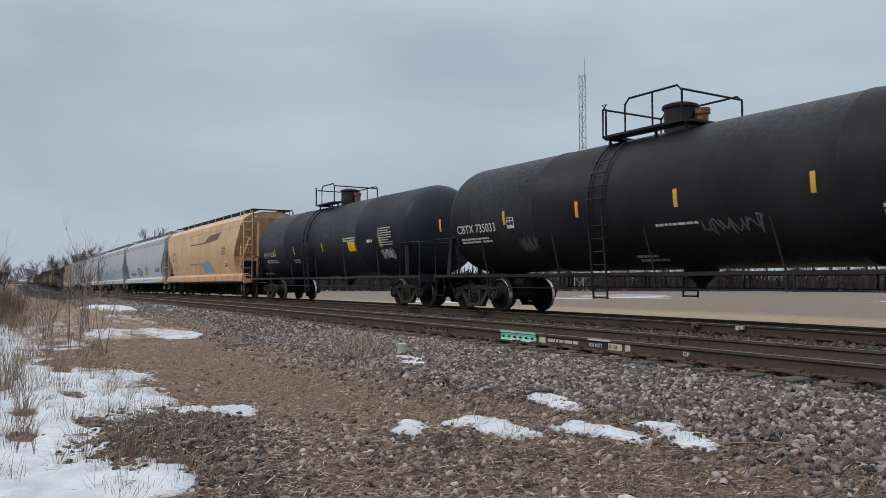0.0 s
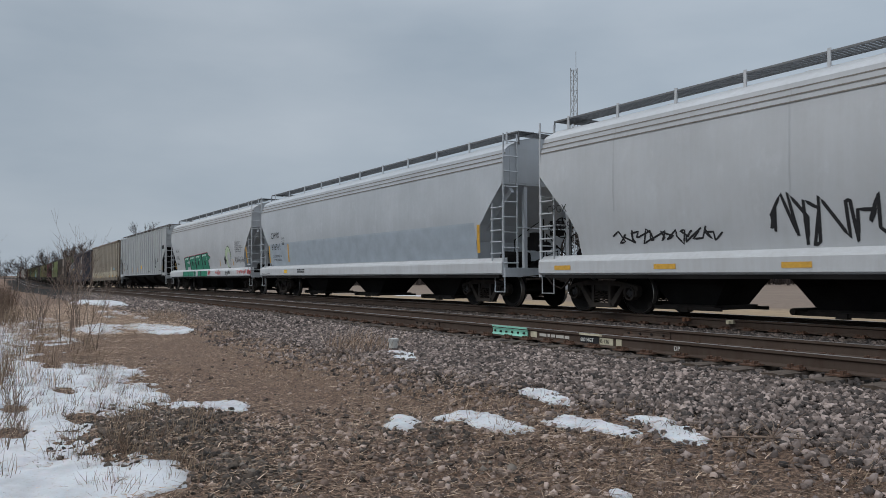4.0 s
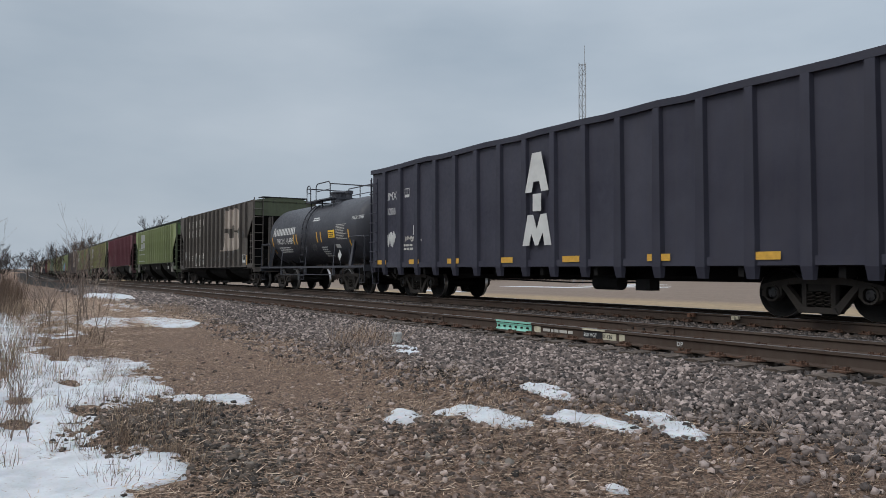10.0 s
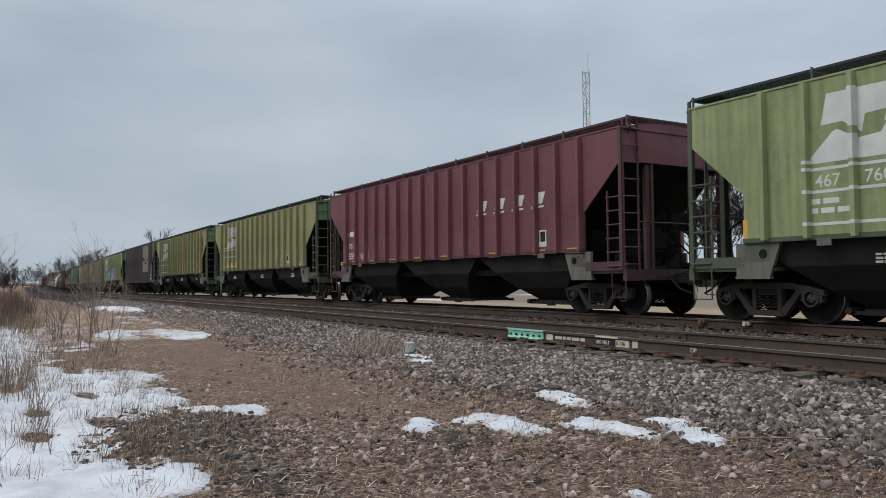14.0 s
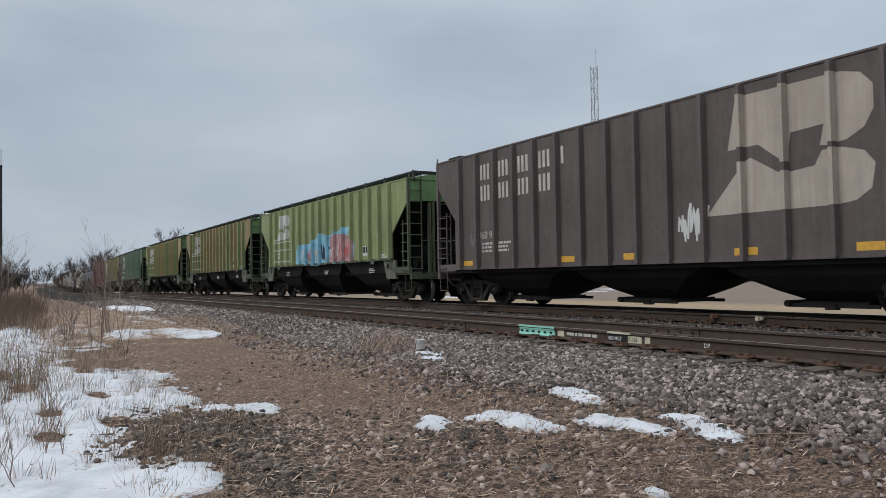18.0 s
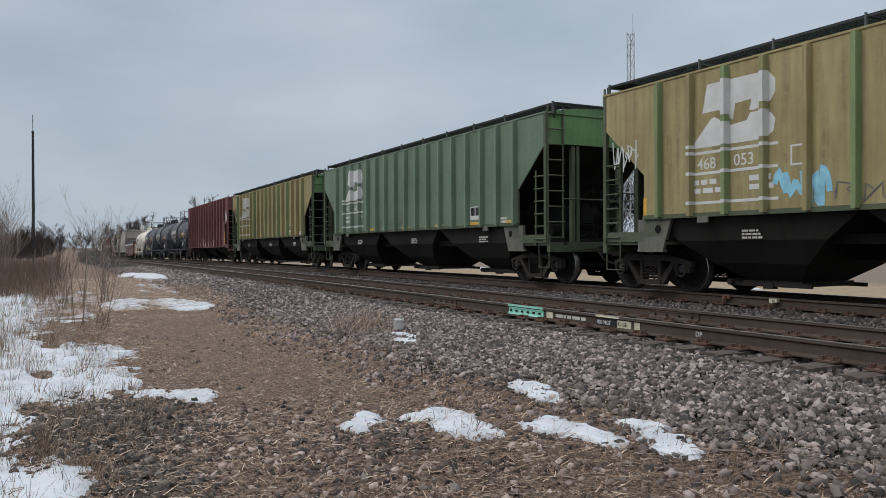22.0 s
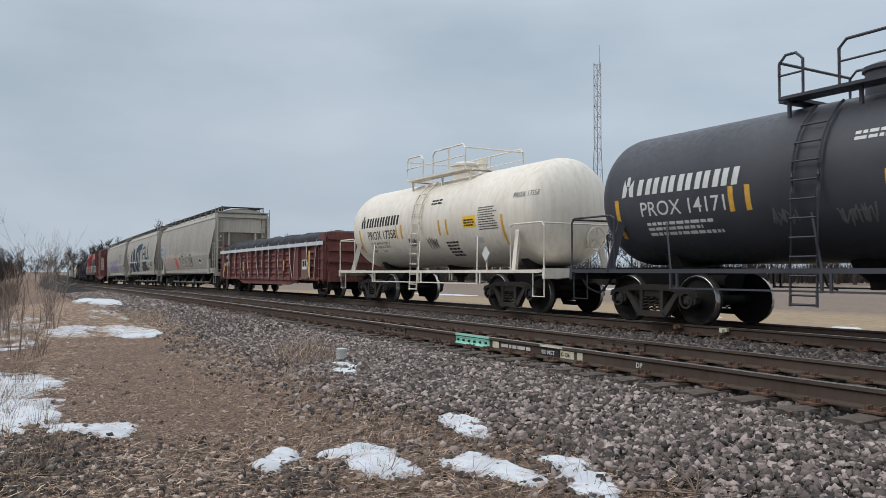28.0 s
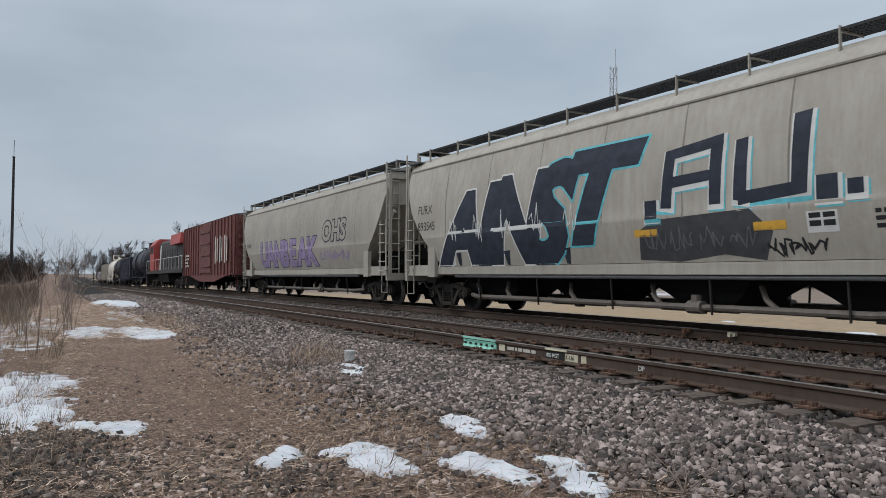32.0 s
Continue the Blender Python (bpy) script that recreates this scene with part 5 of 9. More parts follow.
M_grey_c = paint("light_grey_ribbed_paint", (0.40, 0.42, 0.43), 0.2, (0.30, 0.29, 0.27), rough=0.55, fade=0.06, streak=0.25)
M_beige = paint("dusty_beige_paint", (0.37, 0.345, 0.298), 0.45, (0.17, 0.138, 0.105), rough=0.6, fade=0.09, streak=0.42)
M_gon = paint("scraped_cream_paint", (0.385, 0.350, 0.290), 0.5, (0.15, 0.105, 0.07), rust=0.34, rough=0.7, fade=0.1, streak=0.7)
M_gon_end = paint("rusty_brown_gondola_end", (0.19, 0.155, 0.12), 0.6, (0.09, 0.065, 0.045), rust=0.4, rough=0.8, streak=0.7)
M_patch = plain("cream_repaint", (0.53, 0.475, 0.365), 0.7, 0, 0.06, 6, 0.0)
M_navy = paint("navy_black_paint", (0.030, 0.030, 0.047), 0.3, (0.06, 0.055, 0.06), rough=0.5, streak=0.3)
M_bn_brown = paint("sooty_brown_paint", (0.090, 0.075, 0.063), 0.5, (0.045, 0.04, 0.036), rough=0.75, fade=0.14, streak=0.5, rust=0.05)
M_bn_brown2 = paint("purplish_brown_paint", (0.105, 0.082, 0.076), 0.5, (0.05, 0.042, 0.04), rough=0.75, fade=0.14, streak=0.5)
M_green = paint("leaf_green_paint", (0.240, 0.285, 0.120), 0.35, (0.085, 0.075, 0.042), rough=0.65, fade=0.15, streak=0.62)
M_green_end = paint("bright_green_end", (0.10, 0.21, 0.065), 0.35, (0.05, 0.06, 0.04), rough=0.65)
M_deep_green = paint("weathered_green_paint", (0.118, 0.182, 0.120), 0.4, (0.10, 0.09, 0.06), rough=0.65, fade=0.14, streak=0.4)
M_olive = paint("olive_faded_green", (0.300, 0.250, 0.110), 0.45, (0.12, 0.08, 0.042), rust=0.15, rough=0.7, fade=0.18, streak=0.75)
M_olive_b = paint("mossy_olive_paint", (0.260, 0.255, 0.110), 0.45, (0.10, 0.08, 0.042), rough=0.7, fade=0.16, streak=0.7)
M_olive_rust = paint("rust_run_olive_paint", (0.29, 0.24, 0.11), 0.65, (0.12, 0.068, 0.040), rust=0.48, rough=0.75, fade=0.18, streak=1.0, rust_col=(0.15, 0.08, 0.045))
# lightened copies of three paints, with the light on rib faces coloured in
M_green_rib = paint("lit_green_rib", (0.265, 0.305, 0.140), 0.3, (0.10, 0.09, 0.05), rough=0.65, fade=0.12, streak=0.4)
M_deep_rib = paint("lit_dark_green_rib", (0.140, 0.212, 0.142), 0.3, (0.10, 0.09, 0.06), rough=0.65, streak=0.4)
M_maroon_rib = paint("lit_maroon_rib", (0.168, 0.050, 0.062), 0.3, (0.07, 0.03, 0.03), rough=0.6, streak=0.3)
M_dark_green = paint("grimy_dark_green", (0.060, 0.078, 0.036), 0.5, (0.05, 0.045, 0.035), rough=0.7)
M_rib_green = paint("greener_rib_paint", (0.170, 0.245, 0.098), 0.35, (0.10, 0.09, 0.05), rough=0.65)
M_maroon = paint("maroon_paint", (0.138, 0.037, 0.050), 0.35, (0.07, 0.03, 0.03), rough=0.6, fade=0.12, streak=0.3)
M_maroon_dark = paint("grimy_maroon_paint", (0.070, 0.022, 0.026), 0.5, (0.04, 0.022, 0.02), rough=0.7)
M_red = paint("iron_red_paint", (0.140, 0.038, 0.038), 0.45, (0.08, 0.04, 0.03), rough=0.65, fade=0.14, streak=0.4)
M_gon_red = paint("oxide_red_paint", (0.150, 0.036, 0.028), 0.5, (0.05, 0.026, 0.022), rust=0.3, rough=0.7, streak=0.8)
M_tarp = plain("black_tarpaulin", (0.010, 0.0105, 0.012), 0.55, 0, 0.3, 3, 0.9)
M_hem = plain("grey_white_hem", (0.56, 0.57, 0.58), 0.7, 0, 0.15, 8, 0.1)
M_spray_green = plain("green_spray", (0.012, 0.19, 0.115), 0.6, 0, 0.35, 4, 0.0)
M_spray_rose = plain("rose_red_spray", (0.36, 0.05, 0.09), 0.6, 0, 0.2, 6, 0.0)
M_spray_mint = plain("mint_white_spray", (0.42, 0.62, 0.54), 0.6, 0, 0.15, 6, 0.0)
M_spray_red = plain("red_spray", (0.52, 0.07, 0.07), 0.6, 0, 0.2, 6, 0.0)
M_spray_blue = plain("pale_blue_spray", (0.22, 0.46, 0.58), 0.6, 0, 0.3, 4, 0.0)
M_spray_cyan = plain("cyan_spray", (0.10, 0.42, 0.48), 0.6, 0, 0.2, 6, 0.0)
M_spray_navy = plain("dark_blue_spray", (0.025, 0.03, 0.045), 0.6, 0, 0.3, 4, 0.0)
M_spray_grey = plain("silver_grey_spray", (0.12, 0.12, 0.125), 0.5, 0.2, 0.25, 5, 0.0)
M_spray_lead = plain("dark_lead_spray", (0.055, 0.055, 0.06), 0.6, 0.0, 0.25, 5, 0.0)
M_spray_pink = plain("dull_pink_spray", (0.42, 0.24, 0.24), 0.7, 0, 0.3, 4, 0.0)
M_spray_purple = plain("violet_spray", (0.24, 0.19, 0.32), 0.65, 0, 0.3, 4, 0.0)


def poly_shape(polys):
    s = Shape()
    for p in polys:
        s.add([(u, 0, v) for u, v in p], [tuple(range(len(p)))])
    return s


def inside(p, x, y):
    hit = False
    for (ax, ay), (bx, by) in zip(p, p[1:] + p[:1]):
        if (ay > y) != (by > y) and x < (bx - ax) * (y - ay) / (by - ay) + ax:
            hit = not hit
    return hit


def painted(car, name, polys, x, z, mat, skin):
    """A painted device on a ribbed side: on the sheet and over the faces of the ribs that cross it."""
    s = laid(poly_shape(polys), x, z, skin)
    y0 = skin(2)
    y = y0 - 0.136
    for rx in car_ribs.get(car.name, ()):
        u, v = rx - x, min(q[1] for p in polys for q in p)
        top, run = max(q[1] for p in polys for q in p), None
        while v <= top + 0.03:
            on = v <= top and any(inside(p, u, v) for p in polys)
            if on and run is None:
                run = v
            if not on and run is not None:
                s.add([(rx - 0.038, y, z + run), (rx + 0.038, y, z + run), (rx + 0.038, y, z + v), (rx - 0.038, y, z + v)], [(0, 1, 2, 3)])
                s.add([(rx + 0.042, y, z + run), (rx + 0.052, y0, z + run), (rx + 0.052, y0, z + v), (rx + 0.042, y, z + v)], [(0, 1, 2, 3)])
                run = None
            v += 0.03
    return part(name, s, mat, car)


def scaled(polys, w, h):
    return [[(u * w, v * h) for u, v in p] for p in polys]


DEVICE = [[(0.16, 0.55), (0.22, 1.0), (0.84, 1.0), (0.94, 0.96), (1.0, 0.86), (1.0, 0.68), (0.95, 0.55), (0.86, 0.48), (0.76, 0.46), (0.72, 0.47), (0.745, 0.63), (0.56, 0.61), (0.53, 0.365), (0.36, 0.56)],
          [(0.0, 0.0), (0.27, 0.44), (0.31, 0.46), (0.50, 0.29), (0.69, 0.32), (0.73, 0.43), (0.84, 0.43), (0.95, 0.38), (1.0, 0.28), (0.98, 0.10), (0.90, 0.02), (0.80, 0.0)]]


def railway_device(car, x, z, w, h, mat, skin):
    return painted(car, "railway_device", scaled(DEVICE, w, h), x, z, mat, skin)


def rules(car, x, zs, w, mat, skin, h=0.05):
    for z in zs:
        painted(car, "painted_rule", [[(0, 0), (w, 0), (w, h), (0, h)]], x, z, mat, skin)


def placard(car, x, z, w, h, skin, mat=None, back=None):
    part("data_plate", laid(poly_shape([[(0, 0), (w, 0), (w, h), (0, h)]]), x, z, skin), back or M_white, car)
    inner = [[(w * (0.08 + 0.46 * i), h * 0.30), (w * (0.46 + 0.46 * i), h * 0.30), (w * (0.46 + 0.46 * i), h * 0.92), (w * (0.08 + 0.46 * i), h * 0.92)] for i in (0, 1)]
    part("data_panel", laid(poly_shape(inner), x, z, skin, 0.006), mat or M_black, car)


def twin_bars(u, w, h):
    """Two plain upright bars in the space of one letter."""
    t = w * 0.36
    return [[(u + x, 0), (u + x + t, 0), (u + x + t, h), (u + x, h)] for x in (0, w - t)]


def word_blocks(car, x, z, counts, h, mat, skin, pitch):
    """A company name as plain upright bars, two to a letter, grouped between the ribs."""
    for k, n in enumerate(counts):
        for i in range(n):
            w = 0.27
            part("company_letter", laid(poly_shape(twin_bars(k * pitch + i * (w + 0.07), w, h)), x, z, skin), mat, car)


def slanted_blocks(car, x, z, n, w, h, mat, skin):
    """A maker's wordmark as slanted plain bars."""
    cw = w / n
    for i in range(n):
        polys = [[(u + 0.16 * v, v) for u, v in p] for p in twin_bars(i * cw, cw * 0.84, h)]
        part("wordmark_block", laid(poly_shape(polys), x, z, skin), mat, car)


def plate_at(car, x, z, w, h, mat, skin, name="plate", nz=4):
    return part(name, laid(strip(w, h, nz), x, z, skin), mat, car)


# ---- the train, from its head: front and rear in metres along the track at the start ----
# two large black tank cars
car, skin = tank_car(8.6, -9.6, 1.53, 2.62, M_tank1, "long black tank car with tubular top railing", style="long", lx=-1.55, p0=-1.95, p1=0.35, mw=-0.52)
letters(car, "CBTX 735033", -7.32, 2.17, 0.22, M_white, skin, bold=0.006)
print_block(car, -7.2, 1.98, 2, 1.7, 0.05, M_white, skin, 3)
placard(car, -4.95, 2.2, 0.30, 0.28, skin, M_tank1)
stripes(car, (-8.25, -5.1, -2.3, 0.58, 3.48, 6.4), 2.30, 0.36, M_yellow, skin)
print_block(car, 0.0, 1.95, 1, 1.4, 0.05, M_white, skin, 4)
print_block(car, 4.6, 1.98, 3, 1.6, 0.06, M_white, skin, 5)
tag(car, -4.6, 1.55, 0.7, 0.45, M_spray_grey, skin, 6)
tag(car, 1.2, 1.7, 1.4, 0.4, M_spray_grey, skin, 7)
print_block(car, -1.0, 1.35, 2, 0.8, 0.05, M_dull, skin, 8)

car, skin = tank_car(-9.6, -27.1, 1.49, 2.55, M_tank2, "blue-black tank car with a pale grey wash of dust", style="long", lx=-0.96, p0=-1.3, p1=0.62, mw=0.02)
letters(car, "GATX 5236", -6.58, 2.0, 0.20, M_white, skin, bold=0.006)
print_block(car, -6.45, 1.80, 2, 1.7, 0.05, M_white, skin, 9)
stripes(car, (-7.6, -5.05, -2.66, 0.5, 3.2, 5.6), 2.0, 0.36, M_yellow, skin)
print_block(car, 2.6, 2.4, 2, 1.3, 0.05, M_dull, skin, 10)
plate_at(car, 3.0, 1.95, 0.6, 0.34, M_gold, skin, "yellow_panel")
print_block(car, 5.5, 2.62, 8, 1.1, 0.035, M_dull, skin, 11, 0.045)
print_block(car, 4.6, 2.2, 1, 0.5, 0.10, M_dull, skin, 19)
tag(car, 5.5, 1.55, 0.9, 0.45, M_white, skin, 12)
print_block(car, -3.0, 1.75, 2, 1.0, 0.05, M_dull, skin, 13)

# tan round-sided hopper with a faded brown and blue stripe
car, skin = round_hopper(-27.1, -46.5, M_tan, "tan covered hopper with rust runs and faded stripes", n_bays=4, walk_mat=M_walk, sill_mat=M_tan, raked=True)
letters(car, "SHPX", -7.31, 2.63, 0.235, M_black, skin, bold=0.008)
letters(car, "450313", -7.28, 2.26, 0.235, M_black, skin, bold=0.008)
letters(car, "LD LMT 215600", -7.22, 1.80, 0.09, M_black, skin)
letters(car, "LT WT  70400", -7.17, 1.64, 0.09, M_black, skin)
letters(car, "C", -5.55, 2.42, 0.16, M_black, skin)
part("faded_stripe", laid(poly_shape([[(0, 0), (3.4, 0.0), (4.6, 0.35), (7.0, 0.42), (6.2, 0.02), (4.0, -0.06), (3.4, -0.08), (0, -0.08)]]), -2.2, 3.2, skin), M_brown, car)
part("faded_stripe", laid(poly_shape([[(0, 0), (2.9, 0), (4.4, 0.12), (5.2, -0.15), (5.9, -0.62), (3.6, -0.62), (3.0, -0.10), (0, -0.10)]]), -2.5, 2.0, skin), M_blue, car)
print_block(car, 5.0, 2.75, 6, 1.0, 0.05, M_brown, skin, 14)
placard(car, 5.6, 1.55, 0.40, 0.36, skin)
part("sill_badge", laid(strip(1.1, 0.22, 1), -6.6, 0.93, lambda z: -1.605), M_grey_band, car)
part("sill_badge", laid(strip(0.5, 0.12, 1), -7.3, 0.95, lambda z: -1.605), M_gold, car)

# three grey round-sided hoppers
sill = lambda z: -1.604
car, skin = round_hopper(-46.5, -65.1, M_grey_a, "pale grey covered hopper with a black scrawled tag", n_bays=4, sill_mat=M_sill)
letters(car, "CPGX", -8.3, 2.30, 0.18, M_black, skin)
letters(car, "815549", -8.3, 1.90, 0.18, M_black, skin)
tag(car, -6.1, 1.45, 2.6, 0.35, M_black, skin, 21, 0.02, 12)
tag(car, -2.6, 1.2, 2.4, 1.2, M_black, skin, 22, 0.03, 7)
plate_at(car, 0.0, 1.55, 0.7, 0.22, M_gold, skin, "yellow_panel")
print_block(car, 0.9, 2.05, 8, 1.4, 0.045, M_black, skin, 23, 0.035)
placard(car, 5.1, 1.55, 0.5, 0.42, skin)
print_block(car, 5.8, 1.95, 4, 1.0, 0.05, M_black, skin, 24)
for x in (-8.0, -5.0, -2.2, 0.6, 3.4, 6.2):
    part("reflective_stripe", laid(strip(0.55, 0.10, 1), x, 0.97, sill), M_yellow, car)
part("reflective_stripe", laid(strip(1.3, 0.16, 1), 7.3, 0.93, sill), M_yellow, car)
print_block(car, 1.3, 1.05, 1, 1.2, 0.10, M_blue, sill, 25)

car, skin = round_hopper(-65.1, -85.1, M_grey_b, "bluish-grey covered hopper with a darker lower band", n_bays=3, sill_mat=M_sill)
plate_at(car, -8.2, 1.32, 16.2, 0.95, M_grey_band, skin, "colour_band", 8)
letters(car, "CHVX", -7.9, 2.50, 0.26, M_black, skin, bold=0.004, proud=0.008)
letters(car, "896911", -7.88, 2.0, 0.26, M_black, skin, bold=0.004, proud=0.008)
letters(car, "LD LMT 220000 LB", -7.8, 1.68, 0.09, M_black, skin, proud=0.008)
letters(car, "LT WT   66000 LB", -7.75, 1.52, 0.09, M_black, skin, proud=0.008)
placard(car, -6.6, 2.2, 0.30, 0.30, skin, M_grey_b, M_black)
stripes(car, (-8.35, -6.05, 8.0), 1.45, 0.75, M_yellow, lambda z: skin(z) - 0.004, 0.13, 0.12)
part("sill_badge", laid(strip(0.35, 0.14, 1), -6.2, 0.98, sill), M_gold, car)
letters(car, "2 INCH H. COMP SHOES", -9.0, 0.93, 0.07, M_black, sill)
print_block(car, -4.7, 1.08, 2, 0.9, 0.05, M_black, sill, 27)

car, skin = round_hopper(-85.1, -103.3, M_grey_a, "light grey covered hopper with green block-letter graffiti", n_bays=4, sill_mat=M_sill)
letters(car, "ACFX", -6.9, 2.40, 0.22, M_black, skin)
letters(car, "69056", -6.9, 1.97, 0.22, M_black, skin)
print_block(car, -6.8, 1.72, 2, 0.7, 0.05, M_black, skin, 28)
# graffiti: four fat green letters, an outline, a white foot
fat = [[(0, 0), (0.06, 0.95), (1.05, 1.03), (1.08, 0.70), (0.55, 0.64), (0.56, 0.52), (1.0, 0.50), (1.02, 0.25), (0.5, 0.22), (0.45, 0.0)],
       [(1.35, 0), (1.28, 1.02), (2.35, 1.06), (2.55, 0.0)], [(2.7, 0), (2.62, 1.06), (3.9, 1.12), (4.0, 0.0)],
       [(4.15, 0), (4.08, 1.12), (5.4, 1.18), (5.35, 1.02), (5.85, 0.85), (5.3, 0.62), (5.45, 0.0)]]
fat = [[(u, v * 0.76) for u, v in p] for p in fat]
for k, p in enumerate(fat):
    u0 = min(q[0] for q in p)
    big = lambda g, dx: [(u0 + (u - u0) * (1 + g) - g * 0.6 + dx, v * (1 + g) - g * 0.3) for u, v in p]
    part("graffiti_outline", laid(poly_shape([big(0.11, -0.12)]), -4.75, 1.29, skin, 0.003), M_spray_rose, car)
    part("graffiti_shadow", laid(poly_shape([big(0.05, -0.14), big(0.05, 0.0)]), -4.75, 1.29, skin, 0.006), M_black, car)
    part("graffiti_letter", laid(poly_shape([p]), -4.75, 1.29, skin, 0.009), M_spray_green, car)
    top = max(q[1] for q in p)
    part("graffiti_highlight", laid(poly_shape([[(u0 + 0.10, top - 0.20), (u0 + 0.42, top - 0.13), (u0 + 0.80, top - 0.17), (u0 + 1.0, top - 0.05), (u0 + 0.12, top - 0.08)]]), -4.75, 1.29, skin, 0.012), M_spray_mint, car)
    part("graffiti_highlight", laid(poly_shape([[(u0 + 0.92 + 0.05 * math.cos(a), top - 0.30 + 0.08 * math.sin(a)) for a in [q * math.tau / 8 for q in range(8)]]]), -4.75, 1.29, skin, 0.012), M_spray_mint, car)
    if k:
        part("graffiti_counter", laid(poly_shape([[(u0 + 0.42, 0.26), (u0 + 0.66, 0.24), (u0 + 0.68, 0.48), (u0 + 0.44, 0.50)]]), -4.75, 1.29, skin, 0.012), M_black, car)
for x0, x1 in ((0.0, 1.1), (1.25, 2.5), (2.72, 2.98), (3.55, 3.95), (4.1, 5.45)):
    part("graffiti_letter", laid(poly_shape([[(x0, 0), (x1, 0), (x1, 0.30), (x0, 0.30)]]), -4.75, 0.89, sill), M_spray_green, car)
    part("graffiti_shadow", laid(poly_shape([[(x0 - 0.13, 0), (x0, 0), (x0, 0.30), (x0 - 0.13, 0.30)]]), -4.75, 0.89, sill), M_black, car)
for sd, (x, w) in enumerate(((0.9, 0.5), (2.4, 1.0), (6.3, 1.6), (7.9, 0.6))):
    tag(car, x, 0.92, w, 0.32, M_spray_red, sill, 40 + sd, 0.014, 8)
# a plain green and white splash with an outline
blob = [(1.0 * math.cos(a) * (0.45 + 0.06 * math.sin(3 * a)), 0.55 + 0.55 * math.sin(a)) for a in [k * math.tau / 18 for k in range(18)]]
part("graffiti_outline", laid(poly_shape([[(u * 1.07, (v - 0.55) * 1.06 + 0.55) for u, v in blob]]), 4.5, 1.32, skin, 0.004), M_black, car)
part("graffiti_fill", laid(poly_shape([blob]), 4.5, 1.32, skin, 0.008), plain("pale_green_spray", (0.42, 0.52, 0.36), 0.7, 0, 0.15, 5, 0.0), car)
part("graffiti_fill", laid(poly_shape([[(u * 0.6 + 0.12, v * 0.72) for u, v in blob]]), 4.5, 1.34, skin, 0.011), M_grey_a, car)
tag(car, 3.75, 1.45, 0.4, 0.55, M_black, skin, 46, 0.014, 6)
tag(car, 4.2, 0.90, 0.9, 0.30, M_black, sill, 47, 0.014, 8)
stripes(car, (-7.4, 2.85, 5.2), 1.42, 0.34, M_yellow, skin)
stripes(car, (7.55,), 1.38, 0.9, M_yellow, skin, 0.14, -0.06)
for k, line in enumerate(("AMERON 435 PCLD LINING", "APPLIED ABS-G 12-19", "CAUTION: DO NOT USE STEAM,", "BOILING WATER OR SHARP OBJECTS", "TO CLEAN. ENTER CAR WITH", "CLEAN SOFT SOLED SHOES")):
    letters(car, line, 5.75, 2.55 - k * 0.095, 0.055, M_black, skin)
tag(car, 5.6, 1.5, 1.6, 0.4, M_spray_grey, skin, 48, 0.008, 14)
plate_at(car, 6.15, 0.98, 0.5, 0.14, M_white, sill, "plate", 1)

# light grey ribbed hopper
car, skin = ribbed_hopper(-103.3, -123.1, M_grey_c, "light grey covered hopper with fine ribs", xe=9.20, z_eave=4.24, z_sill=1.12, ribs=22, reach=8.09, cut=1.22, notch=(2.93, 2.02), n_bays=4, walk_mat=M_walk_rust, deep=True, high_walk=True, rib_deep=0.05, rib_shift=-0.2)
for word, x, z in (("OC", -7.32, 1.95), ("PX", -6.62, 1.95), ("70", -7.32, 1.45), ("576", -6.62, 1.45)):
    letters(car, word, x, z, 0.22, M_black, skin)
stripes(car, (-7.45,), 1.3, 0.75, M_yellow, skin, 0.07)
print_block(car, -5.75, 1.9, 5, 0.6, 0.05, M_black, skin, 30)
plate_at(car, 0.15, 1.55, 0.6, 0.26, M_gold, skin, "yellow_panel", 1)
stripes(car, (-3.4, -1.2, 2.2, 4.6, 8.05), 1.35, 0.34, M_yellow, skin, 0.07)
stripes(car, (7.62,), 1.3, 0.85, M_yellow, skin, 0.09)
print_block(car, 5.5, 2.15, 5, 0.8, 0.05, M_black, skin, 31)
print_block(car, 6.4, 2.15, 3, 0.6, 0.05, M_black, skin, 32)
placard(car, 5.65, 1.45, 0.45, 0.26, skin)
plate_at(car, 7.9, 2.8, 0.75, 0.26, M_black, skin, "plate", 1)
for k, x in enumerate((3.2, 7.0, -5.6)):
    print_block(car, x, 1.30, 1, 0.8, 0.05, M_black, skin, 33 + k)

# two tall gondolas
car, skin = tall_gondola(-123.1, -143.2, M_gon, "battered cream gondola with scratched paint and repainted patches", 19, z1=4.28, patch=M_patch, trim=M_gon_end, chord_mat=M_gon_end)
letters(car, "AIMX", -9.2, 2.85, 0.26, M_black, skin)
letters(car, "1117", -7.62, 2.80, 0.28, M_black, skin)
rnd = random.Random(17)
for k in range(70):
    x, z = rnd.uniform(-8.8, 8.8), rnd.uniform(1.4, 3.9)
    part("scratch", laid(scribble(200 + k, rnd.uniform(0.05, 0.3), rnd.uniform(0.2, 0.7), 0.007, 2), x, z, skin), M_rust if k % 3 else M_black, car)
for k, x in enumerate((-8.6, -6.5, -4.5, -2.4, -0.3, 1.75, 3.9, 6.0, 8.3)):
    plate_at(car, x - 0.30, 1.02, 0.6, 0.17, M_yellow, lambda z: -1.602, "reflective_stripe", 1)
for k in range(7):
    x = rnd.uniform(-8, 8)
    plate_at(car, x, rnd.uniform(3.5, 3.85), rnd.uniform(0.5, 0.7), 0.2, M_patch, skin, "repaint_patch", 1)
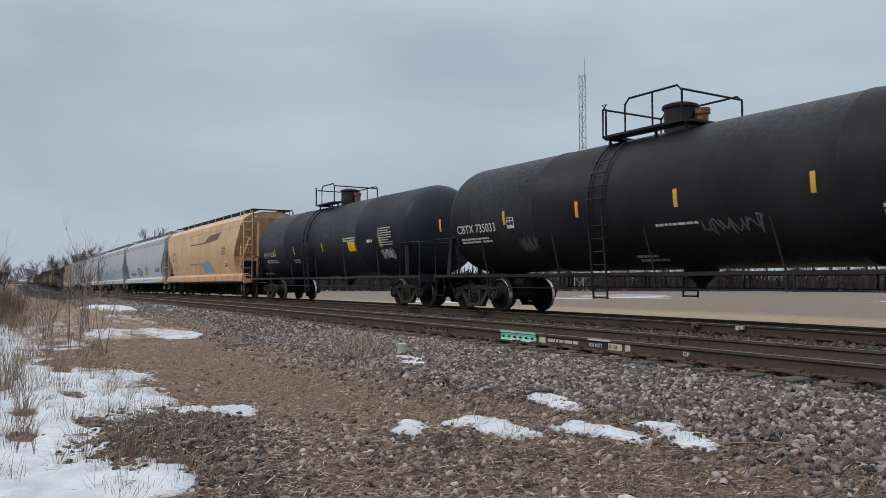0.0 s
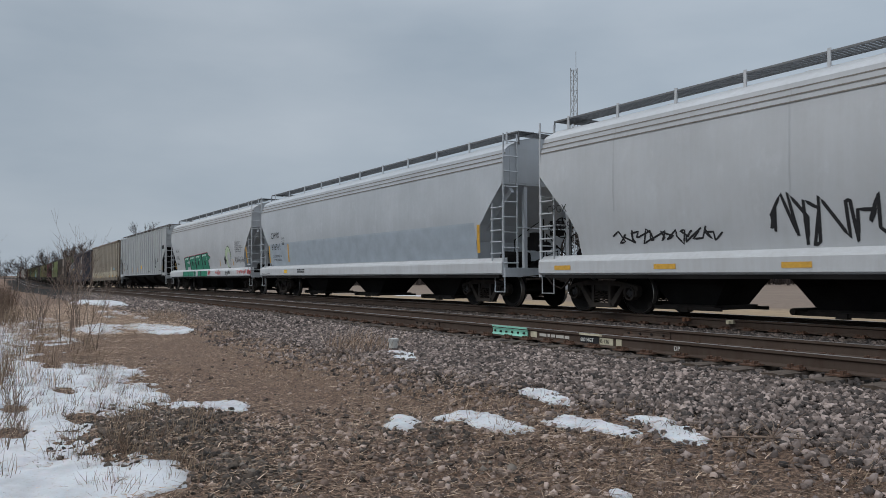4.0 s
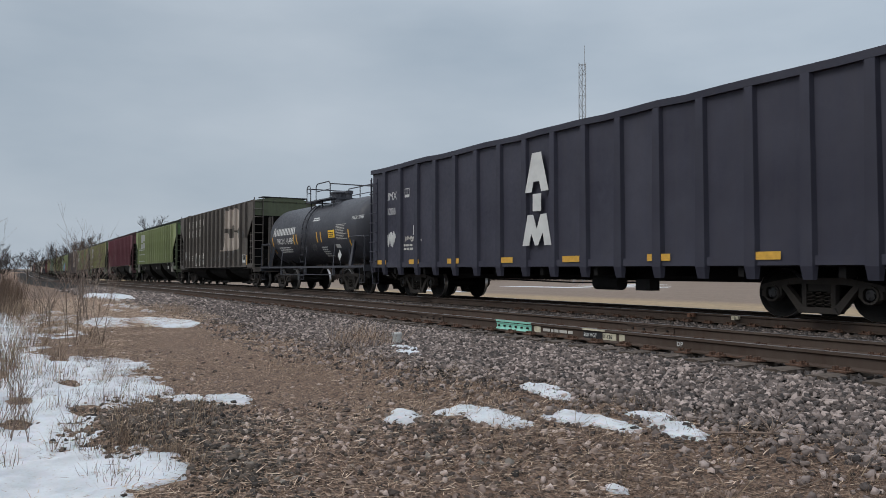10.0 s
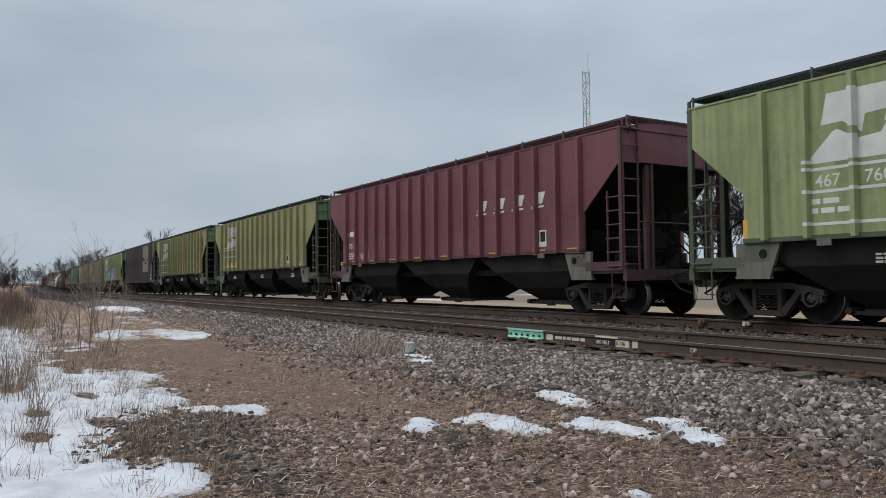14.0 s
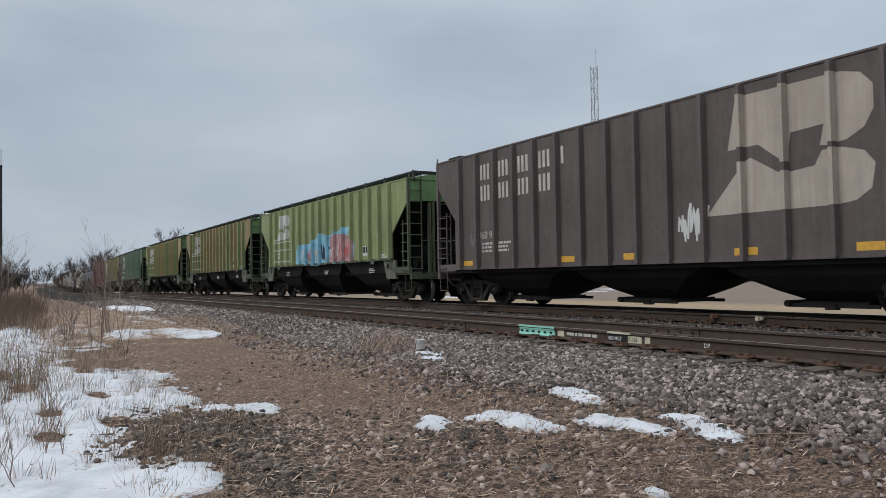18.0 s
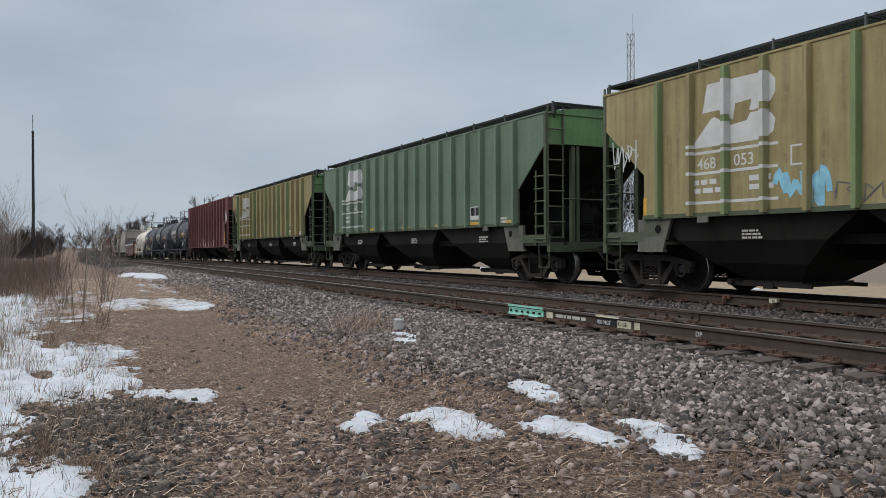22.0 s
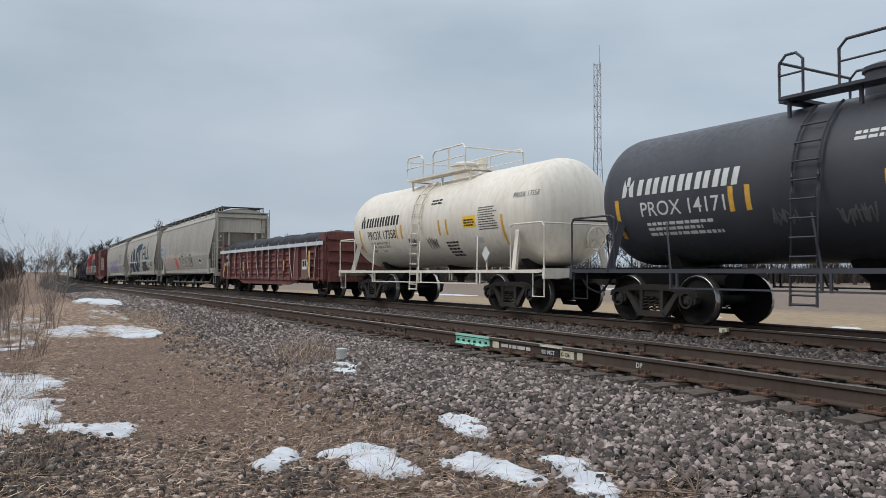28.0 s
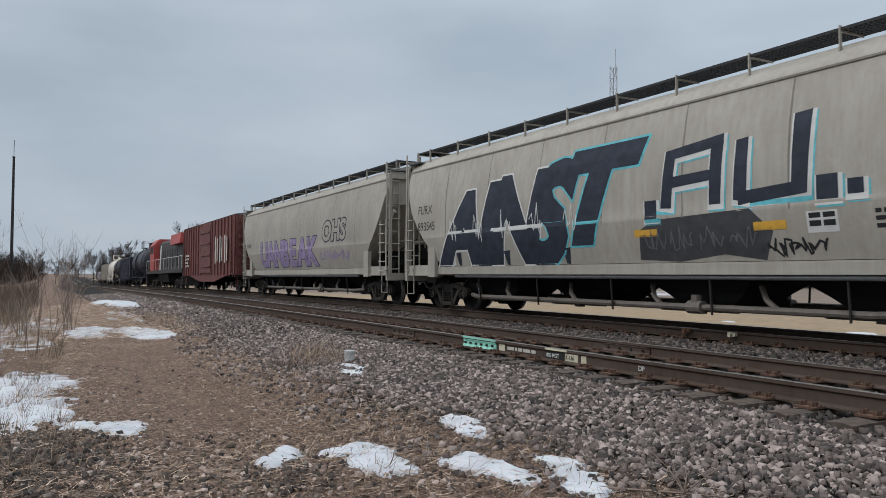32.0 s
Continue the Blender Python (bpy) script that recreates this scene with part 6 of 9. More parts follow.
for k in range(5):
    plate_at(car, rnd.uniform(-8, 7), rnd.uniform(1.35, 2.6), rnd.uniform(0.4, 0.6), rnd.uniform(0.3, 0.7), M_patch, skin, "repaint_patch", 1)
part("side_door", Shape().box(4.55, 5.35, -1.60, -1.52, 1.15, 1.95), M_patch, car)
tag(car, 7.0, 1.62, 0.65, 0.28, M_spray_blue, lambda z: -1.66, 50, 0.02, 7)
tag(car, 0.7, 1.9, 0.9, 0.5, plain("teal_spray", (0.10, 0.25, 0.22), 0.7, 0, 0.2), skin, 51, 0.015, 4)
placard(car, 3.55, 1.3, 0.42, 0.36, skin)

car, skin = tall_gondola(-143.4, -162.95, M_navy, "navy-black gondola with deep ribs", 16, z1=4.22)
letters(car, "AIMX", -8.15, 3.14, 0.25, M_white, skin)
letters(car, "20286", -8.15, 2.66, 0.22, M_white, skin)
for u, z, p in ((0.0, 2.75, [(0, 0), (0.28, 0.95), (0.62, 0.95), (0.9, 0), (0.62, 0), (0.55, 0.25), (0.33, 0.25), (0.26, 0)]),
                (0.3, 2.28, [(0, 0), (0.32, 0), (0.32, 0.42), (0, 0.42)]),
                (-0.1, 1.45, [(0, 0), (0.2, 0.75), (0.42, 0.75), (0.55, 0.4), (0.7, 0.75), (0.92, 0.75), (1.1, 0), (0.84, 0), (0.78, 0.3), (0.6, 0.0), (0.48, 0.0), (0.34, 0.3), (0.26, 0)])):
    part("owner_device", laid(poly_shape([p]), -0.45 + u, z, lambda q: -1.632), M_white, car)
tag(car, -8.1, 1.55, 0.75, 0.6, M_white, skin, 52, 0.03, 9)
tag(car, -6.75, 1.75, 0.6, 0.22, M_dull, skin, 53, 0.014, 8)
print_block(car, -6.8, 1.6, 2, 0.6, 0.07, M_dull, skin, 54)
plate_at(car, -6.2, 1.95, 0.42, 0.3, M_white, skin, "plate", 1)
print_block(car, -6.35, 1.83, 2, 0.7, 0.05, M_dull, skin, 55)
placard(car, -6.75, 3.15, 0.30, 0.28, skin, M_navy)
for x in (-8.5, -6.35, -4.1, -1.6, 0.9, 3.5, 5.9, 8.4):
    plate_at(car, x, 1.04, 0.6, 0.14, M_yellow, lambda z: -1.602, "reflective_stripe", 1)


# ---- short tank cars of one leasing fleet ----
def fleet_tank(a, b, number, mat, ink, label, R=1.31, zc=2.42, seed=60, yellow_x=2.1, p0=-1.0, p1=1.5):
    car, skin = tank_car(a, b, R, zc, mat, label, lx=-0.28, p0=p0, p1=p1, mw=0.25)
    slanted_blocks(car, -3.85, 2.42, 6, 2.35, 0.30, ink, skin)
    blob = [[(0, 0), (0.10, 0.02), (0.14, 0.16), (0.05, 0.36)], [(0.2, 0.02), (0.30, 0), (0.30, 0.34), (0.18, 0.18)], [(0.12, 0.22), (0.20, 0.22), (0.20, 0.40), (0.12, 0.40)]]
    part("maker_device", laid(poly_shape(blob), -4.25, 2.40, skin), ink, car)
    letters(car, "PROX " + number, -3.80, 2.02, 0.26, ink, skin, bold=0.008)
    if ink is M_black:
        letters(car, "LD LMT 202300 LB  91750 KG", -3.7, 1.86, 0.075, ink, skin)
        letters(car, "LT WT   60700 LB  27550 KG", -3.7, 1.74, 0.075, ink, skin)
        letters(car, "NEW             12-2014", -3.7, 1.62, 0.075, ink, skin)
    else:
        print_block(car, -3.7, 1.84, 3, 1.7, 0.055, ink, skin, seed)
    stripes(car, (-1.75, -1.42, 0.88, 1.28), 1.98, 0.42, M_yellow, skin)
    stripes(car, (-4.45, 3.95), 1.62, 0.75, M_yellow, skin, 0.10)
    plate_at(car, yellow_x, 2.12, 0.62, 0.30, M_gold, skin, "yellow_panel")
    print_block(car, yellow_x + 0.06, 2.30, 3, 0.5, 0.04, M_black, lambda z: skin(z) - 0.004, seed + 1)
    part("data_table", laid(bars(10, seed + 2, 0.95, 0.026, 0.034), yellow_x + 0.75, 2.58, skin), M_dull if ink is M_white else M_black, car)
    print_block(car, 1.1, 1.75, 5, 0.75, 0.05, ink, skin, seed + 3)
    print_block(car, 0.4, 2.95, 2, 0.7, 0.05, ink, skin, seed + 4)
    plate_at(car, 2.6, 1.72, 0.4, 0.14, M_white, skin, "plate")
    tag(car, -1.0, 1.65, 0.5, 0.35, M_spray_grey, skin, seed + 5, 0.012)
    tag(car, 0.1, 1.6, 0.6, 0.4, M_spray_grey, skin, seed + 6, 0.012)
    # diamond hazard plate on a post
    s = Shape().beam((3.45, -1.36, 1.0), (3.45, -1.36, 1.3), 0.03, 0.03)
    part("plate_post", s, mat, car)
    s = Shape().prism([(3.45, 1.22), (3.62, 1.42), (3.45, 1.62), (3.28, 1.42)], -1.40, -1.385)
    part("hazard_plate", s, M_white, car)
    letters(car, "PROX " + number, (a - b) / 2 - 1.85, 2.72, 0.13, ink, lambda z: skin(z) + 0.0, proud=0.006)
    return car


fleet_tank(-162.6, -174.8, "16489", M_tank3, M_white, "charcoal-black tank car with yellow stripes and white lettering", seed=60)

# older brown hopper
def old_hopper(a, b, mat, label, number, seed, tags, end=None, device=(2.40, 3.25), upright=()):
    car, skin = ribbed_hopper(a, b, mat, label, xe=7.72, z_eave=4.28, z_sill=1.08, ribs=16, reach=6.53, cut=1.0, notch=(3.56, 2.47), deep=True, end_mat=end or M_green_end)
    x = -5.52
    word_blocks(car, x, 3.50, (2, 2, 2, 2, 1), 0.42, M_dull, skin, 0.871)
    word_blocks(car, x, 2.92, (2, 2, 2, 2), 0.42, M_dull, skin, 0.871)
    letters(car, number, x + 0.05, 1.87, 0.20, M_dull, skin)
    railway_device(car, device[0], 1.90, device[1], 2.14, M_device, skin)
    print_block(car, x + 0.2, 1.7, 3, 1.6, 0.06, M_dull, skin, seed)
    stripes(car, upright, 1.12, 0.5, M_yellow, skin, 0.10)
    for sx in () if upright else (-6.3, -1.95, 0.15, 3.0, 5.3):
        plate_at(car, sx, 1.14, 0.5, 0.14, M_yellow, skin, "reflective_stripe", 1)
    placard(car, 6.02, 1.25, 0.48, 0.40, skin)
    for k, (tx, tz, w, h, m) in enumerate(tags):
        tag(car, tx, tz, w, h, m, lambda z: skin(z) - 0.002, seed + 3 + k, 0.025, 8)
    return car, skin


car, skin = old_hopper(-174.65, -190.95, M_bn_brown, "sooty brown covered hopper with a large faded white device", "460 530", 70,
                       ((-6.7, 1.4, 0.7, 0.8, M_white), (-0.7, 1.2, 2.6, 0.8, M_spray_grey), (2.6, 1.3, 2.6, 0.8, M_spray_grey), (5.3, 2.4, 0.9, 0.6, M_spray_grey)), M_dark_green, (2.33, 3.25), (-6.55, -1.3, 1.4, 3.75, 6.7))
part("graffiti_fill", laid(poly_shape([[(0, 0), (0.05, 0.7), (0.7, 0.8), (1.2, 0.66), (2.4, 0.75), (2.5, 0.1), (1.2, 0.0)]]), -4.0, 1.15, skin), M_dull, car)
for k in range(3):
    tag(car, -3.9 + 0.85 * k, 1.2, 0.7, 0.6, M_black, lambda z: skin(z) - 0.004, 78 + k, 0.012, 6)


# ---- the long run of ribbed grain hoppers ----
def grain_hopper(a, b, mat, label, number="", seed=80, ink=None, extra=None, rib_mats=(), trim=None, stripe_xs=(-6.7, -1.2, 1.4, 4.1, 6.5)):
    car, skin = ribbed_hopper(a, b, mat, label, end_mat=M_green_end, rib_mats=rib_mats, trim=trim or M_dark_green)
    ink = ink or M_dull
    railway_device(car, -5.47, 2.69, 1.84, 1.12, ink, skin)
    rules(car, -5.48, (2.57, 2.20, 1.67), 1.90, ink, skin)
    if number:
        letters(car, number[:3], -5.30, 2.30, 0.20, ink, skin, bold=0.006)
        letters(car, number[-3:], -4.48, 2.30, 0.20, ink, skin, bold=0.006)
    print_block(car, -5.45, 2.02, 2, 0.8, 0.09, ink, skin, seed)
    print_block(car, -4.15, 2.02, 2, 0.5, 0.09, ink, skin, seed + 1)
    placard(car, 4.32, 1.66, 0.52, 0.36, skin)
    part("plate_frame", laid(poly_shape([[(0, 0), (0.26, 0), (0.26, 0.03), (0, 0.03)], [(0, 0.3), (0.26, 0.3), (0.26, 0.33), (0, 0.33)], [(0, 0), (0.03, 0), (0.03, 0.33), (0, 0.33)], [(0.23, 0), (0.26, 0), (0.26, 0.33), (0.23, 0.33)]]), -3.35, 2.2, skin), ink, car)
    stripes(car, stripe_xs, 1.44, 0.42, M_yellow, skin, 0.09)
    print_block(car, 5.6, 1.62, 2, 0.7, 0.05, ink, skin, seed + 2)
    tag(car, -2.6, 1.5, 2.6, 0.45, extra or M_spray_grey, lambda z: skin(z) - 0.002, seed + 3, 0.010, 14)
    # faint chalk marks on the black bays
    for k, x in enumerate((-4.4, 0.3, 4.6)):
        print_block(car, x, 1.16, 3, 0.5, 0.035, M_dull, lambda z: -1.49, seed + 5 + k)
    return car, skin


car, skin = grain_hopper(-191.0, -208.4, M_green, "leaf-green ribbed covered hopper with white device", "467 760", 80, M_white, rib_mats=(M_green_rib,))
stripes(car, (6.5,), 1.52, 1.0, M_yellow, skin, 0.12)
car, skin = ribbed_hopper(-208.75, -225.85, M_maroon, "maroon ribbed covered hopper with pale lettering", end_mat=M_maroon, walk_mat=M_maroon_dark, trim=M_maroon_dark, rib_mats=(M_maroon_rib,))
for k in range(4):
    part("company_letter", laid(poly_shape([[(0, 0), (0.40, 0), (0.52, 0.28), (0.12, 0.28)], [(-0.04, -0.1), (0.45, -0.1), (0.47, -0.05), (-0.02, -0.05)]]), 2.35 + k * 0.82, 2.68, skin), M_white, car)
letters(car, "467812", -6.45, 2.0, 0.20, M_white, skin)
print_block(car, -6.4, 2.45, 1, 0.9, 0.18, M_white, skin, 90)
print_block(car, -6.4, 1.8, 3, 1.2, 0.05, M_white, skin, 91)
placard(car, 4.85, 1.62, 0.5, 0.40, skin)
tag(car, -4.4, 1.85, 1.7, 0.8, M_spray_grey, skin, 92, 0.012, 6)
tag(car, -5.2, 1.5, 0.8, 0.4, M_spray_pink, skin, 93, 0.02, 8)
for x in (-6.9, -5.9, -4.4, -2.9, -1.2, 0.4, 2.9, 4.8, 6.1):
    plate_at(car, x, 1.42, 0.5, 0.13, M_yellow, skin, "reflective_stripe", 1)
plate_at(car, 1.4, 1.75, 0.7, 0.25, M_brown, skin, "plate", 1)

car, skin = grain_hopper(-225.5, -243.5, M_olive_b, "olive-green ribbed covered hopper with a banded number panel", "", 100)
plate_at(car, -5.48, 1.95, 1.9, 0.22, M_deep_green, skin, "colour_band", 1)
plate_at(car, -5.48, 1.74, 1.9, 0.18, M_gold, skin, "colour_band", 1)
car, skin = grain_hopper(-243.5, -261.0, M_olive, "rust-stained olive covered hopper with black tags", "467 608", 110, extra=M_black, rib_mats=(M_olive, M_rib_green, M_olive_b))
tag(car, 5.7, 2.6, 1.5, 1.3, M_black, skin, 116, 0.02, 8)
tag(car, -2.6, 1.55, 2.4, 0.6, M_black, lambda z: skin(z) - 0.002, 117, 0.03, 5)
car, skin = old_hopper(-260.65, -277.55, M_bn_brown2, "purplish-brown covered hopper with a large white device", "460 910", 120, ((1.75, 1.4, 0.75, 0.9, M_white), (-5.9, 1.6, 0.6, 0.5, M_spray_grey)))
car, skin = grain_hopper(-277.9, -295.3, M_green, "leaf-green covered hopper with a pale blue graffiti panel", "", 130, M_white, rib_mats=(M_green_rib,))
body = [(0, 0.1), (0.1, 0.75), (0.75, 0.95), (1.3, 0.9), (2.0, 1.05), (2.6, 1.3), (3.4, 1.15), (4.6, 1.35), (5.2, 1.4), (5.0, 0.9), (5.6, 0.75), (5.5, 0.1), (4.4, -0.02), (3.2, 0.08), (2.2, -0.05), (1.0, 0.02)]
painted(car, "graffiti_fill", [[(u * 1.15, v) for u, v in body]], -2.85, 1.44, M_spray_blue, skin)
painted(car, "graffiti_fill", [[(3.9, 0.1), (4.0, 1.1), (5.2, 1.2), (6.2, 0.95), (6.3, 0.1)]], -2.8, 1.42, M_spray_pink, lambda z: skin(z) - 0.004)
for k in range(6):
    tag(car, -2.6 + k * 0.95, 1.5, 1.0, 0.85, (M_white, M_spray_red, M_dull, M_spray_navy)[k % 4], lambda z: skin(z) - 0.010, 140 + k, 0.035, 4)
stripes(car, (6.5,), 1.42, 0.9, M_yellow, skin, 0.12)
car, skin = grain_hopper(-295.5, -312.85, M_olive_rust, "olive covered hopper with long rust runs", "", 150, extra=M_black, rib_mats=(M_olive_b, M_olive, M_olive_b, M_rib_green))
letters(car, "RAIN", 4.5, 2.12, 0.20, M_dull, skin)
car, skin = grain_hopper(-312.6, -330.9, M_olive, "yellow-olive covered hopper with blue and white tags", "468 053", 160, M_white, rib_mats=(M_olive, M_olive_b, M_rib_green))
tag(car, -3.6, 1.5, 1.0, 0.75, M_spray_blue, skin, 166, 0.05, 5)
tag(car, 3.2, 1.5, 1.6, 0.75, M_white, skin, 167, 0.04, 6)
tag(car, -7.6, 2.4, 0.8, 0.7, M_white, skin, 168, 0.014, 8)
car, skin = grain_hopper(-330.9, -348.3, M_deep_green, "weathered green covered hopper with white number panel", "471 683", 170, M_white, rib_mats=(M_deep_rib,), stripe_xs=())
for x in (-6.6, -3.1, -0.2, 2.2, 4.3, 6.1):
    plate_at(car, x, 1.45, 0.5, 0.14, M_yellow, skin, "reflective_stripe", 1)
car, skin = grain_hopper(-348.3, -365.6, M_olive, "mustard-olive covered hopper with a few green ribs", "467 435", 180, M_white, rib_mats=(M_olive, M_olive, M_rib_green, M_olive_b))
tag(car, -7.4, 2.6, 0.9, 0.9, M_black, skin, 186, 0.016, 8)
car, skin = ribbed_hopper(-365.5, -382.5, M_red, "iron-red covered hopper with a flaking white skirt", xe=7.65, z_eave=4.22, z_sill=1.08, ribs=14, reach=6.45, cut=1.0, notch=(3.46, 2.60), rib_shift=0.3, deep=True, walk_mat=M_red)
part("round_device", laid(poly_shape([[(0.30 * math.cos(k * math.tau / 24), 0.30 * math.sin(k * math.tau / 24)) for k in range(24)]]), 5.4, 3.45, skin), M_white, car)
part("round_device", laid(poly_shape([[(0.22 * math.cos(k * math.tau / 24), 0.22 * math.sin(k * math.tau / 24)) for k in range(24)]]), 5.4, 3.45, skin, 0.006), M_red, car)
part("round_device", laid(poly_shape([[(-0.17, -0.05), (0.17, -0.05), (0.17, 0.05), (-0.17, 0.05)], [(-0.05, -0.17), (0.05, -0.17), (0.05, 0.17), (-0.05, 0.17)]]), 5.4, 3.45, skin, 0.008), M_white, car)
rnd = random.Random(3)
for k in range(12):
    x = -3.6 + k * 0.56
    h = rnd.uniform(0.3, 0.75)
    part("flaked_paint", laid(poly_shape([[(0, 0), (0.08, h * 0.8), (0.25, h), (0.4, h * 0.7), (0.5, 0.02)]]), x, 1.12, skin), M_dull, car)
letters(car, "3131", -5.5, 1.55, 0.22, M_white, skin)
tag(car, 7.0, 2.5, 0.5, 0.9, M_white, skin, 190, 0.02, 6)
stripes(car, (6.6, -6.8), 1.15, 0.9, M_yellow, skin, 0.09)
placard(car, 5.2, 1.35, 0.4, 0.36, skin)

fleet_tank(-383.4, -395.7, "17671", M_tank3, M_white, "charcoal tank car with blue bearing caps", seed=200)
fleet_tank(-395.7, -407.9, "15335", M_tank3, M_white, "charcoal tank car with a white data table", seed=210)
fleet_tank(-407.9, -420.1, "14171", M_tank3, M_white, "blue-black tank car with white fleet number", seed=220)
fleet_tank(-420.1, -432.7, "17358", M_tank_white, M_black, "cream-white tank car streaked with brown stains", R=1.31, seed=230, yellow_x=2.2, p0=-1.6, p1=1.8)

car, skin = low_gondola(-432.7, -449.4, M_gon_red, "rusty red gondola under a black tarpaulin with straps", M_tarp, M_hem)
face = lambda z: -1.575
letters(car, "641871", -6.75, 1.30, 0.26, M_white, face)
letters(car, "MP", -6.35, 1.68, 0.20, M_white, face)
for x in (-6.9, -3.2, 3.0):
    plate_at(car, x, 1.05, 0.14, 0.42, M_yellow, face, "reflective_stripe", 1)
plate_at(car, 6.05, 0.80, 0.16, 1.0, M_yellow, face, "reflective_stripe", 1)
placard(car, 5.35, 1.08, 0.5, 0.38, face)
plate_at(car, 5.2, 0.72, 0.8, 0.7, M_brown, lambda z: -1.57, "patch_plate", 1)

def big_word(car, word, x, z, h, skin, fill, rim, shear=0.0, stretch=1.0, grow=0.05, bold=0.05):
    part("graffiti_outline", laid(flat_text(word, h, bold, shear, grow, stretch), x, z, skin, 0.005), rim, car)
    part("graffiti_letters", laid(flat_text(word, h, bold, shear, 0.0, stretch), x, z, skin, 0.009), fill, car)


# three dusty beige hoppers
car, skin = round_hopper(-449.4, -468.4, M_beige, "dusty beige covered hopper with outline graffiti", "trin", n_bays=4)
plate_at(car, -8.09, 2.18, 1.45, 0.76, M_panel_blue, skin, "number_panel")
letters(car, "WFRX", -7.98, 2.62, 0.22, M_black, skin, proud=0.007)
letters(car, "893754", -7.95, 2.26, 0.22, M_black, skin, proud=0.007)
for k, (c, z, h) in enumerate((("G", 1.46, 0.68), ("Z", 1.50, 0.62), ("e", 1.48, 0.72), ("C", 1.46, 0.66))):
    big_word(car, c, -0.55 + k * 0.80, z, h, skin, M_beige, M_black, 0.0, 1.25, 0.030, 0.07)
tag(car, -1.15, 1.75, 0.4, 0.4, M_black, skin, 241, 0.016, 4)
tag(car, 2.35, 1.42, 0.6, 0.62, M_black, skin, 245, 0.018, 4)
part("graffiti_fill", laid(poly_shape([[(-0.05, 0.25), (0.0, 0.45), (0.2, 0.58), (0.5, 0.52), (0.72, 0.25), (0.85, -0.05), (1.0, -0.2), (0.95, -0.55), (0.30, -0.58), (0.22, -0.2)]]), -2.75, 1.72, skin), M_spray_red, car)
tag(car, -2.65, 1.75, 0.7, 0.5, M_gold, lambda z: skin(z) - 0.003, 246, 0.012, 5)
tag(car, -2.45, 1.15, 0.75, 0.14, M_gold, lambda z: skin(z) - 0.003, 247, 0.008, 8)
part("graffiti_fill", laid(poly_shape([[(0.1, 0.2), (0.0, 0.5), (0.25, 0.72), (0.7, 0.68), (0.95, 0.45), (1.15, 0.1), (0.8, -0.05), (0.4, 0.02)]]), -5.8, 1.5, skin), M_spray_pink, car)
placard(car, 4.75, 1.55, 0.55, 0.32, skin)
stripes(car, (6.25,), 2.1, 0.55, M_yellow, skin, 0.13)
stripes(car, (4.1, 1.4, -1.3), 1.48, 0.32, M_yellow, skin, 0.12, -0.08)

car, skin = round_hopper(-468.4, -487.7, M_beige, "dusty beige covered hopper with large black block letters", "trin", n_bays=4)
letters(car, "FURX", -8.05, 2.72, 0.24, M_black, skin)
letters(car, "893545", -8.05, 2.25, 0.24, M_black, skin)


for c, x, z, h, wide in (("A", -6.75, 1.28, 1.75, 1.15), ("I", -4.95, 1.30, 1.85, 1.1), ("N", -4.35, 1.28, 1.95, 0.95), ("S", -2.75, 1.34, 2.00, 1.05), ("T", -1.55, 1.75, 1.72, 1.25)):
    big_word(car, c, x, z, h, skin, M_spray_navy, M_spray_cyan if c in "ST" else M_white, 0.34, wide, 0.045, 0.085)


def squared(car, polys, x, z):
    """Square-cut sprayed bars with a pale edge below and to the right."""
    for p in polys:
        grow_x, grow_z = 0.07, 0.09
        edge = [(u + (grow_x if u > 0.5 * (min(q[0] for q in p) + max(q[0] for q in p)) else -0.03), v - grow_z if v < 0.5 * (min(q[1] for q in p) + max(q[1] for q in p)) else v) for u, v in p]
        part("graffiti_outline", laid(poly_shape([[(u + 0.03, v - 0.03) for u, v in edge]]), x, z, skin, 0.004), M_spray_cyan, car)
        part("graffiti_edge", laid(poly_shape([edge]), x, z, skin, 0.006), M_white, car)
    for p in polys:
        part("graffiti_letter", laid(poly_shape([p]), x, z, skin, 0.010), M_spray_navy, car)


squared(car, [[(0, 0.02), (0.26, 0), (0.36, 1.02), (0.12, 1.04)], [(0.12, 0.86), (1.42, 0.98), (1.42, 1.18), (0.12, 1.04)], [(1.12, 0.0), (1.36, 0.0), (1.42, 1.10), (1.16, 1.10)], [(0.2, 0.36), (1.2, 0.42), (1.2, 0.60), (0.2, 0.56)]], 1.62, 2.18)
squared(car, [[(0, 0.10), (0.26, 0.05), (0.30, 1.10), (0.06, 1.08)], [(0.1, 0.0), (1.35, 0.10), (1.35, 0.30), (0.1, 0.22)], [(1.08, 0.10), (1.35, 0.10), (1.42, 1.35), (1.12, 1.33)]], 3.24, 2.12)
squared(car, [[(0, 0), (0.30, 0.0), (0.30, 0.34), (0, 0.34)]], 1.22, 2.02)
squared(car, [[(0, 0), (0.34, 0.0), (0.34, 0.36), (0, 0.36)]], 4.74, 2.10)
squared(car, [[(0, 0), (0.24, 0.0), (0.24, 0.22), (0, 0.22)]], 5.22, 2.14)
part("graffiti_fill", laid(poly_shape([[(0, 0), (0.1, 0.55), (0.5, 0.72), (2.6, 0.78), (3.0, 0.4), (2.8, -0.05), (2.0, 0.06), (1.0, -0.05)]]), 0.95, 1.28, skin), M_spray_lead, car)
for k in range(4):
    tag(car, 1.15 + 0.65 * k, 1.32, 0.6, 0.55, M_spray_grey, lambda z: skin(z) - 0.004, 250 + k, 0.014, 3)
tag(car, 3.85, 1.25, 1.0, 0.35, M_black, skin, 256, 0.018, 8)
placard(car, 4.55, 1.62, 0.5, 0.32, skin)
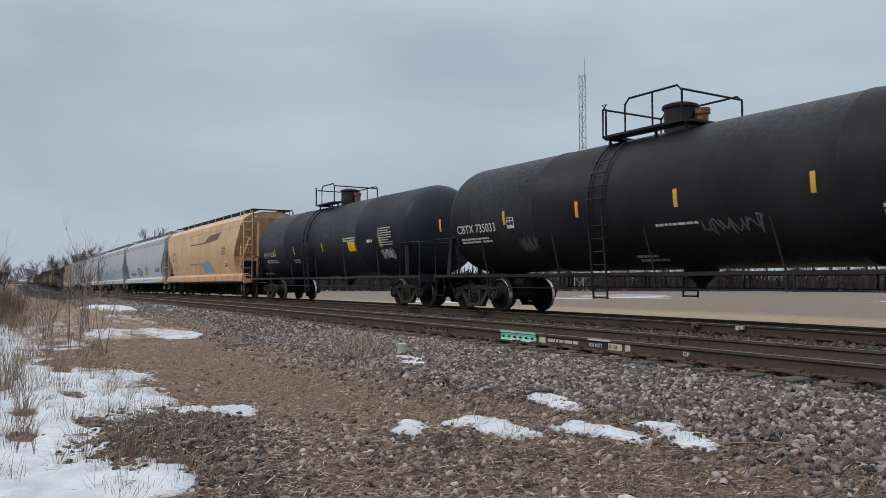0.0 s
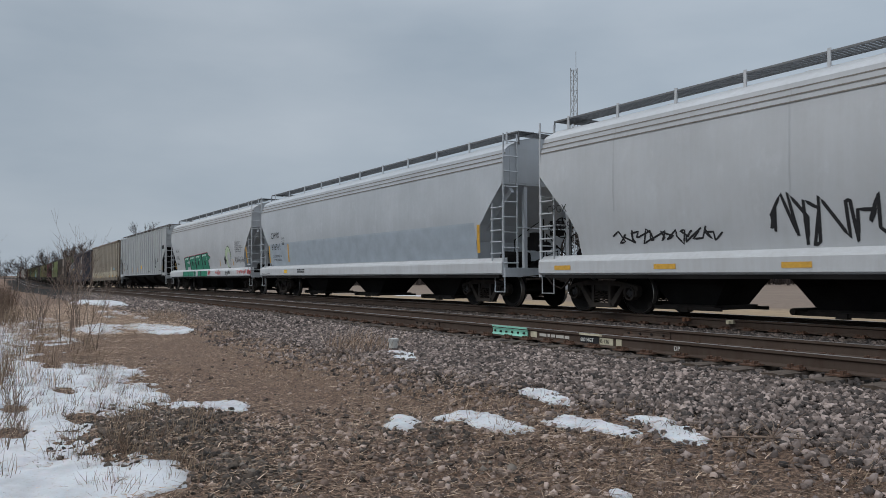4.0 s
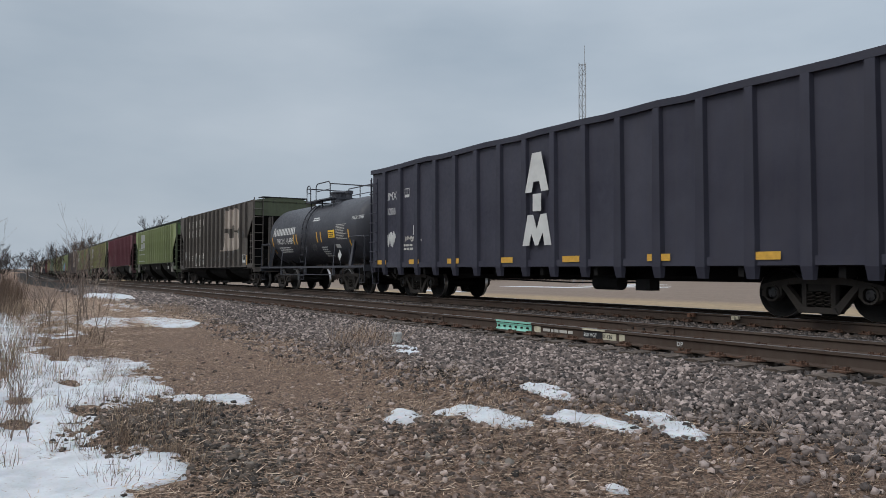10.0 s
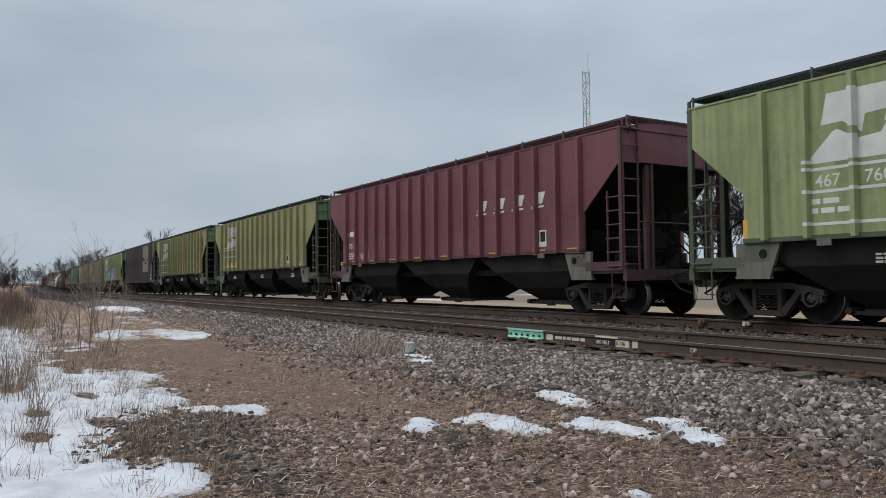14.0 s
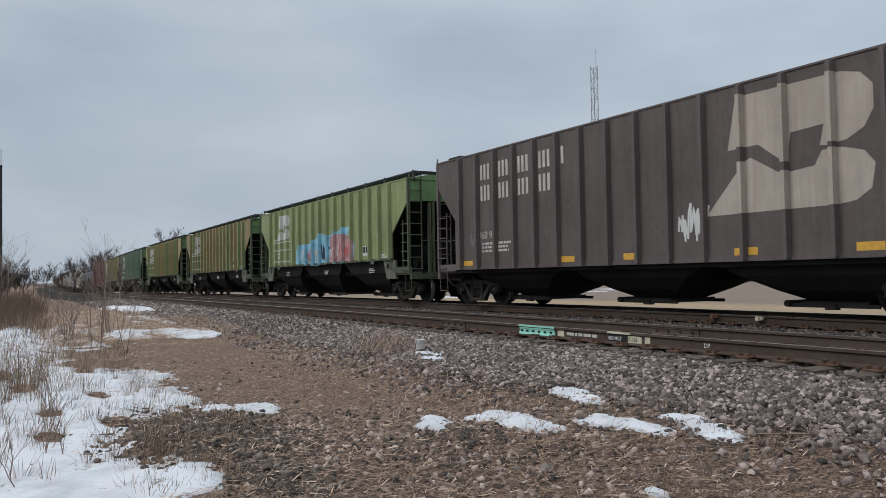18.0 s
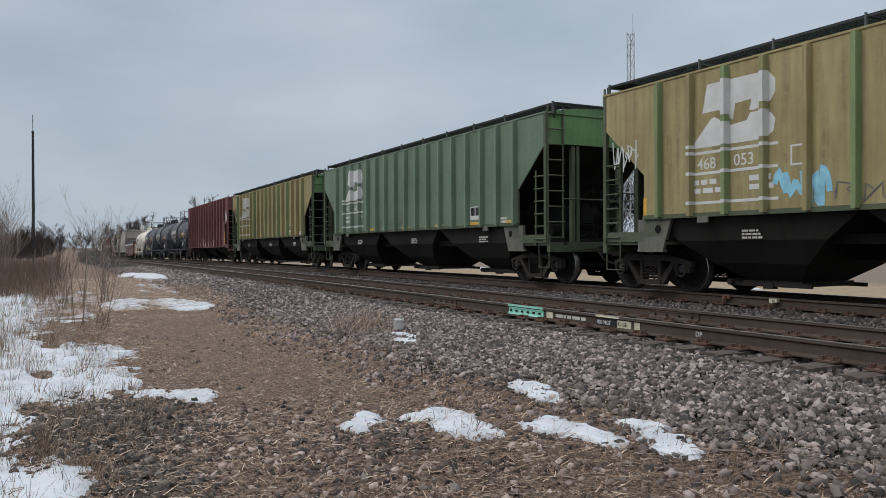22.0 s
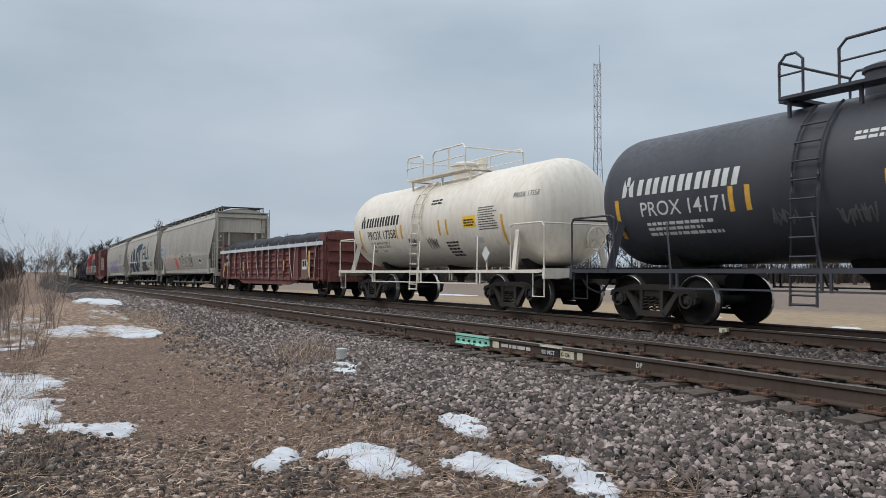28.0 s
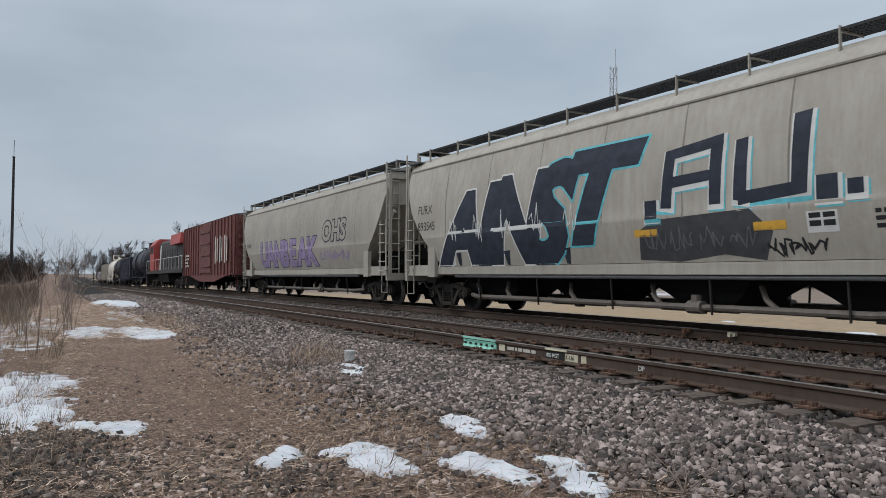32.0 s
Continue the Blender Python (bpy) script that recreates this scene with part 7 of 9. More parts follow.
print_block(car, 5.6, 1.85, 3, 1.0, 0.06, M_black, skin, 257)
for k in range(5):
    u = -6.4 + k * 1.15
    part("graffiti_fill", laid(poly_shape([[(0, 0.30), (0.42, 0.34), (0.30, 0.0), (0.10, -0.04)]]), u, 1.24, skin, 0.005), M_white, car)
    part("graffiti_fill", laid(poly_shape([[(0.45, 0.32), (0.72, 0.34), (0.62, -0.02), (0.50, 0.0)]]), u, 1.24, skin, 0.005), (M_spray_navy, M_black)[k % 2], car)
for k in range(5):
    tag(car, -6.2 + k * 1.25, 1.75, 0.5, 0.9, M_white, lambda z: skin(z) - 0.008, 270 + k, 0.012, 2)
stripes(car, (-4.2, 0.9, 3.6), 1.7, 0.14, M_yellow, skin, 0.6)

car, skin = round_hopper(-487.7, -507.3, M_beige, "beige covered hopper with violet and grey graffiti", "trin", n_bays=4)
letters(car, "33934", -8.05, 2.35, 0.20, M_black, skin)
for k in range(7):
    big_word(car, "UANBEAK"[k], -5.6 + k * 1.15, 1.42, 1.05, skin, M_spray_purple, M_spray_navy, 0.1, 1.15, 0.03, 0.07)
big_word(car, "OHS", 3.2, 2.3, 0.7, skin, M_beige, M_spray_navy, 0.1, 1.2, 0.05)
tag(car, 3.0, 1.5, 3.2, 0.5, M_spray_purple, skin, 262, 0.03, 8)


# ---- red boxcar ----
def box_car(a, b, mat, label):
    L, W, z0, z1 = a - b, 3.1, 1.0, 4.35
    car = new_car("boxcar", L, label, "boxcar", (a + b) / 2)
    xe = L / 2 - 0.7
    for e in (-1, 1):
        part("side_sheet", Shape().box(-xe, xe, e * W / 2 - 0.03, e * W / 2 + 0.03, z0, z1), mat, car)
        for k in range(19):
            x = -xe + 0.2 + (2 * xe - 0.4) * k / 18
            if abs(x) > 1.7:
                part("side_post", Shape().box(x - 0.06, x + 0.06, e * (W / 2 + 0.06) - 0.04, e * (W / 2 + 0.06) + 0.04, z0, z1 - 0.05), mat, car)
        door = part("door", Shape().box(-1.5, 1.5, e * (W / 2 + 0.09) - 0.03, e * (W / 2 + 0.09) + 0.03, z0 + 0.15, z1 - 0.2), mat, car)
        for k in range(4):
            part("door_rib", Shape().box(-1.45, 1.45, e * (W / 2 + 0.14) - 0.03, e * (W / 2 + 0.14) + 0.03, z0 + 0.5 + k * 0.72, z0 + 0.62 + k * 0.72), mat, door)
        part("side_sill", Shape().prism([(-xe, z0), (xe, z0), (xe - 2.2, z0 - 0.02), (2.2, z0 - 0.4), (-2.2, z0 - 0.4), (-xe + 2.2, z0 - 0.02)], e * W / 2 - 0.03, e * W / 2 + 0.02), mat, car)
    part("roof", Shape().prism([(-W / 2 - 0.06, z1), (0, z1 + 0.22), (W / 2 + 0.06, z1), (W / 2, z1 - 0.06), (-W / 2, z1 - 0.06)], -xe - 0.05, xe + 0.05, "x"), M_walk_grey, car)
    for d in (-1, 1):
        part("end_sheet", Shape().box(d * xe - 0.03, d * xe + 0.03, -W / 2, W / 2, z0, z1), mat, car)
        for k in range(7):
            part("end_rib", Shape().box(d * xe, d * (xe + 0.1), -W / 2 + 0.1, W / 2 - 0.1, z0 + 0.2 + k * 0.45, z0 + 0.42 + k * 0.45), mat, car)
        part("side_ladder", ladder_shape((d * (xe - 0.5), -W / 2 - 0.1), (d * (xe - 0.05), -W / 2 - 0.1), (0, -1), z0 - 0.1, z1 - 0.3, 9), mat, car)
        truck(car, d * (L / 2 - 2.4))
    part("floor_frame", Shape().box(-xe, xe, -W / 2 + 0.05, W / 2 - 0.05, z0 - 0.12, z0).box(-xe, xe, -0.3, 0.3, 0.6, z0 - 0.1), M_under, car)
    stirrups(car, xe, W, mat)
    coupler(car, L)
    return car, (lambda z: -W / 2 - 0.14)


car, skin = box_car(-507.3, -524.5, M_gon_red, "rusty red boxcar with tall faded white letters")
for k in range(3):
    part("company_letter", laid(poly_shape([[(0, 0), (0.25, 0), (0.25, 1.6), (0, 1.6)], [(0.55, 0.1), (0.75, 0.1), (0.75, 1.5), (0.55, 1.5)]]), 3.0 + k * 1.25, 1.7, skin), M_dull, car)
print_block(car, -6.8, 2.3, 4, 1.6, 0.14, M_dull, skin, 300)


# ---- locomotive in the middle of the train ----
def locomotive(a, b):
    L = a - b
    car = new_car("locomotive", L, "black diesel locomotive with red and white cab", "locomotive", (a + b) / 2)
    black = paint("black_loco_paint", (0.025, 0.025, 0.027), 0.4, rough=0.5)
    red = paint("red_cab_paint", (0.42, 0.035, 0.025), 0.35, rough=0.5)
    xe = L / 2 - 0.7
    part("frame", Shape().box(-xe, xe, -1.5, 1.5, 1.25, 1.55), black, car)
    part("hood", Shape().prism([(-1.0, 1.55), (1.0, 1.55), (1.0, 3.9), (0.8, 4.15), (-0.8, 4.15), (-1.0, 3.9)], -xe + 5.2, xe - 0.9, "x"), black, car)
    part("radiator", Shape().prism([(-1.5, 3.5), (1.5, 3.5), (1.4, 4.3), (-1.4, 4.3)], xe - 6.0, xe - 1.2, "x"), red, car)
    cab = part("cab", Shape().prism([(-1.5, 1.55), (1.5, 1.55), (1.5, 3.9), (1.0, 4.45), (-1.0, 4.45), (-1.5, 3.9)], -xe + 2.6, -xe + 5.2, "x"), red, car)
    part("cab_window", Shape().box(-xe + 3.0, -xe + 3.8, -1.52, 1.52, 3.1, 3.8).box(-xe + 4.1, -xe + 4.9, -1.52, 1.52, 3.1, 3.8), M_black, cab)
    part("nose", Shape().prism([(-xe + 2.6, 1.55), (-xe + 1.0, 1.55), (-xe + 1.1, 2.8), (-xe + 2.6, 3.1)], -1.0, 1.0, "y"), red, car)
    part("white_stripe", laid(poly_shape([[(0, 0), (0.7, 0), (1.5, 2.2), (0.8, 2.2)]]), -xe + 5.3, 1.6, lambda z: -1.02), M_white, car)
    for k in range(7):
        part("hood_door", Shape().box(-xe + 6.6 + k * 1.3, -xe + 7.7 + k * 1.3, -1.03, 1.03, 1.8, 3.3), black, car)
    part("fuel_tank", Shape().prism([(-1.4, 1.2), (1.4, 1.2), (1.3, 0.5), (-1.3, 0.5)], -2.8, 2.8, "x"), M_under, car)
    for e in (-1, 1):
        s = Shape().tube([(-xe + 0.2, e * 1.48, 2.5), (xe - 0.2, e * 1.48, 2.5)], 0.025, 6)
        for k in range(14):
            x = -xe + 0.2 + (2 * xe - 0.4) * k / 13
            s.tube([(x, e * 1.48, 1.5), (x, e * 1.48, 2.5)], 0.02, 5)
        part("hand_rail", s, M_white, car)
    for d in (-1, 1):
        for k in (-1.9, 0.4):
            truck(car, d * (L / 2 - 4.0) + k * 0.9)
        part("pilot", Shape().box(d * (xe - 0.1), d * (xe + 0.05), -1.45, 1.45, 0.3, 1.3), black, car)
        part("steps", Shape().box(d * (xe - 0.6), d * xe, -1.5, -1.2, 0.4, 0.5).box(d * (xe - 0.6), d * xe, -1.5, -1.2, 0.85, 0.92), black, car)
    coupler(car, L)


locomotive(-524.5, -546.5)
tank_car(-546.5, -560.5, 1.5, 2.6, M_tank2, "black tank car behind the locomotive", style="long", lx=-1.2, p0=-1.5, p1=1.3)
box_dark = tall_gondola(-560.5, -574.5, M_navy, "dark gondola coupled far back in the train", 12, z1=3.4)
tank_car(-574.5, -588.0, 1.42, 2.5, M_tank1, "sooty black tank car far back in the train", lx=-0.5)
tank_car(-588.0, -601.0, 1.42, 2.5, M_tank_white, "white tank car far back in the train", lx=-0.5)
tall_gondola(-601.0, -617.0, M_gon, "cream gondola far back in the train", 14, z1=3.3)
low_gondola(-617.0, -633.0, M_gon_red, "red gondola with a tarpaulin far back in the train", M_tarp, M_hem)
tank_car(-633.0, -646.0, 1.42, 2.5, M_tank3, "charcoal tank car near the end of the view", lx=-0.5)

# ---- the land ----
def ground_z(x, y):
    """Height of the land, rail tops at 0: verge, ballast shoulder, two tracks, ditch and field."""
    yy = y - side(x)
    if yy < YN:
        p = ((-60, -0.62), (-8, -0.60), (-5, -0.55), (-3.3, -0.47), (-2.6, -0.37), (-0.75, -0.235), (9, -0.235))
    else:
        p = ((0, -0.235), (7.6, -0.26), (9.2, -0.75), (12, -0.9), (4000, -0.9))
    for (a, za), (b, zb) in zip(p, p[1:]):
        if yy <= b:
            break
    f = min(1, max(0, (yy - a) / (b - a)))
    z = za + (zb - za) * f + drop(x)
    if -16 < x < 14 and -14 < y < 0:
        z += 0.10 * math.exp(-(((x - 5.4) ** 2 + (y + 4.5) ** 2) / 1.1))
        z += 0.13 * math.exp(-(((x - 3.6) ** 2 / 0.9 + (y + 6.15) ** 2 / 0.30)))
        if yy < -2.2:
            z += 0.022 * noise.noise((x * 1.3, y * 1.3, 0.0)) + 0.010 * noise.noise((x * 4.5, y * 4.5, 4.0))
    return z


def steps(spans):
    out = []
    for a, b, d in spans:
        n = max(1, round((b - a) / d))
        out += [a + (b - a) * k / n for k in range(n)]
    return out + [spans[-1][1]]


def build_ground():
    xs = steps(((-2500, -400, 300), (-400, -120, 20), (-120, -40, 4), (-40, -12, 0.7), (-12, 11, 0.14), (11, 18, 0.3), (18, 30, 1.5), (30, 400, 60), (400, 2500, 500)))
    ys = steps(((-2500, -200, 500), (-200, -30, 20), (-30, -10, 2), (-10, -2, 0.14), (-2, 9.6, 0.3), (9.6, 40, 3), (40, 400, 30), (400, 2500, 350)))
    v = [(x, y, ground_z(x, y)) for x in xs for y in ys]
    n = len(ys)
    s = Shape()
    faces, slots = [], []
    for i in range(len(xs) - 1):
        x = (xs[i] + xs[i + 1]) / 2
        for j in range(n - 1):
            y = (ys[j] + ys[j + 1]) / 2 - side(x)
            w = 0.35 * noise.noise((x * 0.9, y * 0.9, 9.0))
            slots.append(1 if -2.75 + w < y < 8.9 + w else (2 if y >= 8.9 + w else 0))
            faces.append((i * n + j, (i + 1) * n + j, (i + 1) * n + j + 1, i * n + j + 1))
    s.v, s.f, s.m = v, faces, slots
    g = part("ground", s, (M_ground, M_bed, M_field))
    g.data.polygons.foreach_set("use_smooth", [True] * len(g.data.polygons))
    tagged(g, "trodden brown earth with straw, ballast and a stubble field", "ground", kind="structure")


build_ground()


# ---- tracks ----
def rail_profile():
    return [(-0.037, 0.0), (0.037, 0.0), (0.037, -0.032), (0.010, -0.050), (0.010, -0.140), (0.072, -0.160), (0.072, -0.175), (-0.072, -0.175), (-0.072, -0.160), (-0.010, -0.140), (-0.010, -0.050), (-0.037, -0.032)]


def rail(track, yc, sd, mat):
    s, prof = Shape(), rail_profile()
    rings = []
    for q in steps(((-700, -160, 20), (-160, -40, 5), (-40, 30, 2), (30, 60, 10))):
        y = yc + sd * GAUGE / 2 + side(q)
        rings.append([(q, y + a, drop(q) + b + (-0.02 if yc > 3 else 0)) for a, b in prof])
    n = len(prof)
    s.loft(rings)
    s.m = [1 if k % n == 0 else 0 for k in range(len(s.f))]
    return part("rail", s, (mat, M_rail_top), track)


def spike_mesh():
    s = Shape()
    s.box(-0.014, 0.014, -0.014, 0.014, 0, 0.03)
    s.box(-0.020, 0.020, -0.020, 0.030, 0.03, 0.045)
    return mesh_of("spike", s, M_plate)


def plate_mesh():
    s = Shape()
    s.box(-0.10, 0.10, -0.19, 0.19, 0, 0.018)
    s.box(-0.10, 0.10, -0.105, -0.078, 0.018, 0.034)
    s.box(-0.10, 0.10, 0.078, 0.105, 0.018, 0.034)
    for dx in (-0.055, 0.055):
        for y in (-0.145, -0.092, 0.092, 0.145):
            s.box(dx - 0.014, dx + 0.014, y - 0.014, y + 0.014, 0.018, 0.055)
    return mesh_of("tie_plate", s, M_plate)


def tie_meshes():
    out = []
    for k in range(5):
        rnd, s = random.Random(400 + k), Shape()
        w = 0.115
        rings = []
        for j in range(7):
            y = -1.30 + 2.6 * j / 6
            d = rnd.uniform(-0.008, 0.008)
            rings.append([(-w + d, y, -0.20), (w + d, y, -0.20), (w + d - 0.006, y, -0.012 + rnd.uniform(-0.008, 0.004)), (0.02 + d, y, rnd.uniform(-0.014, 0.0)), (-w + d + 0.006, y, -0.010 + rnd.uniform(-0.01, 0.004))])
        s.loft(rings)
        for ring in (rings[0], rings[-1]):
            s.add(ring, [tuple(range(5))])
        out.append(mesh_of("tie", s, M_tie))
    return out


TIES, PLATE = tie_meshes(), plate_mesh()


def track(yc, label, near, x0, x1, z=0.0):
    t = new("railway_track_1" if near else "railway_track_2")
    tagged(t, label, "railway track", kind="structure")
    rnd = random.Random(7 if near else 9)
    for sd in (-1, 1):
        rail(t, yc, sd, M_rail_side)
    q = x1
    while q > x0:
        a = rnd.uniform(-1.2, 1.2)
        at = on_track(q, yc, z - 0.180 + rnd.uniform(-0.008, 0.004)) @ pose(0, rnd.uniform(-0.05, 0.05), 0, 0, 0, a)
        tie = part("tie", rnd.choice(TIES), None, t, at=at)
        if q > (-24 if near else -6):
            for sd in (-1, 1):
                part("tie_plate", PLATE, None, tie, at=pose(0, sd * GAUGE / 2, 0.001, 0, 0, -a))
        q -= rnd.uniform(0.48, 0.54)
    return t


near_track = track(YN, "empty track of rusty rails on weathered wooden ties", True, -62, 26)
far_track = track(YF, "polished rails carrying the train on dark ties", False, -40, 22, -0.02)

# painted joint and marks on the near rail
M_teal = plain("mint_green_paint", (0.24, 0.55, 0.44), 0.6, 0, 0.1, 9, 0.05)
M_sand = plain("yellowed_white_paint", (0.50, 0.46, 0.34), 0.75, 0, 0.2, 9, 0.0)


def joint(x0, x1, mat, bolts, name="joint_bar", y=-0.012):
    s = Shape()
    s.prism([(y, -0.040), (y - 0.030, -0.050), (y - 0.018, -0.075), (y - 0.018, -0.115), (y - 0.045, -0.150), (y, -0.150)], x0, x1, "x")
    bar = part(name, s, mat, near_track)
    for k in range(bolts):
        x = x0 + (x1 - x0) * (k + 0.5) / bolts
        part("bolt", Shape().lathe([(y - 0.018, 0.018), (y - 0.045, 0.018), (y - 0.045, 0.0)], "y", 6, (x, 0, -0.095)), M_steel, bar)
    return bar


joint(0.02, 0.94, M_teal, 6)
for dx, w in ((0.0, 0.94),):
    part("painted_rail_head", Shape().box(0.0, 0.94, -0.0385, -0.030, -0.030, -0.002), M_teal, near_track)
joint(-2.6, -1.7, M_rail_side, 4)
bar = joint(1.55, 2.5, M_rail_side, 4, y=GAUGE - 0.012)
web = lambda z: -0.012
part("painted_patch", laid(strip(0.16, 0.095, 1), 1.0, -0.142, web), M_sand, near_track)
part("chalk_marks", laid(bars(1, 410, 0.92, 0.045, 0.02), 1.22, -0.115, web), M_dull, near_track)
for x0, x1, word, back, ink in ((2.14, 2.52, "800 MGT", M_black, M_white), (2.54, 2.80, "K-136", M_sand, M_black)):
    part("marker_plate", Shape().box(x0, x1, -0.018, -0.011, -0.143, -0.048), back, near_track)
    part("marker_text", laid(flat_text(word, 0.052, 0.02, stretch=0.92), x0 + 0.012, -0.122, lambda z: -0.019, 0.002), ink, near_track)
part("painted_patch", laid(strip(0.10, 0.095, 1), 2.86, -0.142, web), M_sand, near_track)
part("painted_rail_head", Shape().box(2.14, 2.6, -0.0385, -0.030, -0.030, -0.004), M_sand, near_track)
part("painted_letters", laid(flat_text("DP", 0.055, 0.02), 3.86, -0.120, web), M_white, near_track)
# small track device clamped to the train's near rail
for q, lab in ((1.05, "a"), (0.0, "b")):
    part("rail_clamp", Shape().box(q - 0.08, q + 0.08, YF - GAUGE / 2 - 0.10, YF - GAUGE / 2 - 0.03, -0.10, -0.035).box(q - 0.03, q + 0.03, YF - GAUGE / 2 - 0.16, YF - GAUGE / 2 - 0.09, -0.11, -0.05), M_sand if lab == "a" else M_rust, far_track)


# ---- loose stones ----
def fast_mesh(name, verts, faces, mat):
    """A mesh of equal-sided faces from arrays."""
    me = bpy.data.meshes.new(name)
    k = faces.shape[1]
    me.vertices.add(len(verts))
    me.vertices.foreach_set("co", verts.astype(np.float32).ravel())
    me.loops.add(faces.size)
    me.loops.foreach_set("vertex_index", faces.astype(np.int32).ravel())
    me.polygons.add(len(faces))
    me.polygons.foreach_set("loop_start", np.arange(0, faces.size, k, dtype=np.int32))
    me.update(calc_edges=True)
    me.materials.append(mat)
    return me


def stones(places, r0, r1, rs, mat, name, label, sink=0.25):
    """Broken stones: uneven blocks of eight corners, each turned its own way."""
    base = np.array([(x, y, z) for x in (-1, 1) for y in (-1, 1) for z in (-1, 1)], float)
    tri = np.array([(0, 1, 3, 2), (4, 6, 7, 5), (0, 4, 5, 1), (2, 3, 7, 6), (1, 5, 7, 3)])
    n = len(places)
    p = np.array(places)
    r = r0 + (r1 - r0) * rs.rand(n) ** 1.5
    shape = base[None] * (0.72 + rs.uniform(-0.42, 0.30, (n, 8, 3)))
    shape = shape * np.stack([rs.uniform(0.8, 1.5, n), rs.uniform(0.65, 1.1, n), rs.uniform(0.60, 1.05, n)], -1)[:, None]
    a, b, c = rs.uniform(0, math.tau, n), rs.normal(0, 0.45, n), rs.normal(0, 0.45, n)
    x, y, z = shape[..., 0], shape[..., 1], shape[..., 2]
    cc, sc = np.cos(c)[:, None], np.sin(c)[:, None]
    y, z = y * cc - z * sc, y * sc + z * cc
    cb, sb = np.cos(b)[:, None], np.sin(b)[:, None]
    x, z = x * cb + z * sb, -x * sb + z * cb
    ca, sa = np.cos(a)[:, None], np.sin(a)[:, None]
    x, y = x * ca - y * sa, x * sa + y * ca
    v = np.stack([x, y, z], -1) * r[:, None, None]
    v += p[:, None, :] + np.array([0, 0, 1]) * (r * (1 - sink) * 0.5)[:, None, None]
    f = (tri[None] + 8 * np.arange(n)[:, None, None]).reshape(-1, 4)
    return tagged(new(name, fast_mesh(name, v.reshape(-1, 3), f, mat)), label, "gravel", kind="stuff")


rs = np.random.RandomState(5)


def scatter(x0, x1, y0, y1, density, keep=None, lift=0.0):
    n = int((x1 - x0) * (y1 - y0) * density)
    out = []
    for x, y in zip(rs.uniform(x0, x1, n), rs.uniform(y0, y1, n)):
        yy = y + side(x)
        if keep is None or keep(x, y):
            out.append((x, yy, ground_z(x, yy) + lift))
    return out


def off_rails(x, y):
    return all(abs(y - c) > 0.10 for c in (0.0, GAUGE, YF - GAUGE / 2, YF + GAUGE / 2))


def shoulder(x, y):
    edge = -2.65 + 0.35 * noise.noise((x * 0.8, 0.0, 2.0)) + 0.25 * noise.noise((x * 3.0, 1.0, 2.0))
    return y > edge or (rs.rand() < 0.30 * math.exp((y - edge) / 0.45))


near_stones = scatter(-5, 10.5, -3.7, -0.64, 1000, shoulder, 0.004) + scatter(-14, -5, -3.3, -0.50, 300, shoulder, 0.008) + scatter(10.5, 17, -3.2, -0.56, 340, shoulder, 0.004)
stones(near_stones, 0.012, 0.035, rs, M_stone, "ballast_shoulder", "grey crushed-stone ballast beside the empty track")
stones(scatter(-45, -14, -3.0, -0.45, 130, shoulder, 0.01), 0.028, 0.056, rs, M_stone, "ballast_shoulder", "grey crushed-stone ballast further along the track")
stones(scatter(-10, 10.5, -0.56, 1.95, 240, off_rails, -0.004) + scatter(-10, 10.5, 1.95, 4.6, 300, off_rails, 0.01) + scatter(10.5, 17, -0.56, 4.6, 150, off_rails, 0.0), 0.020, 0.042, rs, M_stone_dark, "ballast_between_rails", "soiled ballast between the rails and the tracks")
stones(scatter(-45, -10, -0.42, 4.5, 70, off_rails, 0.012), 0.03, 0.055, rs, M_stone_dark, "ballast_between_rails", "soiled ballast further along the tracks")
stones(scatter(-10, 10, 4.7, 8.2, 60, off_rails, 0.01), 0.025, 0.045, rs, M_stone_dark, "ballast_under_train", "dark ballast under the train")


def verge(x, y):
    d = 0.5 + 0.5 * noise.noise((x * 0.55, y * 0.55, 12.0))
    near = math.exp(-((x - 6.6) ** 2 / 7 + (y + 4.6) ** 2 / 1.8)) + 0.6 * math.exp(-((x - 4.4) ** 2 / 2.0 + (y + 5.6) ** 2 / 0.5))
    bare = math.exp(-((y + 4.3 + 0.10 * x) / 0.9) ** 2) * (1 if x < 3.2 else 0.0)
    return rs.rand() < (0.05 + 0.22 * d * d + 0.65 * near) * (1 - 0.75 * bare)


stones(scatter(-3, 13, -7.6, -2.6, 560, verge, -0.004), 0.006, 0.028, rs, M_verge, "scattered_gravel", "scattered small brown-grey stones on the trodden verge")
M_clod = speckled("dark_soil_clods", [(0.0, (0.018, 0.013, 0.010)), (0.6, (0.060, 0.043, 0.031)), (0.9, (0.12, 0.09, 0.068)), (1.0, (0.24, 0.21, 0.18))])


def heap(x, y):
    return rs.rand() < math.exp(-(((x - 3.6) ** 2) / 1.3 + (y + 6.12) ** 2 / 0.28)) + math.exp(-(((x - 5.2) ** 2) / 0.25 + (y + 6.0) ** 2 / 0.07)) + 0.2 * math.exp(-(((x - 5.3) ** 2) / 1.2 + (y + 4.6) ** 2 / 0.25))


stones(scatter(1.5, 6.8, -7.2, -3.9, 1300, heap, 0.0), 0.006, 0.030, rs, M_clod, "soil_heap", "clods of dark soil heaped beside the snow")


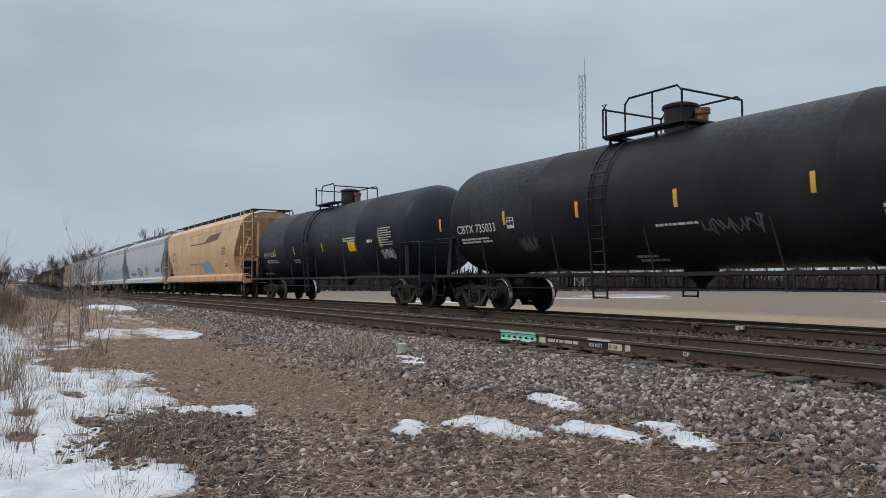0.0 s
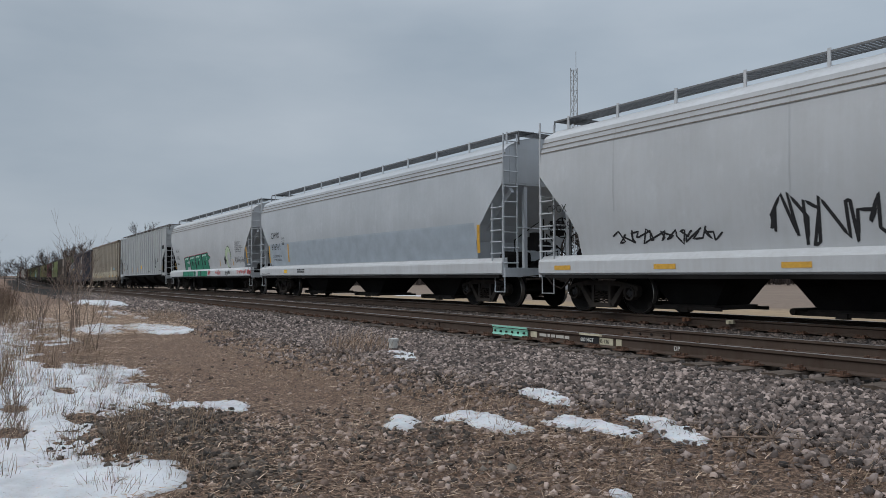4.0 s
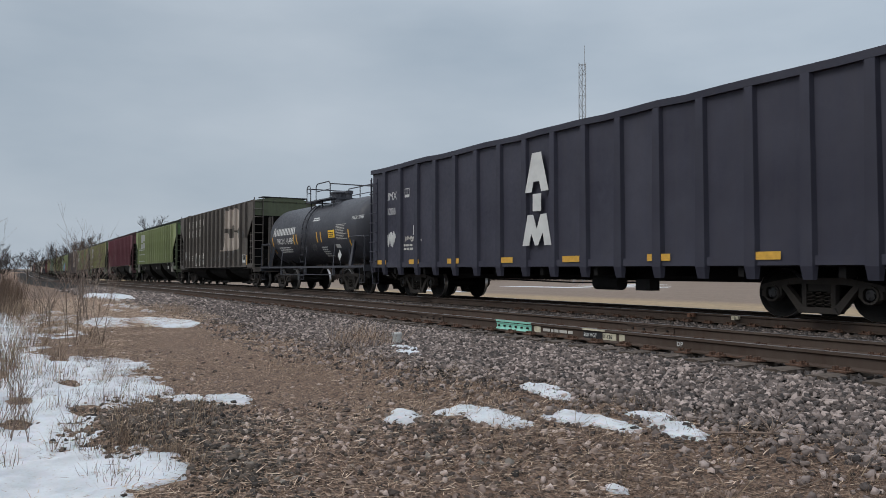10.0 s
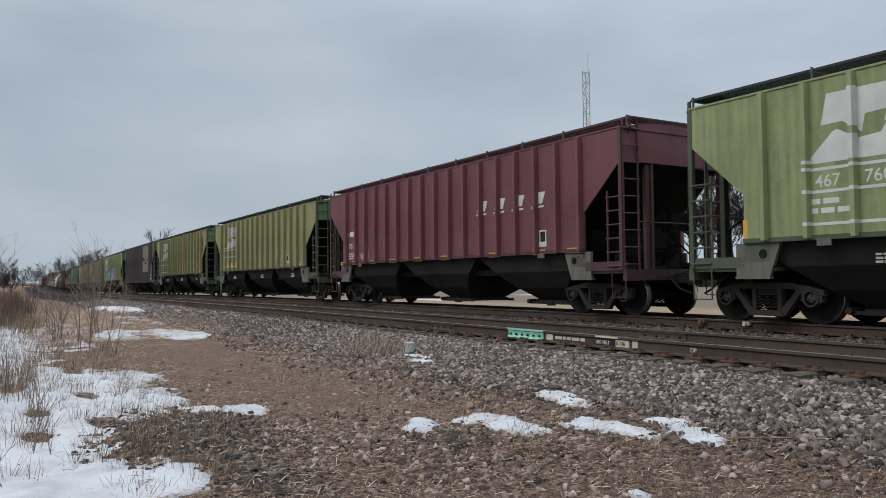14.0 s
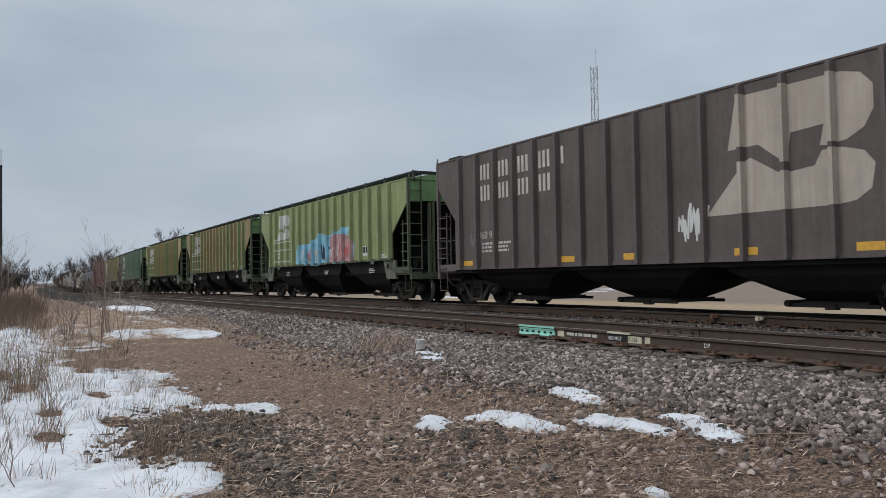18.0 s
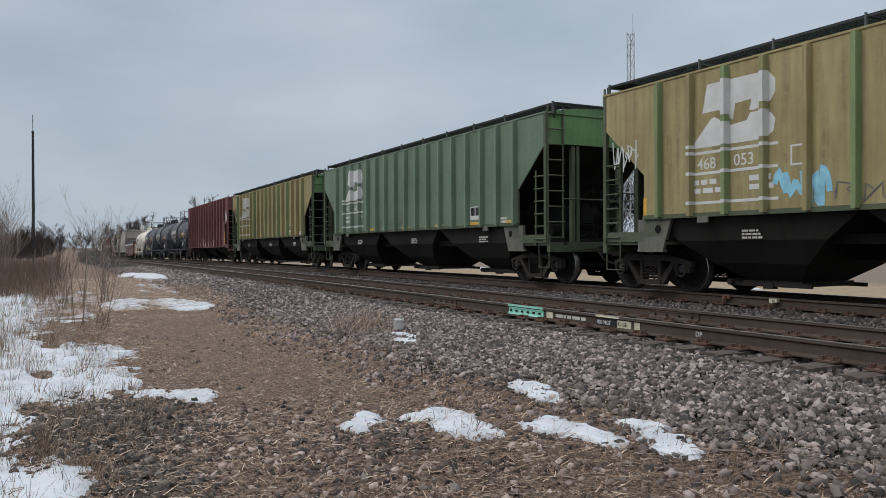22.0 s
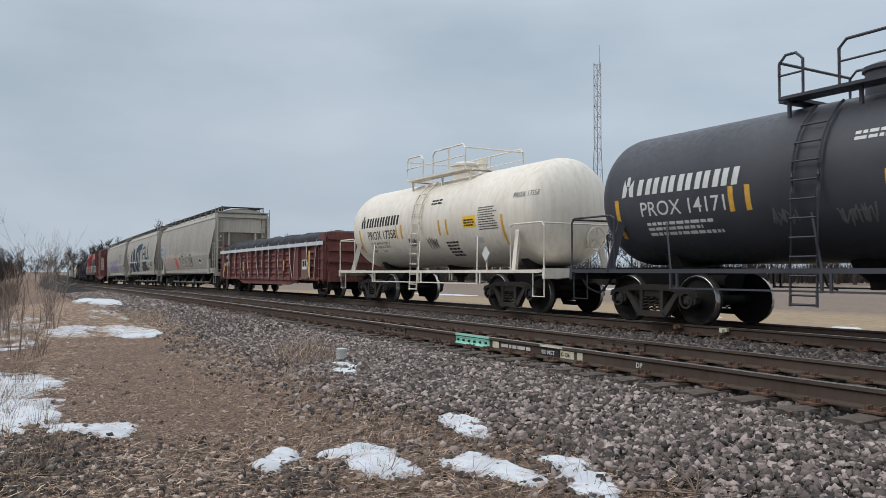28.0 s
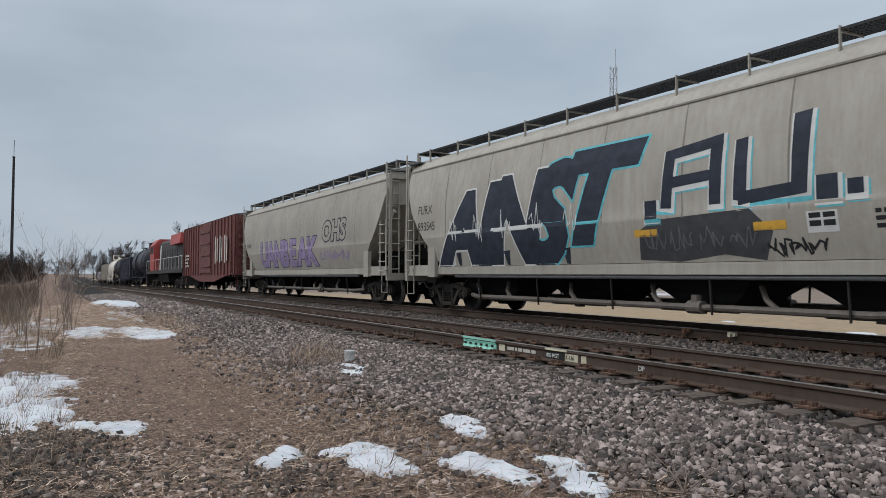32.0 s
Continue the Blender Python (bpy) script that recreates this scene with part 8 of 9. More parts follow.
# ---- snow ----
def snow_patch(blobs, holes, step, deep, label, seed, rough=0.5):
    """Thawing snow: a sheet that dives under the ground along an uneven edge."""
    x0 = min(b[0] - b[2] * 1.5 for b in blobs)
    x1 = max(b[0] + b[2] * 1.5 for b in blobs)
    y0 = min(b[1] - b[3] * 1.5 for b in blobs)
    y1 = max(b[1] + b[3] * 1.5 for b in blobs)
    nx, ny = int((x1 - x0) / step) + 1, int((y1 - y0) / step) + 1
    hs = {}

    def height(i, j):
        if (i, j) not in hs:
            x, y = x0 + i * step, y0 + j * step
            f = max(1 - math.hypot((x - bx) / rx, (y - by) / ry) for bx, by, rx, ry in blobs)
            for bx, by, rx, ry in holes:
                f = min(f, math.hypot((x - bx) / rx, (y - by) / ry) - 1)
            w = 1.0 / max(0.15, min(blobs[0][2], 1.0))
            f += rough * (0.34 * noise.noise((x * 1.1 * w, y * 2.0 * w, seed)) + 0.34 * noise.noise((x * 3.4 * w, y * 5 * w, seed + 3)) + 0.24 * noise.noise((x * 9 * w, y * 13 * w, seed + 5)))
            hs[i, j] = (deep * min(1.0, f * 2.5) ** 0.7 if f > 0 else f * 0.5) + 0.010 * noise.noise((x * 5, y * 5, seed)) + 0.006 * noise.noise((x * 17, y * 17, seed))
        return hs[i, j]

    idx, v, faces = {}, [], []

    def vert(i, j):
        if (i, j) not in idx:
            x, y = x0 + i * step, y0 + j * step
            idx[i, j] = len(v)
            v.append((x, y, ground_z(x, y) + height(i, j)))
        return idx[i, j]

    for i in range(nx):
        for j in range(ny):
            if max(height(i, j), height(i + 1, j), height(i, j + 1), height(i + 1, j + 1)) > -0.012:
                faces.append((vert(i, j), vert(i + 1, j), vert(i + 1, j + 1), vert(i, j + 1)))
    s = Shape().add(v, faces)
    ob = part("snow_patch", s, M_snow)
    ob.data.polygons.foreach_set("use_smooth", [True] * len(faces))
    return tagged(ob, label, "snow", "patches of old snow")


snow_patch([(-4.2, -8.6, 3.6, 2.0), (-1.2, -7.0, 1.9, 1.6), (1.0, -7.3, 2.2, 1.5), (3.0, -7.9, 2.0, 1.2), (4.7, -7.2, 0.9, 0.75), (4.95, -6.55, 0.42, 0.30), (0.9, -6.1, 1.0, 0.45)],
           [(3.4, -6.25, 0.95, 0.45), (2.2, -6.6, 0.45, 0.14), (-2.9, -6.4, 0.5, 0.14), (0.1, -6.55, 0.40, 0.10), (-1.4, -7.3, 0.5, 0.16), (1.2, -7.15, 0.35, 0.12), (2.6, -7.25, 0.30, 0.10), (-3.2, -7.6, 0.8, 0.2)], 0.045, 0.035, "broad thawing snow among dry grass stalks", 1.0, 0.75)
snow_patch([(-9.5, -8.4, 4.5, 2.6), (-14, -7.2, 4.5, 2.0)], [], 0.14, 0.03, "patchy snow under withered weeds", 2.0, 1.6)
snow_patch([(4.48, -2.66, 0.36, 0.16), (4.74, -2.72, 0.26, 0.13)], [], 0.014, 0.030, "small snow patch at the foot of the ballast", 3.0, 0.55)
snow_patch([(4.82, -3.74, 0.41, 0.22), (5.25, -3.82, 0.40, 0.24), (4.70, -3.92, 0.22, 0.16)], [(5.02, -3.50, 0.10, 0.05)], 0.014, 0.030, "melting snow patch on matted straw", 4.0, 0.62)
snow_patch([(5.56, -3.24, 0.31, 0.20), (5.93, -3.13, 0.31, 0.14), (5.44, -3.14, 0.19, 0.11)], [(5.76, -3.00, 0.08, 0.04)], 0.014, 0.030, "ragged melting snow patch on gravelly dirt", 5.0, 0.62)
snow_patch([(6.00, -2.76, 0.26, 0.11), (6.26, -2.84, 0.26, 0.14), (6.48, -2.93, 0.22, 0.13)], [], 0.014, 0.030, "thin snow patch beside a fallen twig", 6.0, 0.62)
snow_patch([(4.42, -4.24, 0.23, 0.10), (4.80, -4.50, 0.24, 0.10), (4.62, -4.36, 0.19, 0.10)], [], 0.016, 0.035, "narrow snow scrap on dead grass", 7.0, 0.65)
snow_patch([(7.08, -4.24, 0.10, 0.055)], [], 0.012, 0.02, "scrap of snow between the stones", 13.0, 0.7)
snow_patch([(2.35, -5.28, 0.46, 0.26), (2.0, -5.6, 0.30, 0.2), (1.2, -5.75, 0.6, 0.16)], [(2.62, -5.42, 0.10, 0.05)], 0.025, 0.025, "snow tongue beside the soil heap", 8.0, 0.8)
snow_patch([(0.62, -2.14, 0.50, 0.13), (1.05, -2.32, 0.34, 0.12)], [(0.75, -2.24, 0.16, 0.05)], 0.02, 0.040, "snow scrap beside the capped pipe", 9.0, 0.9)
snow_patch([(-9.6, -3.55, 2.3, 0.42), (-10.8, -4.6, 2.0, 0.7), (-8.4, -3.2, 1.0, 0.28)], [(-9.9, -4.2, 0.5, 0.12)], 0.06, 0.05, "long snow bank before the ballast", 10.0, 0.7)
snow_patch([(-25.5, -2.2, 4.6, 0.62), (-29.0, -2.6, 2.4, 0.5)], [], 0.12, 0.10, "snow drift along the foot of the ballast", 11.0, 0.6)
for k, (x, y, rx, ry) in enumerate(((-17.6, -2.9, 1.8, 0.22), (-15.2, -2.45, 1.3, 0.15), (-14.0, -2.95, 0.9, 0.14), (-12.6, -2.5, 0.7, 0.10), (-16.2, -3.5, 0.8, 0.16), (-19.8, -3.2, 0.9, 0.2))):
    snow_patch([(x, y, rx, ry)], [], 0.06, 0.03, "broken strip of snow beside the ballast", 12.0 + 2 * k, 1.1)
for k, (x, y, rx, ry) in enumerate(((-13.4, -5.4, 1.0, 0.3), (-15.4, -5.9, 1.1, 0.3), (-11.5, -6.1, 0.9, 0.25), (-8.2, -5.6, 0.8, 0.16), (-17.5, -5.2, 1.0, 0.25))):
    snow_patch([(x, y, rx, ry)], [], 0.06, 0.03, "scrap of snow among withered weeds", 60.0 + 2 * k, 1.2)
rnd = random.Random(77)
for k in range(9):
    cx, cy, rx = rnd.uniform(-70, 40), rnd.uniform(24, 75), rnd.uniform(4, 11)
    snow_patch([(cx, cy, rx, rnd.uniform(0.5, 1.4))], [], rx / 24, 0.06, "streak of snow on the far field", 20.0 + k, 0.7)
for k in range(5):
    snow_patch([(rnd.uniform(-14, 6), rnd.uniform(12, 20), rnd.uniform(0.3, 0.7), 0.25)], [], 0.06, 0.04, "scrap of snow on the stubble field", 40.0 + k, 0.6)


# ---- straw and dry grass ----
def blade_cloud(items, mat, name, label, category, kind="stuff"):
    """items: (x, y, z, dx, dy, dz, length, width): curved thin blades of two quads."""
    a = np.array(items)
    n = len(a)
    p, d, L, w = a[:, :3], a[:, 3:6], a[:, 6:7], a[:, 7:8]
    d = d / np.linalg.norm(d, axis=1, keepdims=True)
    sidev = np.cross(d, np.array([0.3, 0.2, 0.9]))
    sidev /= np.linalg.norm(sidev, axis=1, keepdims=True) + 1e-9
    bend = rs.normal(0, 0.10, (n, 3)) * L
    mid, tip = p + d * L * 0.5 + bend * 0.5, p + d * L + bend * np.array([1.6, 1.6, 0.6])
    v = np.stack([p - sidev * w, p + sidev * w, mid - sidev * w * 0.8, mid + sidev * w * 0.8, tip - sidev * w * 0.25, tip + sidev * w * 0.25], 1).reshape(-1, 3)
    k = 6 * np.arange(n)[:, None]
    f = np.concatenate([k + np.array([[0, 1, 3, 2]]), k + np.array([[2, 3, 5, 4]])], 0)
    return tagged(new(name, fast_mesh(name, v, f, mat)), label, category, kind=kind)


M_straw = speckled("dry_straw", [(0.0, (0.070, 0.040, 0.025)), (0.4, (0.235, 0.150, 0.098)), (0.75, (0.450, 0.318, 0.220)), (1.0, (0.780, 0.598, 0.450))], 0.9)
M_weed = speckled("withered_weeds", [(0.0, (0.085, 0.052, 0.036)), (0.5, (0.21, 0.138, 0.092)), (1.0, (0.40, 0.30, 0.20))], 0.9)
M_twig = speckled("bare_twigs", [(0.0, (0.12, 0.08, 0.062)), (0.6, (0.22, 0.16, 0.125)), (1.0, (0.38, 0.30, 0.25))], 0.9)


def litter():
    items = []
    for x, y in zip(rs.uniform(-9, 12.5, 165000), rs.uniform(-8.4, -2.35, 165000)):
        if y < -6.2 - 0.1 * x and rs.rand() < 0.6:
            continue
        n = 0.5 + 0.5 * noise.noise((x * 0.7, y * 0.7, 21.0))
        path = math.exp(-((y + 4.6 + 0.12 * x) / 0.9) ** 2) * (1 if x < 3.5 else 0.3)
        if rs.rand() > 0.30 + 1.2 * n * n + 0.10 * (x > 4) - 0.12 * path:
            continue
        a = rs.uniform(0, math.tau) if rs.rand() < 0.6 else rs.normal(0.2, 0.35)
        short = 0.6 if path > 0.4 else 1.0
        items.append((x, y, ground_z(x, y) + rs.uniform(0.006, 0.026), math.cos(a), math.sin(a), rs.uniform(-0.05, 0.22), short * rs.uniform(0.03, 0.14), rs.uniform(0.0016, 0.0040)))
    blade_cloud(items, M_straw, "straw_litter", "matted dead straw on the trodden ground", "straw")
    items = []
    for x, y in zip(rs.uniform(-30, -8, 26000), rs.uniform(-6.6, -2.3, 26000)):
        a = rs.uniform(0, math.tau)
        y += side(x)
        items.append((x, y, ground_z(x, y) + rs.uniform(0.01, 0.05), math.cos(a), math.sin(a), rs.uniform(-0.05, 0.25), rs.uniform(0.08, 0.25), rs.uniform(0.003, 0.008)))
    blade_cloud(items, M_straw, "straw_litter", "matted dead straw further along the verge", "straw")


litter()


def tufts(n, x0, x1, y0, y1, h0, h1, blades, mat, name, label, keep=None, spread=0.10, width=0.0022, droop=0.35):
    items = []
    for _ in range(n):
        x, y = rs.uniform(x0, x1), rs.uniform(y0, y1)
        if keep and not keep(x, y):
            continue
        z = ground_z(x, y)
        for _ in range(int(blades * rs.uniform(0.5, 1.4))):
            a, r = rs.uniform(0, math.tau), rs.uniform(0, spread)
            items.append((x + r * math.cos(a), y + r * math.sin(a), z - 0.01, math.cos(a) * rs.uniform(0, droop), math.sin(a) * rs.uniform(0, droop), 1.0, rs.uniform(h0, h1), width * rs.uniform(0.6, 1.3)))
    return blade_cloud(items, mat, name, label, "dry grass")


tufts(100, -8, 0.5, -9.6, -6.4, 0.18, 0.50, 12, M_straw, "dry_grass", "tall dry grass stalks standing in the snow")
tufts(70, -3.2, 1.2, -8.3, -7.0, 0.18, 0.62, 9, M_weed, "dry_grass", "brown upright seed stalks standing in the snow", spread=0.12, width=0.0035, droop=0.14)
tufts(120, -13, -4, -7.6, -5.4, 0.08, 0.30, 16, M_weed, "dry_grass", "tan dry grass over patchy snow", spread=0.20, droop=0.8, width=0.003)
tufts(240, -30, -12, -11, -5.8, 0.25, 0.65, 15, M_weed, "withered_weeds", "brown withered weeds on the verge", width=0.004, spread=0.18)
tufts(230, -3.5, 4.5, -8.2, -5.7, 0.05, 0.24, 18, M_weed, "dry_grass", "short dead grass poking through the snow", spread=0.09, droop=0.7)
tufts(26, 4.2, 5.2, -6.9, -6.2, 0.05, 0.17, 16, M_weed, "dry_grass", "dead grass on the soil heap", spread=0.09, droop=0.9)
tufts(26, -1.4, 0.1, -2.6, -1.9, 0.12, 0.42, 18, M_straw, "dry_grass", "pale grass tuft beside the capped pipe", spread=0.12, droop=1.1, width=0.003)
tufts(40, -14.5, -10.8, -3.0, -2.2, 0.10, 0.34, 26, M_straw, "dry_grass", "yellow grass tuft at the ballast foot", spread=0.2, droop=1.0)
tufts(120, 5.2, 9.2, -4.4, -2.4, 0.04, 0.17, 15, M_weed, "dry_grass", "dead stalks between the stones", spread=0.12, droop=1.6)
tufts(90, 0.0, 5.2, -4.4, -2.5, 0.04, 0.15, 18, M_straw, "dry_grass", "straw tufts at the edge of the ballast", spread=0.14, droop=1.8)


# ---- shrubs and trees, bare in winter ----
def grow(s, p, d, length, r, depth, rnd, spread, shrink=0.72, n=3, lift=0.12, taper=0.58):
    """A branch of three pieces and, from it, thinner ones."""
    pts = [p]
    for k in range(3):
        d = (d + Vector((rnd.uniform(-1, 1), rnd.uniform(-1, 1), rnd.uniform(-0.5, 1))) * 0.16 + Vector((0, 0, lift * 0.4))).normalized()
        pts.append(pts[-1] + d * length / 3)
    s.tube(pts, r, n, r * 0.6)
    if depth == 0:
        return
    for k in range(rnd.choice((2, 3, 3, 4))):
        q = pts[rnd.choice((1, 2, 3, 3))]
        nd = (d + Vector((rnd.uniform(-1, 1), rnd.uniform(-1, 1), rnd.uniform(-0.35, 0.8))) * spread).normalized()
        grow(s, q, nd, length * shrink * rnd.uniform(0.75, 1.15), r * taper, depth - 1, rnd, spread, shrink, 3, lift, taper)


def shrub(x, y, h, stems, seed, label, fan=0.45):
    rnd, s = random.Random(seed), Shape()
    ob = new("shrub")
    ob.location = (x, y, ground_z(x, y) - 0.03)
    tagged(ob, label, "shrub", "bare shrubs on the verge")
    for k in range(stems):
        stem = Shape()
        a = rnd.uniform(0, math.tau)
        d = Vector((math.cos(a) * fan * rnd.uniform(0.2, 1), math.sin(a) * fan * rnd.uniform(0.2, 1), 1)).normalized()
        grow(stem, Vector((rnd.uniform(-0.15, 0.15), rnd.uniform(-0.15, 0.15), 0)), d, h * rnd.uniform(0.45, 0.62), 0.006 * h / 2 + 0.0045, 3, rnd, 0.70, 0.62)
        part("stem", stem, M_twig, ob)
    return ob


shrub(-11.7, -5.0, 2.1, 11, 501, "leafless many-stemmed shrub on the snowy verge", 0.38)
shrub(-9.9, -6.0, 1.5, 9, 505, "low leafless shrub among weeds", 0.7)
shrub(-5.9, -5.9, 1.9, 4, 502, "spindly bare shrub rising from dry grass", 0.3)
shrub(-5.0, -5.6, 1.6, 3, 503, "thin bare sapling stems beside the path", 0.3)
shrub(-19.0, -7.6, 2.6, 10, 504, "leafless shrub in the brown thicket")
shrub(-24.0, -8.4, 3.0, 10, 506, "taller leafless shrub in the thicket")
shrub(-34.0, -8.0, 4.4, 12, 507, "tall bare shrub behind the thicket")
shrub(-2.6, 19.5, 1.3, 9, 508, "bare shrub on the field beyond the tracks", 0.35)
for k, (x, y, h) in enumerate(((0.4, -7.6, 0.6), (2.0, -7.3, 0.5), (3.4, -7.2, 0.45), (-1.5, -8.0, 0.8), (1.2, -8.2, 0.7), (4.3, -7.6, 0.4))):
    shrub(x, y, h, 3, 520 + k, "small twiggy weed standing in the snow", 0.6)


def thicket():
    items = []
    for _ in range(6000):
        x = -16 - 50 * rs.rand() ** 1.3
        y = side(x) - 5.4 - 8.5 * rs.rand() - max(0, (x + 28)) * 0.10
        h = (0.55 + 1.1 * (0.5 + 0.5 * noise.noise((x * 0.25, y * 0.25, 3.0)))) * rs.uniform(0.6, 1.15)
        items.append((x, y, ground_z(x, y), rs.normal(0, 0.22), rs.normal(0, 0.22), 1.0, h, rs.uniform(0.004, 0.010)))
    blade_cloud(items, plain("brown_thicket_canes", (0.120, 0.082, 0.058), 0.95, 0, 0.45, 3, 0.0), "brush_thicket", "brown leafless canes of a dense thicket", "thicket")


thicket()


def tree_kind(seed, h, depth=5):
    rnd = random.Random(seed)
    trunk, crown = Shape(), Shape()
    pts = [Vector((0, 0, -0.3))]
    d = Vector((0, 0, 1))
    for k in range(6):
        d = (d + Vector((rnd.uniform(-1, 1), rnd.uniform(-1, 1), 0)) * 0.07).normalized()
        pts.append(pts[-1] + d * h * 0.62 / 6)
    trunk.tube(pts, h * 0.011, 7, h * 0.005)
    for k in range(17):
        q = pts[rnd.choice((2, 3, 3, 4, 4, 5, 5, 6))]
        a = rnd.uniform(0, math.tau)
        nd = Vector((math.cos(a), math.sin(a), rnd.uniform(0.35, 1.3))).normalized()
        grow(crown, q, nd, h * rnd.uniform(0.15, 0.23), h * 0.0040, depth - 2, rnd, 0.90, 0.66, 3, 0.10, 0.80)
    return mesh_of("trunk", trunk, M_bark), mesh_of("crown", crown, M_bark)


M_bark = plain("grey_brown_bark", (0.052, 0.041, 0.036), 0.95, 0, 0.3, 4, 0.0)
KINDS = [tree_kind(600 + k, 10.0, 6) for k in range(5)]


def tree(x, y, h, kind, turn, label="leafless winter tree with a fine open crown"):
    ob = new("tree")
    ob.matrix_basis = pose(x, y, ground_z(x, y) - 0.1, 0, 0, turn)
    tagged(ob, label, "tree", "bare trees round the field")
    t = part("trunk", KINDS[kind][0], None, ob)
    c = part("crown", KINDS[kind][1], None, ob)
    for o in (t, c):
        o.scale = (h / 10,) * 3
    return ob


rnd = random.Random(88)
az = lambda a, r: (10.4 - r * math.cos(radians(a)), -6.5 + r * math.sin(radians(a)))
# bearing, rise of the top above eye level in degrees, distance
for a, up, r in ((45.2, 7.3, 190), (46.6, 7.8, 196), (48.1, 8.2, 190), (49.4, 8.5, 200), (50.7, 8.7, 188), (52.1, 8.9, 196), (53.5, 8.9, 190), (54.6, 8.2, 200), (56.5, 9.4, 165), (57.5, 9.9, 170), (58.5, 10.3, 160), (59.5, 10.7, 168), (60.6, 11.0, 160), (62.2, 11.0, 165), (64.0, 10.8, 160), (66.0, 10.5, 165),
                 (44.0, 6.6, 200), (42.6, 6.2, 205), (41.0, 6.0, 210), (39.3, 5.8, 205), (37.6, 5.8, 210), (36.0, 5.9, 215), (34.3, 5.4, 215), (32.6, 5.0, 220), (30.8, 4.6, 220), (29.0, 4.2, 225), (27.0, 3.9, 225), (25.0, 3.6, 230), (23.0, 3.4, 230), (21.0, 3.2, 230), (19.0, 3.0, 225),
                 (17.3, 2.7, 200), (16.0, 2.8, 190), (14.9, 2.8, 190), (13.7, 3.6, 165), (12.7, 2.6, 190), (11.6, 2.8, 175), (10.4, 3.95, 150), (9.2, 2.7, 170), (8.0, 2.1, 190), (7.0, 2.5, 165), (6.2, 2.6, 150), (5.4, 2.1, 160), (4.6, 2.05, 150), (3.7, 1.5, 170), (3.0, 1.3, 180), (2.3, 1.15, 190), (1.5, 1.1, 200)):
    x, y = az(a, r)
    tree(x, y, r * math.tan(radians(up)) + 0.9 - ground_z(x, y), rnd.randrange(5), rnd.uniform(0, 360))
for k in range(16):
    x, y = az(-4.5 + 0.45 * k, rnd.uniform(55, 110))
    if y < side(x) - 5:
        tree(x, y, rnd.uniform(3.5, 6.0), rnd.randrange(5), rnd.uniform(0, 360), "small leafless tree behind the thicket")


def far_wood():
    """The grey edge of distant woods all round the horizon."""
    items = []
    for _ in range(24000):
        a = rs.uniform(-8, 75)
        r = rs.uniform(190, 330)
        x, y = az(a, r)
        if abs(y - side(x) - 3) < 14:
            continue
        h = 5.0 + 3.0 * noise.noise((a * 0.7, 0.0, 5.0)) + rs.uniform(-1, 2)
        items.append((x, y, ground_z(x, y), rs.normal(0, 0.2), rs.normal(0, 0.2), 1.0, max(2.5, h), rs.uniform(0.08, 0.20)))
    blade_cloud(items, M_bark, "far_wood", "grey line of distant leafless woods", "woods")


far_wood()


# ---- radio tower, pole, pipe, sticks ----
def tower(x, y, h):
    ob = new("lattice_tower")
    ob.matrix_basis = pose(x, y, -0.9, 0, 0, 20)
    tagged(ob, "tall galvanised lattice tower with a whip antenna", "radio tower")
    zinc = plain("galvanised_steel", (0.30, 0.31, 0.32), 0.6, 0.3, 0.15, 3, 0.0)

    def leg(k, z):
        r = 1.35 + (0.46 - 1.35) * min(1, z / (h * 0.62))
        a = k * math.tau / 3
        return Vector((r * math.cos(a), r * math.sin(a), z))

    for k in range(3):
        s = Shape()
        s.tube([leg(k, 0), leg(k, h * 0.62), leg(k, h)], 0.055, 6)
        part("leg", s, zinc, ob)
    z, flip = 0.0, 0
    while z < h - 0.5:
        dz = 2.0 if z < h * 0.5 else 1.25
        z2 = min(h, z + dz)
        s = Shape()
        for k in range(3):
            a, b = (k, (k + 1) % 3) if flip else ((k + 1) % 3, k)
            s.tube([leg(a, z), leg(b, z2)], 0.026, 4)
            s.tube([leg(k, z2), leg((k + 1) % 3, z2)], 0.022, 4)
        part("bracing", s, zinc, ob)
        z, flip = z2, 1 - flip
    part("antenna", Shape().tube([(0.3, 0, h - 1.0), (0.3, 0, h + 2.1)], 0.03, 5), zinc, ob)


tower(-58.8, 55.2, 26.7)


def pole(x, y, h):
    ob = new("utility_pole")
    ob.matrix_basis = pose(x, y, ground_z(x, y) - 0.3, 0, -1.0, 0)
    tagged(ob, "tall dark pole with a thin spike on top", "utility pole")
    part("shaft", Shape().tube([(0, 0, 0), (0, 0, h * 0.5), (0, 0, h)], 0.15, 10, 0.10), plain("dark_pole_wood", (0.035, 0.033, 0.034), 0.85), ob)
    part("spike", Shape().tube([(0.02, 0, h - 0.4), (0.02, 0, h + 1.5)], 0.025, 5), M_steel, ob)
    part("pole_cap", Shape().box(-0.11, 0.11, -0.11, 0.11, h - 0.10, h + 0.04), M_steel, ob)


pole(-66.0, -6.7, 12.3)


